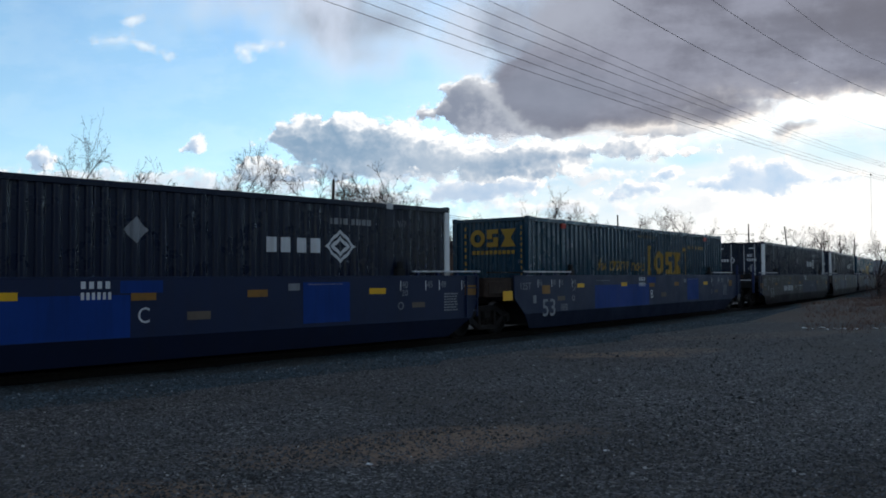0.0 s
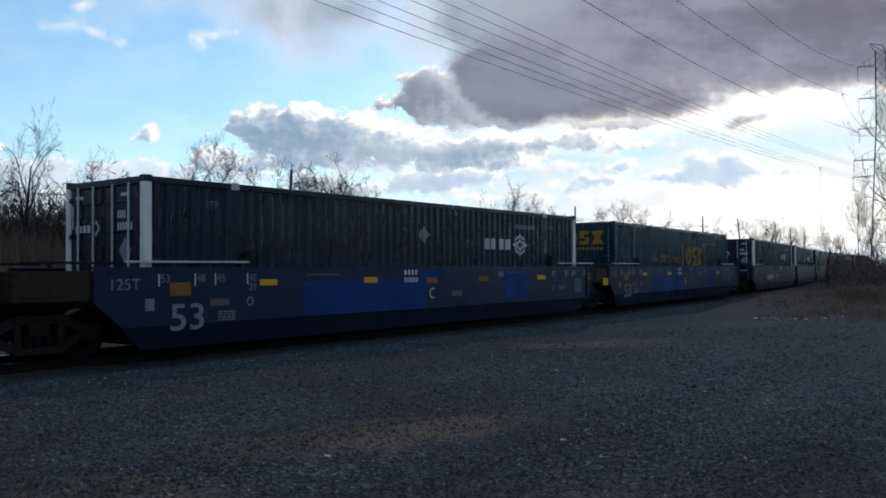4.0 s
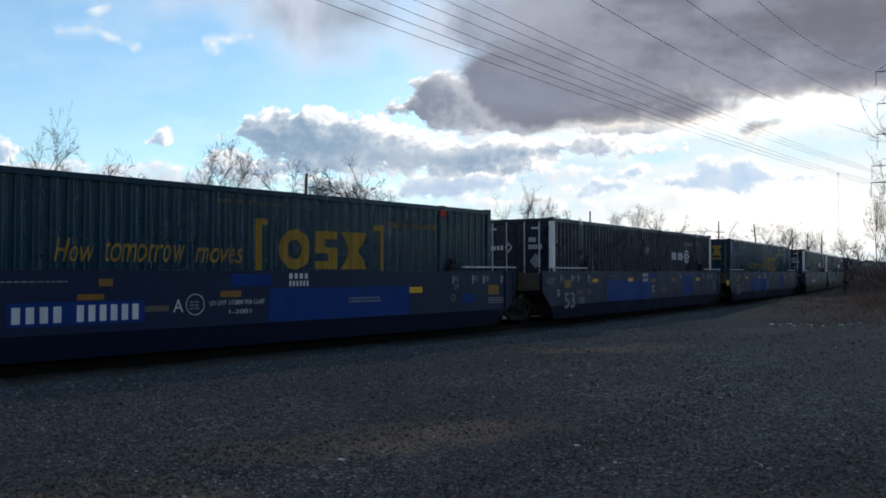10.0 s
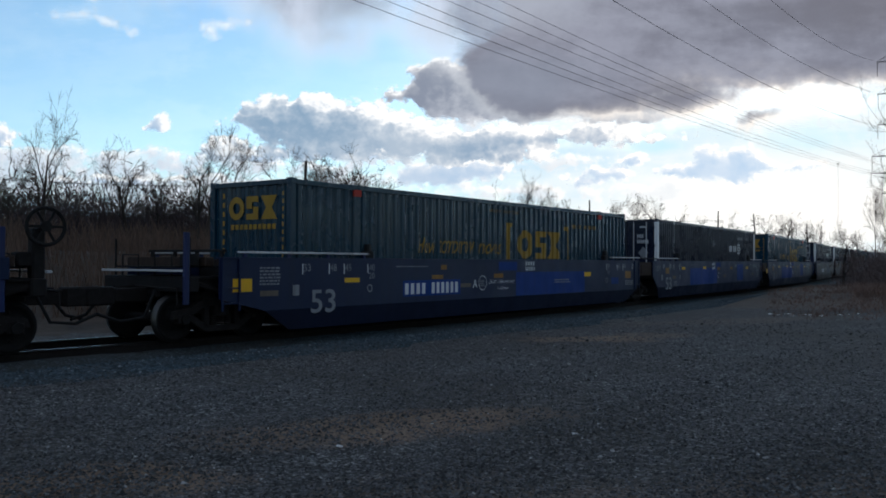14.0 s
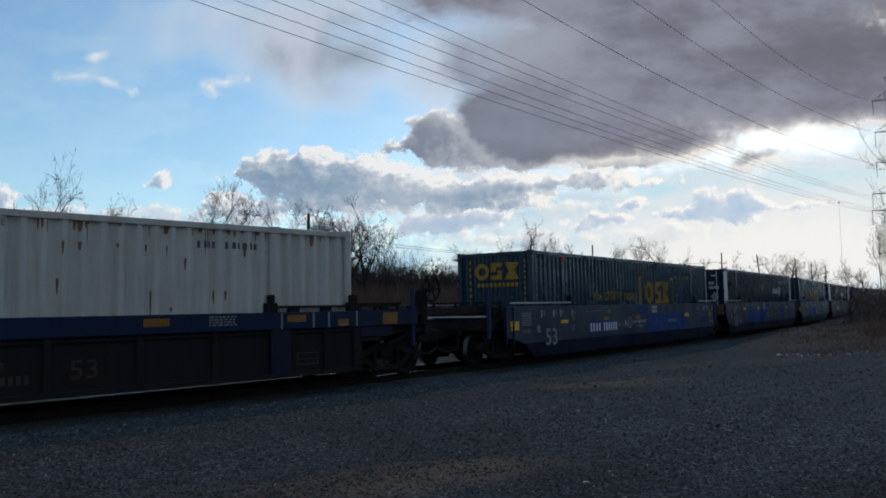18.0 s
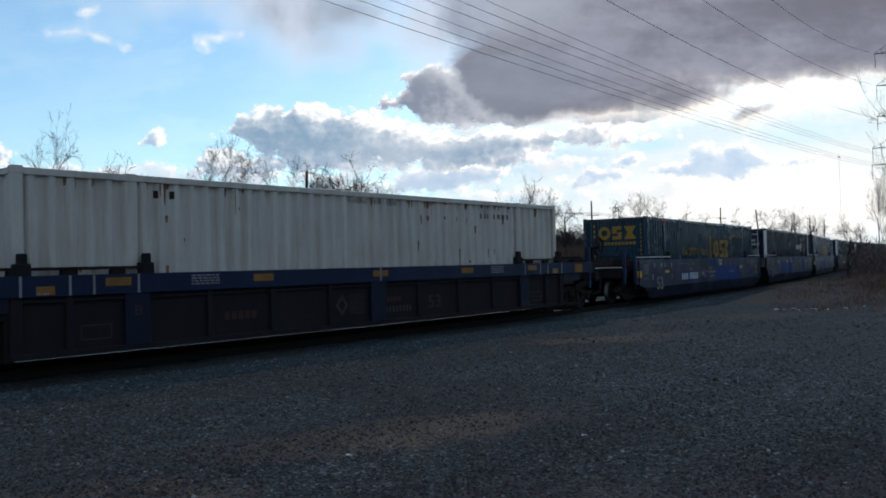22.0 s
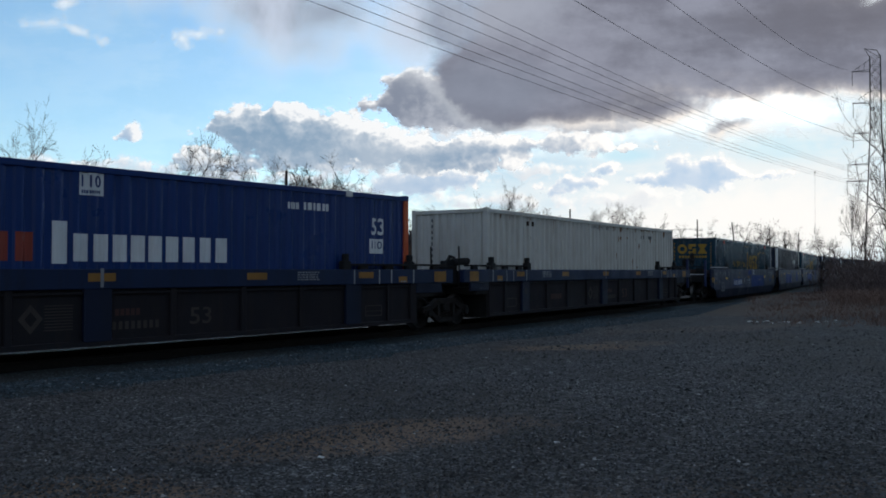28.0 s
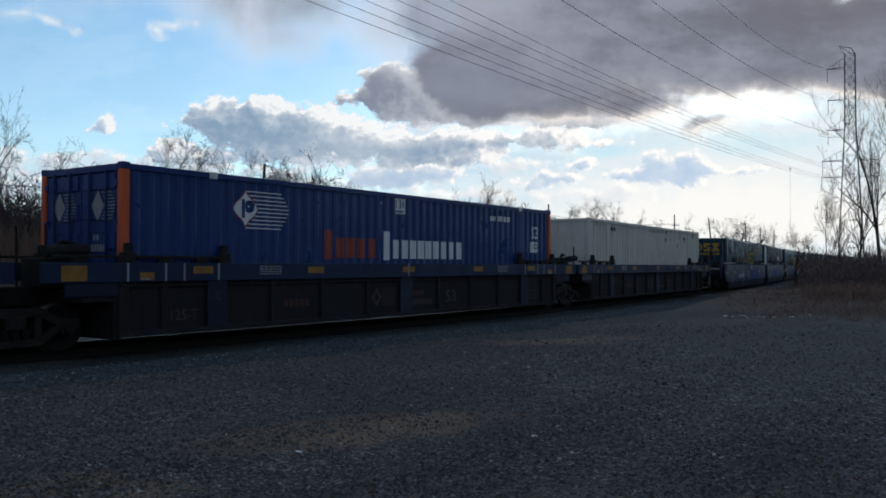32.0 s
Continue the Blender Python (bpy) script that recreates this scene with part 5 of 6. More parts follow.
        grow(trunk, twigs, rng, at, nd, length * rng.uniform(0.42, 0.62), max(0.0095 if level < 2 else 0.0058, rr), level + 1, top, spread)


def bare_tree(x, y, height, seed, label, lean=0.06, r=None, fork=False, top=4, thin=1.0, slim=0.78, spread=1.0):
    rng = random.Random(seed)
    z = float(ground_height(np.array([x]), np.array([y]))[0][0])
    tree = thing("bare_tree", label, "tree", "bare trees along the railway")
    tree.location = (x, y, z - 0.05)
    trunk, twigs = Shape(), Shape()
    r = r or height * 0.026
    for s in ((-1, 1) if fork else (1,)):
        d = Vector((rng.uniform(-lean, lean) + (0.22 * s if fork else 0), rng.uniform(-lean, lean), 1)).normalized()
        grow(trunk, twigs, rng, Vector((0.15 * s if fork else 0, 0, 0)), d, height * 0.62, r * thin, 0, top, spread)
    part("trunk", trunk, BARK, tree, smooth=True)
    part("crown", twigs, TWIG, tree, "fine leafless twigs")
    zs = sorted(v[2] for v in twigs.v)[int(len(twigs.v) * 0.985)]
    k = height / zs
    for c in tree.children:
        c.scale = (k * slim, k * slim, k)
    return tree


def polar(az, d):
    return d * math.sin(radians(az)), d * math.cos(radians(az))


def build_trees():
    tall = "tall leafless tree with a spreading crown behind the train"
    for az, el, d, seed, fork in ((-25.8, 9.4, 44, 61, False), (-27.6, 6.0, 42, 2, False), (-20.8, 7.2, 50, 3, False), (-18.9, 5.5, 52, 4, False), (-16.4, 8.6, 46, 5, True),
                                  (-14.7, 7.9, 47, 6, False), (-12.3, 5.2, 52, 21, False), (-10.6, 7.2, 48, 7, False), (-7.4, 7.1, 46, 8, True), (-5.9, 6.2, 50, 18, False), (-4.4, 6.2, 54, 9, False)):
        x, y = polar(az, d)
        z = float(ground_height(np.array([x]), np.array([y]))[0][0])
        bare_tree(x, y, d * math.tan(radians(el)) + 1.5 - z, seed, tall, fork=fork, slim=0.55 if seed == 61 else 0.78)
    far = "leafless tree in the distance beyond the railway"
    for az, el, d, seed in ((3.2, 5.0, 66, 10), (4.8, 5.7, 64, 11), (6.2, 4.9, 68, 12), (7.6, 4.3, 70, 13), (11.3, 4.0, 84, 14), (12.4, 4.5, 82, 15), (13.6, 4.2, 86, 16), (14.6, 3.4, 88, 17), (1.2, 4.3, 70, 22), (16.3, 2.9, 100, 23)):
        x, y = polar(az, d)
        z = float(ground_height(np.array([x]), np.array([y]))[0][0])
        bare_tree(x, y, d * math.tan(radians(el)) + 1.5 - z, seed, far, thin=1.2)
    near = "tall leafless tree standing in brush near the pylon"
    for az, el, d, seed, fork in ((26.7, 4.6, 72, 41, False), (27.4, 5.4, 66, 43, False), (28.5, 7.0, 68, 42, False), (29.6, 10.4, 60, 31, False), (30.2, 10.9, 61, 44, False), (30.7, 9.4, 58, 32, False), (31.6, 11.2, 60, 34, False), (32.6, 10.2, 64, 36, False), (33.8, 9.0, 58, 38, False), (35.0, 8.0, 60, 39, False)):
        x, y = polar(az, d)
        z = float(ground_height(np.array([x]), np.array([y]))[0][0])
        bare_tree(x, y, d * math.tan(radians(el)) + 1.5 - z, seed, near, fork=fork, slim=0.6, thin=0.6, spread=0.62, lean=0.03)
    for az, el, d, seed in ((22.1, 2.9, 150, 51), (21.5, 2.4, 152, 52), (20.3, 2.6, 140, 53), (22.8, 2.4, 160, 54), (23.7, 2.2, 165, 55), (24.6, 2.0, 160, 56), (18.6, 2.6, 130, 57), (25.6, 2.2, 150, 58)):
        x, y = polar(az, d)
        bare_tree(x, y, d * math.tan(radians(el)) + 1.5, seed, far, thin=0.9, slim=0.95)
    x, y = polar(24.9, 62)
    bare_tree(x, y, 4.4, 40, "small leafless sapling at the edge of the brush", top=3, thin=1.3)


def tuft_field(name, label, category, places, mat, hmin, hmax, seed, spread=0.35, width=0.012, blades=5):
    rng = np.random.RandomState(seed)
    vs, fs = [], []
    for x, y, z in places:
        for _ in range(blades):
            bx, by = x + rng.uniform(-0.25, 0.25), y + rng.uniform(-0.25, 0.25)
            h = rng.uniform(hmin, hmax)
            a = rng.uniform(0, 6.283)
            lx, ly = rng.uniform(-spread, spread) * h, rng.uniform(-spread, spread) * h
            wx, wy = width * math.cos(a), width * math.sin(a)
            n = len(vs)
            vs += [(bx - wx, by - wy, z - 0.03), (bx + wx, by + wy, z - 0.03), (bx + lx * 0.4 + wx * 0.8, by + ly * 0.4 + wy * 0.8, z + h * 0.6), (bx + lx * 0.4 - wx * 0.8, by + ly * 0.4 - wy * 0.8, z + h * 0.6), (bx + lx, by + ly, z + h)]
            fs += [(n, n + 1, n + 2, n + 3), (n + 3, n + 2, n + 4)]
    me = bpy.data.meshes.new(name)
    me.from_pydata(vs, [], fs)
    me.materials.append(mat)
    return tagged(new(name, me), label, category, kind="stuff")


def scatter(n, seed, l0, l1, o0, o1, keep=None):
    rng = np.random.RandomState(seed)
    xs, ys = [], []
    for _ in range(n):
        x, y, h = on_line(rng.uniform(l0, l1), MID + rng.uniform(o0, o1))
        xs.append(x)
        ys.append(y)
    xs, ys = np.array(xs), np.array(ys)
    z, s = ground_height(xs, ys)
    ok = np.ones(n, bool) if keep is None else keep(xs, ys, s)
    return list(zip(xs[ok].tolist(), ys[ok].tolist(), z[ok].tolist()))


def saplings(name, label, places, mat, hmin, hmax, seed, stems=1, twigs=9, r=0.016):
    rng = random.Random(seed)
    sh = Shape()
    for x, y, z in places:
        for _ in range(stems):
            h = rng.uniform(hmin, hmax)
            p = Vector((x + rng.uniform(-0.4, 0.4), y + rng.uniform(-0.4, 0.4), z - 0.05))
            d = Vector((rng.uniform(-0.22, 0.22), rng.uniform(-0.22, 0.22), 1)).normalized()
            mid = p + d * h * 0.5 + Vector((rng.uniform(-0.15, 0.15), rng.uniform(-0.15, 0.15), 0))
            end = p + d * h + Vector((rng.uniform(-0.3, 0.3), rng.uniform(-0.3, 0.3), 0))
            sh.tube([p, mid, end], [r * h / 3, r * h / 5, 0.008], 3, caps=False)
            for k in range(twigs):
                f = rng.uniform(0.25, 0.95)
                at = p.lerp(mid, f * 2) if f < 0.5 else mid.lerp(end, f * 2 - 1)
                a = rng.uniform(0, 6.283)
                ln = h * rng.uniform(0.12, 0.34)
                tip = at + Vector((math.cos(a) * 0.6, math.sin(a) * 0.6, rng.uniform(0.4, 0.9))) * ln
                sh.tube([at, tip], [0.013, 0.006], 3, caps=False)
    return tagged(new(name, sh.mesh(name, mat)), label, "brush", kind="stuff")


def twig_mass(name, label, places, mat, top, seed, per=26, size=0.5, wide=1.6):
    """Dense tangle: many thin slivers round each place, up to a ragged height."""
    rng = np.random.RandomState(seed)
    vs, fs = [], []
    for x, y, z in places:
        hh = top * rng.uniform(0.45, 1.0)
        for _ in range(per):
            a, rr = rng.uniform(0, 6.283), wide * rng.rand() ** 0.5
            h = hh * rng.rand() ** 1.3
            c = np.array((x + rr * math.cos(a), y + rr * math.sin(a), z + h))
            d = rng.normal(size=3)
            d[2] = abs(d[2]) * 1.6 + 0.4
            d *= size * rng.uniform(0.5, 1.3) / np.linalg.norm(d)
            w = rng.normal(size=3)
            w *= size * 0.05 / np.linalg.norm(w)
            n = len(vs)
            vs += [tuple(c - w), tuple(c + w), tuple(c + d)]
            fs.append((n, n + 1, n + 2))
    me = bpy.data.meshes.new(name)
    me.from_pydata(vs, [], fs)
    me.materials.append(mat)
    return tagged(new(name, me), label, "brush", kind="stuff")


def build_brush():
    behind = lambda x, y, s: (s > 6)
    tuft_field("dry_grass_bank", "tall dry brown grass on the bank beyond the track", "dry grass", scatter(6500, 1, -30, 110, 8, 28, behind), DRY_GRASS, 0.7, 1.75, 2, 0.4, 0.016, 5)
    saplings("thicket", "dense grey-brown leafless thicket beyond the track", scatter(600, 3, -45, 120, 24, 50, behind), THICKET, 1.6, 4.0, 4, 1, 12)
    saplings("woods", "far leafless woods behind the thicket", scatter(560, 5, -70, 190, 45, 95, behind), THICKET, 4.0, 8.0, 6, 1, 15, 0.02)
    saplings("far_woods", "hazy leafless tree line at the horizon", scatter(520, 7, -60, 290, 90, 170, behind), THICKET, 6.0, 10.0, 8, 1, 16, 0.03)
    twig_mass("underbrush", "dense dark tangle of leafless brush beyond the track", scatter(2000, 21, -45, 120, 26, 48, behind), THICKET, 4.2, 22, 110, 0.6)
    twig_mass("wood_tangle", "dense leafless twigs of the woods beyond the track", scatter(1900, 23, -70, 190, 42, 100, behind), THICKET, 7.0, 24, 90, 0.9, 2.4)
    twig_mass("far_tangle", "ragged dark tree line along the horizon", scatter(1500, 25, 60, 290, 60, 240, behind), THICKET, 7.5, 26, 44, 1.6, 4.0)
    twig_mass("tangle_by_pylon", "dense dark brush round the pylon", scatter(900, 27, 55, 190, -60, -7.5, lambda x, y, s: (s < -7.5)), BUSH, 4.0, 28, 60, 0.7, 1.8)
    twig_mass("far_line", "dark tree line far behind the pylon", scatter(900, 29, 120, 298, -220, -14, lambda x, y, s: (s < -12)), THICKET, 8.5, 30, 60, 1.5, 4.0)
    rng = random.Random(41)
    spots = []
    for _ in range(170):
        x, y = polar(rng.uniform(25.6, 35), rng.uniform(46, 74))
        spots.append((x, y, float(ground_height(np.array([x]), np.array([y]))[0][0])))
    twig_mass("bush_by_track", "brown leafless bushes at the end of the lot", spots, BUSH, 2.4, 43, 110, 0.5, 1.6)
    low, tall = [], []
    for _ in range(9000):
        az, d = rng.uniform(20.6, 35), 29 + 48 * rng.random() ** 1.3 + 2.5 * rng.uniform(-1, 1)
        if rng.random() > 0.12 + 0.09 * (az - 20.6) or rng.random() > 0.25 + (d - 27) / 12:
            continue
        x, y = polar(az, d)
        (low if az < 25.5 or d < 36 else tall).append((x, y))
    for name, pts, h0, h1, seed in (("low_weeds", low, 0.04, 0.20, 51), ("tall_weeds", tall, 0.12, 0.5, 52)):
        xs, ys = np.array([p[0] for p in pts]), np.array([p[1] for p in pts])
        z, s = ground_height(xs, ys)
        ok = s < -3.6
        tuft_field(name, "dry brown weeds at the rough end of the gravel lot", "weeds", list(zip(xs[ok].tolist(), ys[ok].tolist(), z[ok].tolist())), WEED, h0, h1, seed, 1.3, 0.008, 6)
    # out of view: added so that the containers' flat faces mirror something dark
    spots = []
    for _ in range(520):
        x, y = polar(rng.uniform(78, 135), rng.uniform(62, 120))
        spots.append((x, y, -0.2))
    twig_mass("reflection_woods", "unseen dark woods added for the containers to reflect", spots, DARK_WOODS, 13.0, 45, 170, 1.8, 3.8)
    right = lambda x, y, s: (s < -8.0) & (y > 28.9 + 1.5 * np.sin(x * 1.9) + 0.8 * np.sin(x * 5.3)) & (x > 9.0)
    tuft_field("weed_bank", "dry brown weeds on the rough bank beside the track", "weeds", scatter(9000, 9, 34, 100, -32, -8.0, right), WEED, 0.12, 0.55, 10, 1.2, 0.009, 6)
    saplings("scrub", "tangled leafless scrub beside the track", scatter(320, 11, 46, 125, -32, -8.5, lambda x, y, s: (s < -8.5) & (y > 36)), WEED, 0.8, 2.4, 12, 2, 10, 0.014)
    saplings("brush_by_pylon", "tall dark brush round the pylon", scatter(330, 13, 62, 170, -45, -8.0, lambda x, y, s: (s < -8)), THICKET, 1.6, 3.4, 14, 2, 12, 0.016)


def build_litter():
    rng = random.Random(8)
    for k, (x, y) in enumerate(((10.7, 26.5), (10.9, 27.0), (11.1, 26.2), (10.5, 27.2), (11.4, 26.9), (11.05, 26.6), (12.6, 26.9), (11.3, 25.9), (11.6, 26.5), (10.8, 27.4), (10.4, 26.9), (11.2, 27.2), (13.1, 27.3), (10.6, 26.2), (10.95, 26.35), (11.5, 27.5), (10.75, 26.8), (11.8, 27.0), (12.1, 26.4), (11.0, 27.6), (10.2, 27.0), (-0.98, 7.62), (1.2, 8.1))):
        z = float(ground_height(np.array([x]), np.array([y]))[0][0])
        w = rng.choice((0.02, 0.025, 0.03, 0.045, 0.08)) if k < 21 else 0.03
        sh = Shape()
        pts = [(-w, -w * 0.6, 0.01), (0, -w * 0.7, w * 0.45), (w, -w * 0.5, 0.015), (-w * 0.9, w * 0.6, 0.02), (0.1 * w, w * 0.5, w * 0.5), (w * 0.9, w * 0.7, 0.01)]
        low = [(a * 0.95, b * 0.95, max(0, c - 0.012)) for a, b, c in pts]
        sh.add(pts + low, [(0, 1, 4, 3), (1, 2, 5, 4), (6, 9, 10, 7), (7, 10, 11, 8), (0, 3, 9, 6), (2, 8, 11, 5), (0, 6, 7, 1), (1, 7, 8, 2), (3, 4, 10, 9), (4, 5, 11, 10)])
        ob = new("litter", sh.mesh("litter", PAPER))
        ob.matrix_world = pose(x, y, z - 0.004, 0, 0, rng.uniform(0, 360))
        tagged(ob, "crumpled pale scrap of litter on the gravel", "litter", "scraps of litter")


# ---- poles, pylon, wires ----
def utility_pole(x, y, top, lean=0.0, arms=1):
    z = float(ground_height(np.array([x]), np.array([y]))[0][0])
    p = thing("utility_pole", "weathered wooden utility pole with a crossarm", "utility pole", "utility poles along the railway")
    p.matrix_world = pose(x, y, z - 0.1, 0, lean, 35)
    h = top - z + 0.1
    part("shaft", Shape().tube([(0, 0, 0), (0, 0, h * 0.5), (0, 0, h)], [0.115, 0.10, 0.075], 10), POLE_WOOD, p)
    for k in range(arms):
        zz = h - 1.5 - k * 0.7
        a = part("crossarm", Shape().box(-0.85, 0.85, -0.20, -0.13, zz, zz + 0.065, bevel=0.012), POLE_WOOD, p)
        for dx in (-0.78, -0.4, 0.4, 0.78):
            part("insulator", Shape().tube([(dx, -0.16, zz + 0.12), (dx, -0.16, zz + 0.2), (dx, -0.16, zz + 0.26)], [0.03, 0.05, 0.03], 8), SIDING, a)
    return p, z + h


def wire(points, r, name="wire", label="thin dark overhead wire", sag=0.0, steps=14):
    pts = []
    for a, b in zip(points[:-1], points[1:]):
        for k in range(steps):
            f = k / steps
            pts.append(Vector(a).lerp(Vector(b), f) - Vector((0, 0, 4 * sag * f * (1 - f))))
    pts.append(Vector(points[-1]))
    ob = new(name, Shape().tube(pts, r, 5).mesh(name, WIRE))
    return tagged(ob, label, "wire", "overhead wires")


TOWER_XY = polar(27.98, 130)


def build_pylon():
    """A narrow lattice tower with cross-arms on the side towards the railway."""
    tx, ty = TOWER_XY
    t = thing("pylon", "tall galvanised lattice power pylon with crossarms", "pylon")
    t.matrix_world = pose(tx, ty, -0.2, 0, 0, -27)
    H = 32.2
    half = lambda z: 1.75 - 1.05 * min(1, z / 21.0) - 0.06 * max(0, (z - 21) / 11)
    for sx in (-1, 1):
        for sy in (-1, 1):
            zs = [0, 7, 14, 21, 26, H - 1.2]
            part("leg", Shape().tube([(sx * half(z), sy * half(z), z) for z in zs], 0.10, 4), TOWER, t)
    br = [0, 4.2, 8.0, 11.4, 14.4, 17.0, 19.4, 21.4] + [21.4 + 1.2 * k for k in range(1, 9)]
    for a, b in zip(br[:-1], br[1:]):
        ha, hb = half(a), half(b)
        sh = Shape()
        for s in (-1, 1):
            sh.tube([(-ha, s * ha, a), (hb, s * hb, b)], 0.030, 4)
            sh.tube([(ha, s * ha, a), (-hb, s * hb, b)], 0.030, 4)
            sh.tube([(s * ha, -ha, a), (s * hb, hb, b)], 0.030, 4)
            sh.tube([(s * ha, ha, a), (s * hb, -hb, b)], 0.030, 4)
            sh.tube([(-hb, s * hb, b), (hb, s * hb, b)], 0.028, 4)
        part("lattice_panel", sh, TOWER, t)
    hh = half(31)
    part("peak", Shape().tube([(-hh, 0, 31.0), (-1.35, 0, 32.3), (0.2, 0, 31.9), (hh, 0, 31.0)], 0.06, 4).tube([(-1.35, 0, 32.3), (hh, 0, 30.8)], 0.04, 4), TOWER, t)
    tips = []
    for z, length, both in ((29.2, 2.3, False), (24.8, 2.2, False), (20.6, 2.2, False), (16.3, 2.7, True), (14.0, 2.7, True)):
        w = half(z)
        for s in ((-1, 1) if both else (-1,)):
            sh = Shape().tube([(s * w, -w, z), (s * (w + length), 0, z), (s * w, w, z)], 0.042, 4)
            sh.tube([(s * w, 0, z + 1.5), (s * (w + length), 0, z)], 0.032, 4)
            for f in (0.3, 0.6):
                sh.tube([(s * (w + length * f), 0, z), (s * (w + length * f), 0, z + 1.5 * (1 - f))], 0.03, 4)
            arm = part("crossarm", sh, TOWER, t)
            for dx, dl in ((0.1, 1.9),):
                st = Shape()
                for k in range(9):
                    st.tube([(s * (w + length - dx), 0, z - 0.1 - k * dl / 9), (s * (w + length - dx), 0, z - 0.1 - (k + 0.7) * dl / 9)], [0.06, 0.035], 6)
                part("insulator_string", st, POLE_WOOD, arm)
            tips.append((s, w + length, z))
    return t


def build_wires():
    tx, ty = TOWER_XY
    ex, ey = math.cos(radians(-27)), math.sin(radians(-27))
    runs = ((19.64, 17.25, 29.3, -3.4), (15.21, 17.69, 24.9, -3.4), (8.86, 18.14, 20.4, -3.5), (0.53, 18.42, 15.9, -3.9), (-1.48, 18.44, 15.4, -3.2), (-3.60, 18.43, 14.9, -2.4),
            (-5.91, 18.39, 14.2, -3.9), (-8.08, 18.33, 13.7, -3.2), (-10.46, 18.24, 13.2, -2.4))
    for az, el, z, off in runs:
        a = Vector((tx + ex * off, ty + ey * off, z))
        hgt = z - 1.5
        d = hgt / math.tan(radians(el))
        x, y = polar(az, d)
        b = Vector((x, y, z))
        sag = 1.2 if az > 5 else 0.7
        c = b + (b - a) * 1.6 + Vector((0, 0, 6.4 * sag))
        wire([tuple(a), tuple(b)], 0.021 if az > 5 else 0.013, "power_line", "long sagging power line strung from the pylon", sag, 14)
        wire([tuple(b), tuple(c)], 0.021 if az > 5 else 0.013, "power_line", "long sagging power line strung from the pylon", 0.0, 2)


def build_poles():
    spots = []
    for az, el, d, lean, arms in ((-9.86, 6.65, 50, 2.0, 1), (9.36, 4.1, 88, 0, 1), (17.54, 3.3, 118, 0, 2), (20.0, 3.1, 120, -9, 1), (-33, 6.6, 46, 0, 1)):
        x, y = polar(az, d)
        _, top = utility_pole(x, y, d * math.tan(radians(el)) + 1.5, lean, arms)
        spots.append((x, y, top))
    for a, b in ((4, 0), (0, 1), (1, 2)):
        for k, dz in enumerate((-1.3, -1.3, -2.4)):
            dx = (-0.75, 0.75, 0.1)[k]
            wire([(spots[a][0] + dx, spots[a][1] + 0.4 * dx, spots[a][2] + dz), (spots[b][0] + dx, spots[b][1] + 0.4 * dx, spots[b][2] + dz)], 0.014, sag=0.5)
    for az, el, d in ((21.9, 2.7, 150), (23.6, 2.3, 170), (22.8, 2.4, 160)):
        x, y = polar(az, d)
        utility_pole(x, y, d * math.tan(radians(el)) + 1.5)
    x, y = polar(24.56, 260)
    m = thing("light_mast", "slender far-off mast with a small lamp head", "mast")
    m.location = (x, y, 0)
    top = 260 * math.tan(radians(6.05)) + 1.5
    part("shaft", Shape().tube([(0, 0, 0), (0, 0, top)], [0.045, 0.03], 8), PALE_RAIL, m)
    part("lamp_head", Shape().box(-0.2, 0.2, -0.2, 0.2, top - 0.2, top + 0.2, bevel=0.08), FRAME, m)
    for x, y, w, rz in ((-46, 132, 4.0, 15),):
        h = thing("far_house", "pale house half hidden behind the leafless woods", "house", "houses behind the woods")
        z = float(ground_height(np.array([float(x)]), np.array([float(y)]))[0][0])
        h.matrix_world = pose(x, y, z - 0.1, 0, 0, rz)
        part("wall", Shape().box(-w, w, -3, 3, 0, 3.4), SIDING, h)
        part("roof", Shape().add([(-w - 0.3, -3.4, 3.3), (w + 0.3, -3.4, 3.3), (w + 0.3, 3.4, 3.3), (-w - 0.3, 3.4, 3.3), (-w - 0.3, 0, 5.4), (w + 0.3, 0, 5.4)], [(0, 1, 5, 4), (2, 3, 4, 5), (0, 4, 3), (1, 2, 5), (0, 3, 2, 1)]), ROOFING, h)
        for dx in (-0.5, 0.3):
            part("window", Shape().box(dx * w, dx * w + 0.9, -3.04, -2.95, 1.1, 2.4), FRAME, h)


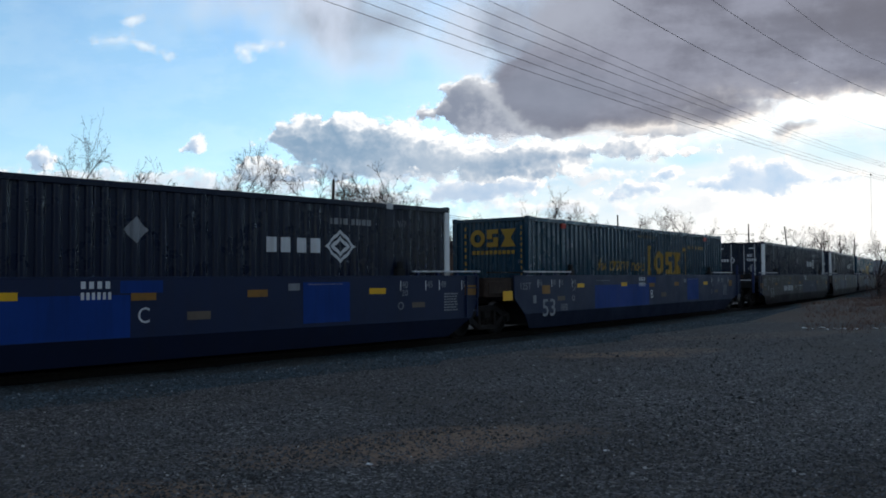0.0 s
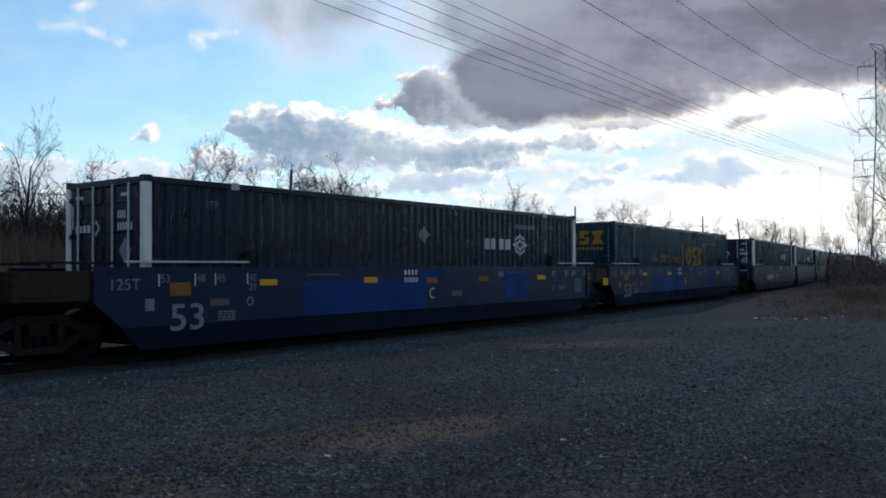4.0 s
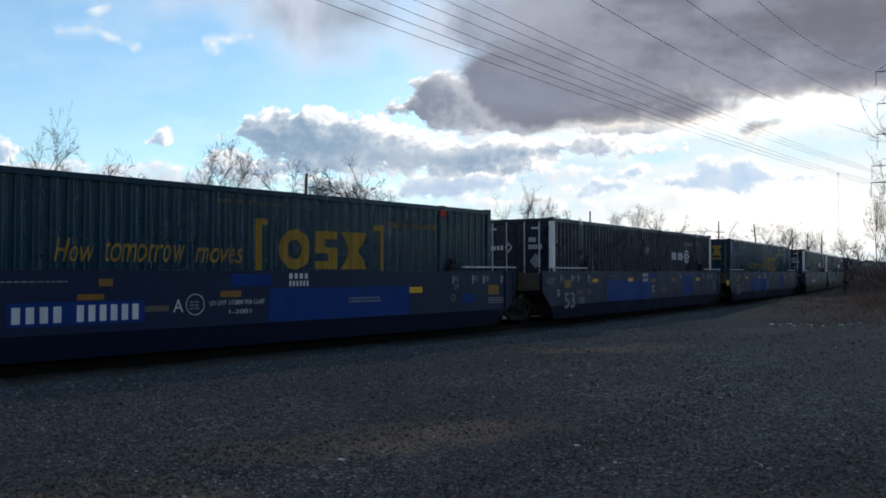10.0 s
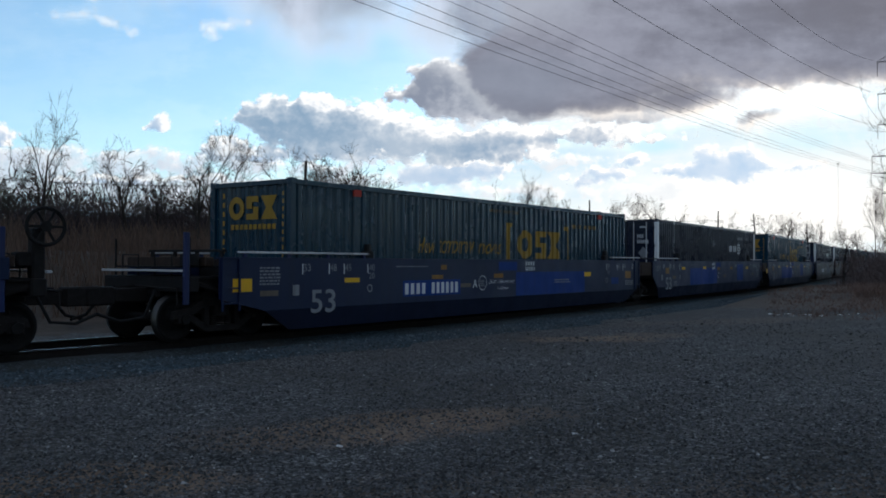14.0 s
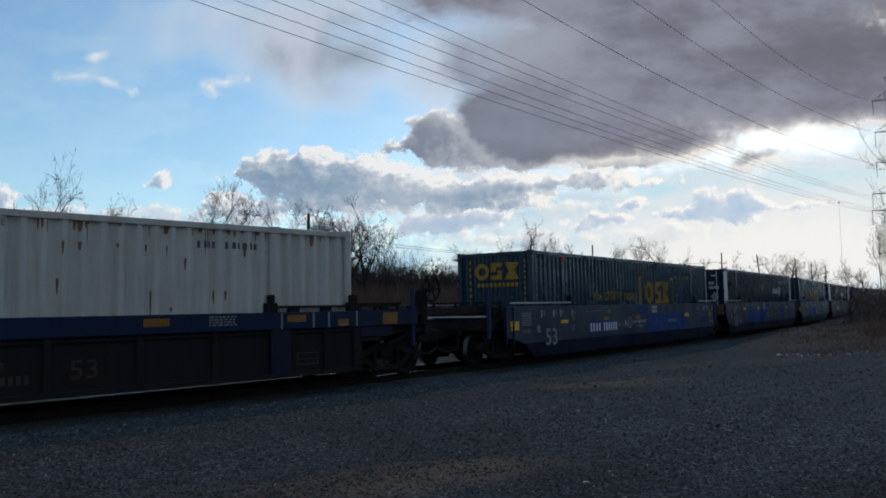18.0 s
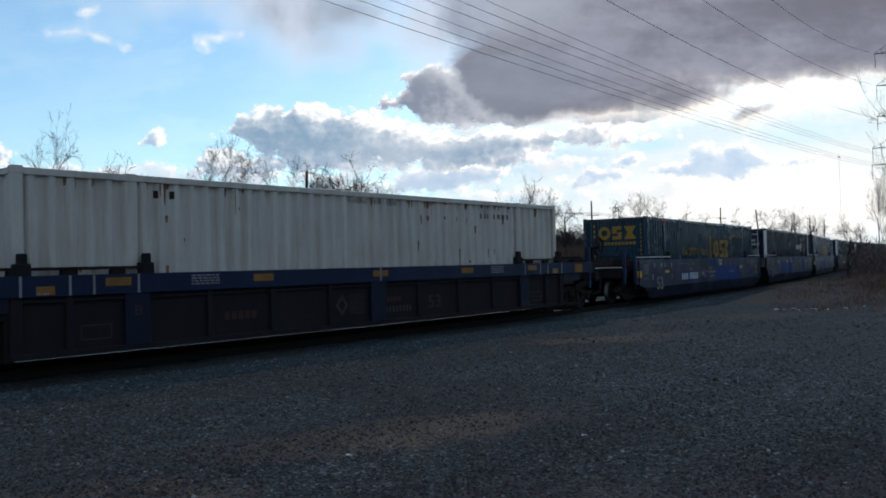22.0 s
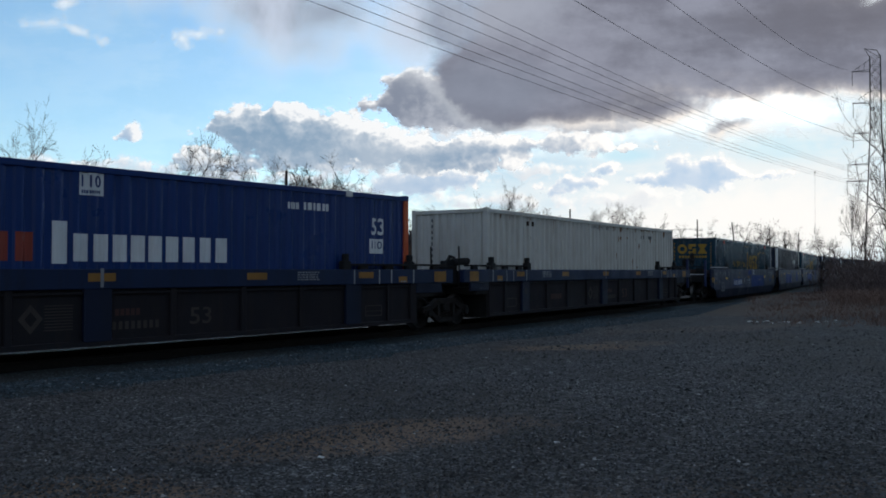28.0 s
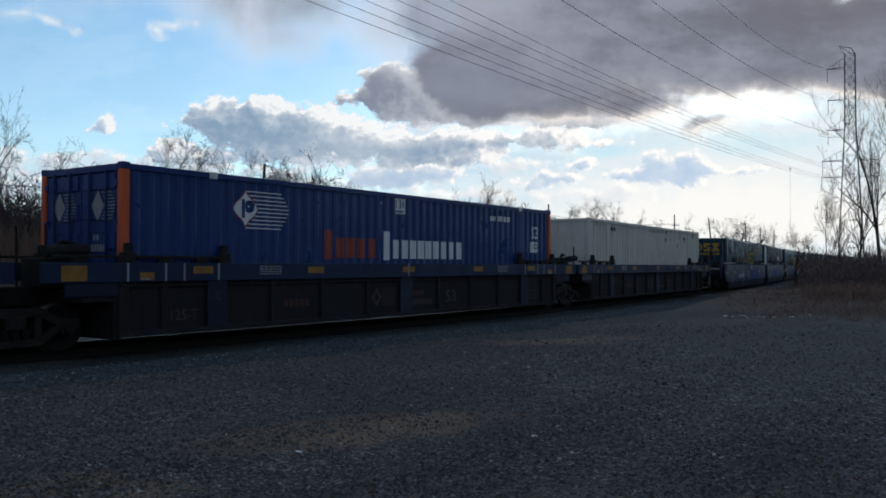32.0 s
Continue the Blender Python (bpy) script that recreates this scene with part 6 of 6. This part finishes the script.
# ---- clouds: a far backdrop that drifts slowly ----
def cloud_material(layer):
    """One layer of the clouds before the open sky, lit from the sun behind them: haze, heaps, lobe or bank."""
    m = bpy.data.materials.new("clouds_" + layer)
    m.use_nodes = True
    nt = m.node_tree
    nt.nodes.clear()

    def maker(tree):
        """Short hands for nodes of one tree: plain sums, vector sums, noises."""
        def put(n, values):
            for i, v in enumerate(values):
                if v is None:
                    continue
                if isinstance(v, (int, float, tuple)):
                    n.inputs[i].default_value = v
                else:
                    tree.links.new(v, n.inputs[i])

        def num(op, *values, clamp=False):
            n = tree.nodes.new("ShaderNodeMath")
            n.operation, n.use_clamp = op, clamp
            put(n, values)
            return n.outputs[0]

        def vec(op, *values, scale=None):
            n = tree.nodes.new("ShaderNodeVectorMath")
            n.operation = op
            put(n, values)
            if scale is not None:
                n.inputs["Scale"].default_value = scale
            return n.outputs["Value"] if op in ("LENGTH", "DISTANCE") else n.outputs[0]

        def placed(at, loc, size, turn=0.0, kind="TEXTURE"):
            n = tree.nodes.new("ShaderNodeMapping")
            n.vector_type = kind
            n.inputs["Location"].default_value = (*loc, 0)
            n.inputs["Rotation"].default_value = (0, 0, radians(turn))
            n.inputs["Scale"].default_value = (*size, 1)
            tree.links.new(at, n.inputs[0])
            return n.outputs[0]

        def noise(at, scale, detail, rough, seed=0.0, size=(1, 1), turn=0.0, colour=False):
            at = placed(at, (seed, seed * 0.6), size, turn, "POINT")
            n = tree.nodes.new("ShaderNodeTexNoise")
            n.noise_dimensions = "2D"
            n.inputs["Scale"].default_value, n.inputs["Detail"].default_value, n.inputs["Roughness"].default_value = scale, detail, rough
            tree.links.new(at, n.inputs["Vector"])
            return n.outputs["Color"] if colour else num("SUBTRACT", n.outputs["Fac"], 0.5)

        def billow(at, scale, detail, seed):
            at = placed(at, (seed, seed * 0.6), (1, 1.25), 0, "POINT")
            n = tree.nodes.new("ShaderNodeTexVoronoi")
            n.voronoi_dimensions = "2D"
            n.inputs["Scale"].default_value, n.inputs["Detail"].default_value = scale, detail
            n.inputs["Roughness"].default_value, n.inputs["Lacunarity"].default_value = 0.55, 2.3
            tree.links.new(at, n.inputs["Vector"])
            return num("SUBTRACT", 0.80, n.outputs["Distance"])

        def soft(v, lo, hi, a=0.0, b=1.0):
            n = tree.nodes.new("ShaderNodeMapRange")
            n.interpolation_type = "SMOOTHSTEP"
            put(n, (v, lo, hi, a, b))
            return n.outputs[0]
        return num, vec, placed, noise, billow, soft

    def density(items, warp, ragged, puffs, seed, blend=0.14):
        """A group: the depth inside the cloud's outline at a place of the sky."""
        g = bpy.data.node_groups.new("density", "ShaderNodeTree")
        g.interface.new_socket("Place", in_out="INPUT", socket_type="NodeSocketVector")
        g.interface.new_socket("Depth", in_out="OUTPUT", socket_type="NodeSocketFloat")
        at, go = g.nodes.new("NodeGroupInput").outputs[0], g.nodes.new("NodeGroupOutput")
        num, vec, placed, noise, billow, soft = maker(g)
        moved = vec("ADD", at, vec("MULTIPLY_ADD", noise(at, 1.3, 4, 0.55, seed, colour=True), (warp, warp * 0.7, 0), (-warp / 2, -warp * 0.35, 0)))
        out = None
        for cx, cy, rx, ry, *turn in items:
            q = vec("LENGTH", placed(moved, (cx, cy), (rx, ry), sum(turn)))
            q = num("MULTIPLY", num("SUBTRACT", 1.0, q), min(rx, ry))
            out = q if out is None else num("SMOOTH_MAX", out, q, blend)
        if puffs:
            out = num("MULTIPLY_ADD", billow(moved, 2.7, 2.0, seed), puffs, out)
        out = num("MULTIPLY_ADD", noise(at, 2.3, 9, 0.62, seed + 3), ragged, out)
        g.links.new(out, go.inputs[0])
        return g

    num, vec, placed, noise, billow, soft = maker(nt)
    sep = nt.nodes.new("ShaderNodeSeparateXYZ")
    link(nt, nt.nodes.new("ShaderNodeTexCoord").outputs["Object"], sep.inputs[0])
    ahead = num("MAXIMUM", sep.outputs[1], 1.0)
    flat = nt.nodes.new("ShaderNodeCombineXYZ")
    link(nt, num("MULTIPLY", num("DIVIDE", sep.outputs[0], ahead), 15.0), flat.inputs[0])
    link(nt, num("MULTIPLY", num("DIVIDE", sep.outputs[2], ahead), 15.0), flat.inputs[1])
    p0 = flat.outputs[0]

    def depth(g, shift=None):
        at = vec("ADD", p0, shift) if shift else p0
        n = nt.nodes.new("ShaderNodeGroup")
        n.node_tree = g
        link(nt, at, n.inputs[0])
        return n.outputs[0]

    def fade(d, reach):
        return num("EXPONENT", num("MULTIPLY", num("MAXIMUM", d, 0.0), -1.0 / reach))

    def rgb(c):
        n = nt.nodes.new("ShaderNodeRGB")
        n.outputs[0].default_value = (*c, 1)
        return n.outputs[0]

    def oval(cx, cy, rx, ry, rag=0.7):
        q = vec("LENGTH", placed(p0, (cx, cy), (rx, ry)))
        return soft(num("MULTIPLY_ADD", mid, rag, q), 1.0, 0.1)

    wide, mid = noise(p0, 0.55, 6, 0.6, 3.1, (0.8, 1)), noise(p0, 1.6, 7, 0.62, 7.7, (0.9, 1))
    fine = noise(p0, 3.4, 8, 0.62, 1.7)
    glow = soft(vec("DISTANCE", p0, (5.9, 2.8, 0)), 9.0, 0.5)
    white_c = mixed(nt, glow, rgb((0.93, 0.95, 0.97)), rgb((1.08, 1.05, 1.01)))

    def haze_layer():
        """Thin high haze, brightest low down and round the sun, and white puffs in rows near the horizon."""
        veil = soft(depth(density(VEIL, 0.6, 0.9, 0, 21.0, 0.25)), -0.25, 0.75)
        streak = num("MULTIPLY_ADD", mid, 0.4, noise(p0, 1.7, 7, 0.6, 5.2, (0.33, 1)))
        col = mixed(nt, glow, rgb((0.58, 0.79, 0.92)), rgb((0.86, 0.92, 0.94)))
        col = mixed(nt, soft(streak, -0.16, 0.14), mixed(nt, glow, rgb((0.38, 0.65, 0.86)), rgb((0.74, 0.87, 0.94))), col)
        col = mixed(nt, oval(6.2, 0.9, 6.5, 1.35), col, rgb((1.02, 1.0, 0.965)))
        col = mixed(nt, num("MULTIPLY", oval(6.4, 2.2, 1.7, 0.42), 0.5), col, rgb((0.62, 0.88, 0.97)))
        col = mixed(nt, num("MULTIPLY", oval(3.6, 2.05, 0.8, 0.2), 0.7), col, rgb((0.55, 0.84, 0.97)))
        haze = num("MAXIMUM", veil, soft(wide, -0.45, 0.45, 0.04, 0.40))
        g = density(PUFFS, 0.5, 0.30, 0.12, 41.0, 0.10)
        d = depth(g)
        puff = num("MULTIPLY", soft(d, -0.02, 0.12), soft(fine, -0.3, 0.1, 0.55, 1.0))
        puff_c = mixed(nt, num("ADD", fade(depth(g, (0.12, 0.08, 0)), 0.07), num("MULTIPLY", mid, 1.2), clamp=True), mixed(nt, glow, rgb((0.60, 0.68, 0.78)), rgb((0.86, 0.88, 0.90))), white_c)
        return num("MAXIMUM", haze, puff), mixed(nt, puff, col, puff_c)

    def heaped(items, seed, puffs, shade, reach):
        """Heaped clouds: crisp lit rims, a lit flank towards the sun, blue-grey shade."""
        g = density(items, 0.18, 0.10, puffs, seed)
        d = depth(g)
        edge = num("MULTIPLY_ADD", mid, 0.22, 0.08)
        cover = soft(d, 0.0, num("MAXIMUM", edge, 0.035))
        rim = fade(num("MULTIPLY_ADD", mid, -0.08, depth(g, (0.035, 0.085, 0))), 0.045)
        flank = fade(depth(g, (0.53 * reach, 0.11 * reach, 0)), 0.11 * reach)
        lump = num("MULTIPLY", num("SUBTRACT", d, depth(g, (0.09, 0.07, 0))), 2.6)
        lit = num("ADD", num("MAXIMUM", rim, num("MULTIPLY", flank, 0.9)), num("MULTIPLY", lump, num("MULTIPLY_ADD", flank, 0.8, 0.25)), clamp=True)
        shade_c = mixed(nt, soft(num("ADD", mid, wide), -0.25, 0.25), shade, mixed(nt, 0.22, shade, white_c))
        return cover, mixed(nt, lit, shade_c, white_c)

    def bank_layer():
        """Torn grey fall-streaks, bright flecks, and the dark bank, thin and bright along its edge towards the sun."""
        fall = noise(p0, 0.9, 5, 0.5, 9.0, (1.1, 0.7), 30)
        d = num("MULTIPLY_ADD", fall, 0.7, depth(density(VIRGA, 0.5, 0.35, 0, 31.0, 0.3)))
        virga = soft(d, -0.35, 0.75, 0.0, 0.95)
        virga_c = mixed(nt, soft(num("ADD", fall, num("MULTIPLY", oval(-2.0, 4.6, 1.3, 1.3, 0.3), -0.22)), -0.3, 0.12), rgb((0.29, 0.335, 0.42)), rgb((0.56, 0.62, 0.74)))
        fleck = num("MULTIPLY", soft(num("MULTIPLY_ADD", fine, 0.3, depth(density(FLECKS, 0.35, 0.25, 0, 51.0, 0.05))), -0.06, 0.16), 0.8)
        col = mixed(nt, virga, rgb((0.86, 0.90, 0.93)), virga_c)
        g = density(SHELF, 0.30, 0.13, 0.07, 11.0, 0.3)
        d = depth(g)
        bank = soft(d, -0.12, num("MULTIPLY_ADD", mid, 0.4, num("MULTIPLY_ADD", oval(0.9, 4.7, 2.2, 1.2), 0.6, 0.22)))
        thin = num("MAXIMUM", fade(num("ADD", d, num("MULTIPLY", fine, 0.1)), 0.065), num("MULTIPLY", fade(depth(g, (0.08, -0.16, 0)), 0.07), soft(glow, 0.35, 0.8)))
        drift = num("ADD", num("ADD", num("MULTIPLY", wide, 0.9), num("MULTIPLY", noise(p0, 1.1, 7, 0.6, 17.0, (0.45, 1.3), -14), 1.1)), num("MULTIPLY", fine, 0.25))
        dark_c = mixed(nt, soft(drift, -0.30, 0.28), rgb((0.192, 0.200, 0.252)), rgb((0.30, 0.315, 0.39)))
        near_lobe = oval(1.2, 3.2, 2.2, 1.0)
        thin = num("MULTIPLY", thin, num("SUBTRACT", 1.0, soft(near_lobe, 0.0, 0.5)))
        dark_c = mixed(nt, num("MULTIPLY", near_lobe, 0.7), dark_c, rgb((0.245, 0.275, 0.35)))
        dark_c = mixed(nt, num("MULTIPLY", oval(8.0, 4.6, 3.4, 0.9), 0.6), dark_c, rgb((0.150, 0.148, 0.178)))
        dark_c = mixed(nt, num("MULTIPLY", oval(1.3, 4.7, 1.9, 1.0), 0.75), dark_c, rgb((0.40, 0.43, 0.51)))
        edge_c = mixed(nt, glow, rgb((0.52, 0.55, 0.62)), rgb((1.02, 0.95, 0.88)))
        bank_c = mixed(nt, num("MULTIPLY", thin, 0.92), dark_c, edge_c)
        return num("MAXIMUM", num("MAXIMUM", virga, fleck), bank), mixed(nt, bank, col, bank_c)

    if layer == "haze":
        cover, col = haze_layer()
        hot = num("ADD", oval(5.9, 3.0, 2.3, 0.62), 1.0)
    elif layer == "low":
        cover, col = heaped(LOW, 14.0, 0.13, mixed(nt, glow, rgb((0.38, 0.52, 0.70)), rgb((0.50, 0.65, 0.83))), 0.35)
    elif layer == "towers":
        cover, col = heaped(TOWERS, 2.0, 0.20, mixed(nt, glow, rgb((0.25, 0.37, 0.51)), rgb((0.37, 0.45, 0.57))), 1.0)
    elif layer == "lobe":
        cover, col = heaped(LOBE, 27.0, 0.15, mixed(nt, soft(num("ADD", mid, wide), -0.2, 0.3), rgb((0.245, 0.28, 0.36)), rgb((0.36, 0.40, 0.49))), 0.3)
    else:
        cover, col = bank_layer()
    em = nt.nodes.new("ShaderNodeEmission")
    link(nt, col, em.inputs[0])
    if layer == "haze":
        link(nt, hot, em.inputs[1])
    mx = nt.nodes.new("ShaderNodeMixShader")
    link(nt, cover, mx.inputs[0])
    link(nt, nt.nodes.new("ShaderNodeBsdfTransparent").outputs[0], mx.inputs[1])
    link(nt, em.outputs[0], mx.inputs[2])
    link(nt, mx.outputs[0], nt.nodes.new("ShaderNodeOutputMaterial").inputs[0])
    m.cycles.emission_sampling = "NONE"
    return m


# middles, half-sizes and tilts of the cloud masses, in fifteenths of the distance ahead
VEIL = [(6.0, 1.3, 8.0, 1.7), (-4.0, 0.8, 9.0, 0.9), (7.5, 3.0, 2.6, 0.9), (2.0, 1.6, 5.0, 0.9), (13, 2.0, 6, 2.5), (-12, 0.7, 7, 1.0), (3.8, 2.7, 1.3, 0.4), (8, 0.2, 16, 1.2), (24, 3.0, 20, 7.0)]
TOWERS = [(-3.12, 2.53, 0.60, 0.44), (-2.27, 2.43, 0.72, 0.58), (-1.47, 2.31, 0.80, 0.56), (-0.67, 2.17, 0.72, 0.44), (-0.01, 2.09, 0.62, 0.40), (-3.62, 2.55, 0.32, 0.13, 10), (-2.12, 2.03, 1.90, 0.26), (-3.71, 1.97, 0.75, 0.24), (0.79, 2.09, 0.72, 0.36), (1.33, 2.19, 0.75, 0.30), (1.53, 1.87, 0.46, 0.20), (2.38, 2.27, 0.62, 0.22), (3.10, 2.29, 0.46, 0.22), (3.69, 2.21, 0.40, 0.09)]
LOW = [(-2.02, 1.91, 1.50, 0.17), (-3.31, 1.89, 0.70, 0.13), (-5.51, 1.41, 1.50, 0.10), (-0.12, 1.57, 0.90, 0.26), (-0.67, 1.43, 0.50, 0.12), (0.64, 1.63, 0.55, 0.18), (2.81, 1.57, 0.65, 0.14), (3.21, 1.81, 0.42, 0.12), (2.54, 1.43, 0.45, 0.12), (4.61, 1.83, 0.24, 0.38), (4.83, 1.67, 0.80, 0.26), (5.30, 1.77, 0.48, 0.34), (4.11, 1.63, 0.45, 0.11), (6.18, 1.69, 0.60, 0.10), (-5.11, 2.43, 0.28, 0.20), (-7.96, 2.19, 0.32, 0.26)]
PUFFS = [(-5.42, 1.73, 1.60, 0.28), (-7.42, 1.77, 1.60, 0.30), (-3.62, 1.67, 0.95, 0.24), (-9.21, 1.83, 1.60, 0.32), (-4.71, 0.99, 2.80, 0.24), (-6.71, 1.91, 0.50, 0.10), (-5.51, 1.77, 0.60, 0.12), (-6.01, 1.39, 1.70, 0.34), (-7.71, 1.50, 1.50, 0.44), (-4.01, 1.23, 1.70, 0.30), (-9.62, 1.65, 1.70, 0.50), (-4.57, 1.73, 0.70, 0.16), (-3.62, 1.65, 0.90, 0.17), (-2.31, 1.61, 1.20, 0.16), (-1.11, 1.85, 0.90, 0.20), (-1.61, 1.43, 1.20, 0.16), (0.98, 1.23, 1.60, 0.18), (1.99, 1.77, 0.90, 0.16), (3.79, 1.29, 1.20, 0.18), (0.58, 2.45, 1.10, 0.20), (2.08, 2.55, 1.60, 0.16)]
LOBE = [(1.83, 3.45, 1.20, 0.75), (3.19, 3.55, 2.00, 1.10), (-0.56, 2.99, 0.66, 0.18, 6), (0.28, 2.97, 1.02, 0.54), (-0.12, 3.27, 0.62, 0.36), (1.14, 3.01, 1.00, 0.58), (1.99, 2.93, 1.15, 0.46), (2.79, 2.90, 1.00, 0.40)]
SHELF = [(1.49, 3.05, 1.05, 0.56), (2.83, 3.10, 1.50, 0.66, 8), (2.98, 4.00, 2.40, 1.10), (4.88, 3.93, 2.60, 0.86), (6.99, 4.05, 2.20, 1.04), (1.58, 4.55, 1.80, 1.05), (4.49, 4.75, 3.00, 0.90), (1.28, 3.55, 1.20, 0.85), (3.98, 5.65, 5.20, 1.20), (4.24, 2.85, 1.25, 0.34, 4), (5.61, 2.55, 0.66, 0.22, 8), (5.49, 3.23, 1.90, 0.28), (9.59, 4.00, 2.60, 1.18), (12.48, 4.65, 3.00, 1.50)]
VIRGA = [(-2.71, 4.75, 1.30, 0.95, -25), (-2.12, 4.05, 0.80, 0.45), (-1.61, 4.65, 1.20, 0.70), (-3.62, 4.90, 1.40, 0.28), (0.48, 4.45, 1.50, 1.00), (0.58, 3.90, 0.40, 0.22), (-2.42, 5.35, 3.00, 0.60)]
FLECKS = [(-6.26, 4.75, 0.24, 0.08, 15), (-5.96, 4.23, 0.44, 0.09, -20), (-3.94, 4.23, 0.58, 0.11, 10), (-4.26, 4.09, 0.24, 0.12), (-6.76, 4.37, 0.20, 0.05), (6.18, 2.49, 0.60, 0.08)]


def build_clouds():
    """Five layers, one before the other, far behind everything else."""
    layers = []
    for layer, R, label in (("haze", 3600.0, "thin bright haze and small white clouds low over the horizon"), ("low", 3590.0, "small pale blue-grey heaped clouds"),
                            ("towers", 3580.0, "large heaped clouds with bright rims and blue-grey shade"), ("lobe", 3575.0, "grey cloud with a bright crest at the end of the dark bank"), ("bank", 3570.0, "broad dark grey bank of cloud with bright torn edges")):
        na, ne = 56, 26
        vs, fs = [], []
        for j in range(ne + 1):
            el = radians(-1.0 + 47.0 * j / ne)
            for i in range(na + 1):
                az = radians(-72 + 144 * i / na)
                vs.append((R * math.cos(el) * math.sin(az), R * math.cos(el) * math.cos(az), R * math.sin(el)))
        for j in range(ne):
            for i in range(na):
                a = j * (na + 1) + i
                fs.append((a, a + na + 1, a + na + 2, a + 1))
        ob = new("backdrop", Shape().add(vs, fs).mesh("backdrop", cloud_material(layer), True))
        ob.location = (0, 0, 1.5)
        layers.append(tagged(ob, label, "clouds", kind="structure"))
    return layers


def build_overhead_clouds():
    """The same broken clouds, going on overhead and behind."""
    m = bpy.data.materials.new("overhead_clouds")
    m.use_nodes = True
    nt = m.node_tree
    nt.nodes.clear()
    n = noise_at(nt, 0.0011, 6, 0.55)
    cover = ramp(nt, n, [(0.36, (0,)), (0.56, (0.9,))])
    tint = ramp(nt, noise_at(nt, 0.0019, 5, 0.55), [(0.3, (0.21, 0.23, 0.26)), (0.7, (0.41, 0.43, 0.47))])
    em, tr = nt.nodes.new("ShaderNodeEmission"), nt.nodes.new("ShaderNodeBsdfTransparent")
    link(nt, tint, em.inputs[0])
    mx = nt.nodes.new("ShaderNodeMixShader")
    link(nt, cover, mx.inputs[0])
    link(nt, tr.outputs[0], mx.inputs[1])
    link(nt, em.outputs[0], mx.inputs[2])
    out = nt.nodes.new("ShaderNodeOutputMaterial")
    link(nt, mx.outputs[0], out.inputs[0])
    m.cycles.emission_sampling = "NONE"
    sh, R = Shape(), 3650.0

    def cap(a0, a1, e0, e1, na, ne):
        vs, fs = [], []
        for j in range(ne + 1):
            el = radians(e0 + (e1 - e0) * j / ne)
            for i in range(na + 1):
                az = radians(a0 + (a1 - a0) * i / na)
                vs.append((R * math.cos(el) * math.sin(az), R * math.cos(el) * math.cos(az), R * math.sin(el)))
        for j in range(ne):
            for i in range(na):
                a = j * (na + 1) + i
                fs.append((a, a + na + 1, a + na + 2, a + 1))
        sh.add(vs, fs)
    cap(72, 288, -1, 46, 48, 14)
    cap(0, 360, 46, 89, 60, 12)
    ob = new("backdrop", sh.mesh("backdrop", m, True))
    ob.location = (0, 0, 1.5)
    tagged(ob, "broken grey clouds over the sky overhead and behind", "clouds", kind="structure")


build_ground()
build_track()
build_stones()
build_train()
CLOUDS = build_clouds()
build_overhead_clouds()
build_trees()
build_pylon()
build_wires()
build_poles()
build_brush()
build_litter()


# ---- what moves ----
def motions():
    times = [float(t) for t in range(0, 33)]
    for centre, car, box, ride in UNITS:
        rows = [(t, unit_pose(centre, t)) for t in times]
        walk(car, rows)
        walk(box, [(t, Matrix.Translation((0, 0, ride)) @ m) for t, m in rows])
    fine = [k * 0.25 for k in range(129)]
    for w, x, phase in WHEELSETS:
        walk(w, [(t, pose(x, 0, WHEEL_R, 0, math.degrees((train_shift(t) + phase) / WHEEL_R), 0)) for t in fine])
    for layer in CLOUDS:
        walk(layer, [(0.0, pose(0, 0, 1.5, 0, 0, -0.25)), (9.0, pose(0, 0, 1.5, 0, 0, 0.0)), (20.0, pose(0, 0, 1.5, 0, 0, 0.36)), (32.0, pose(0, 0, 1.5, 0, 0, 0.74))])


motions()
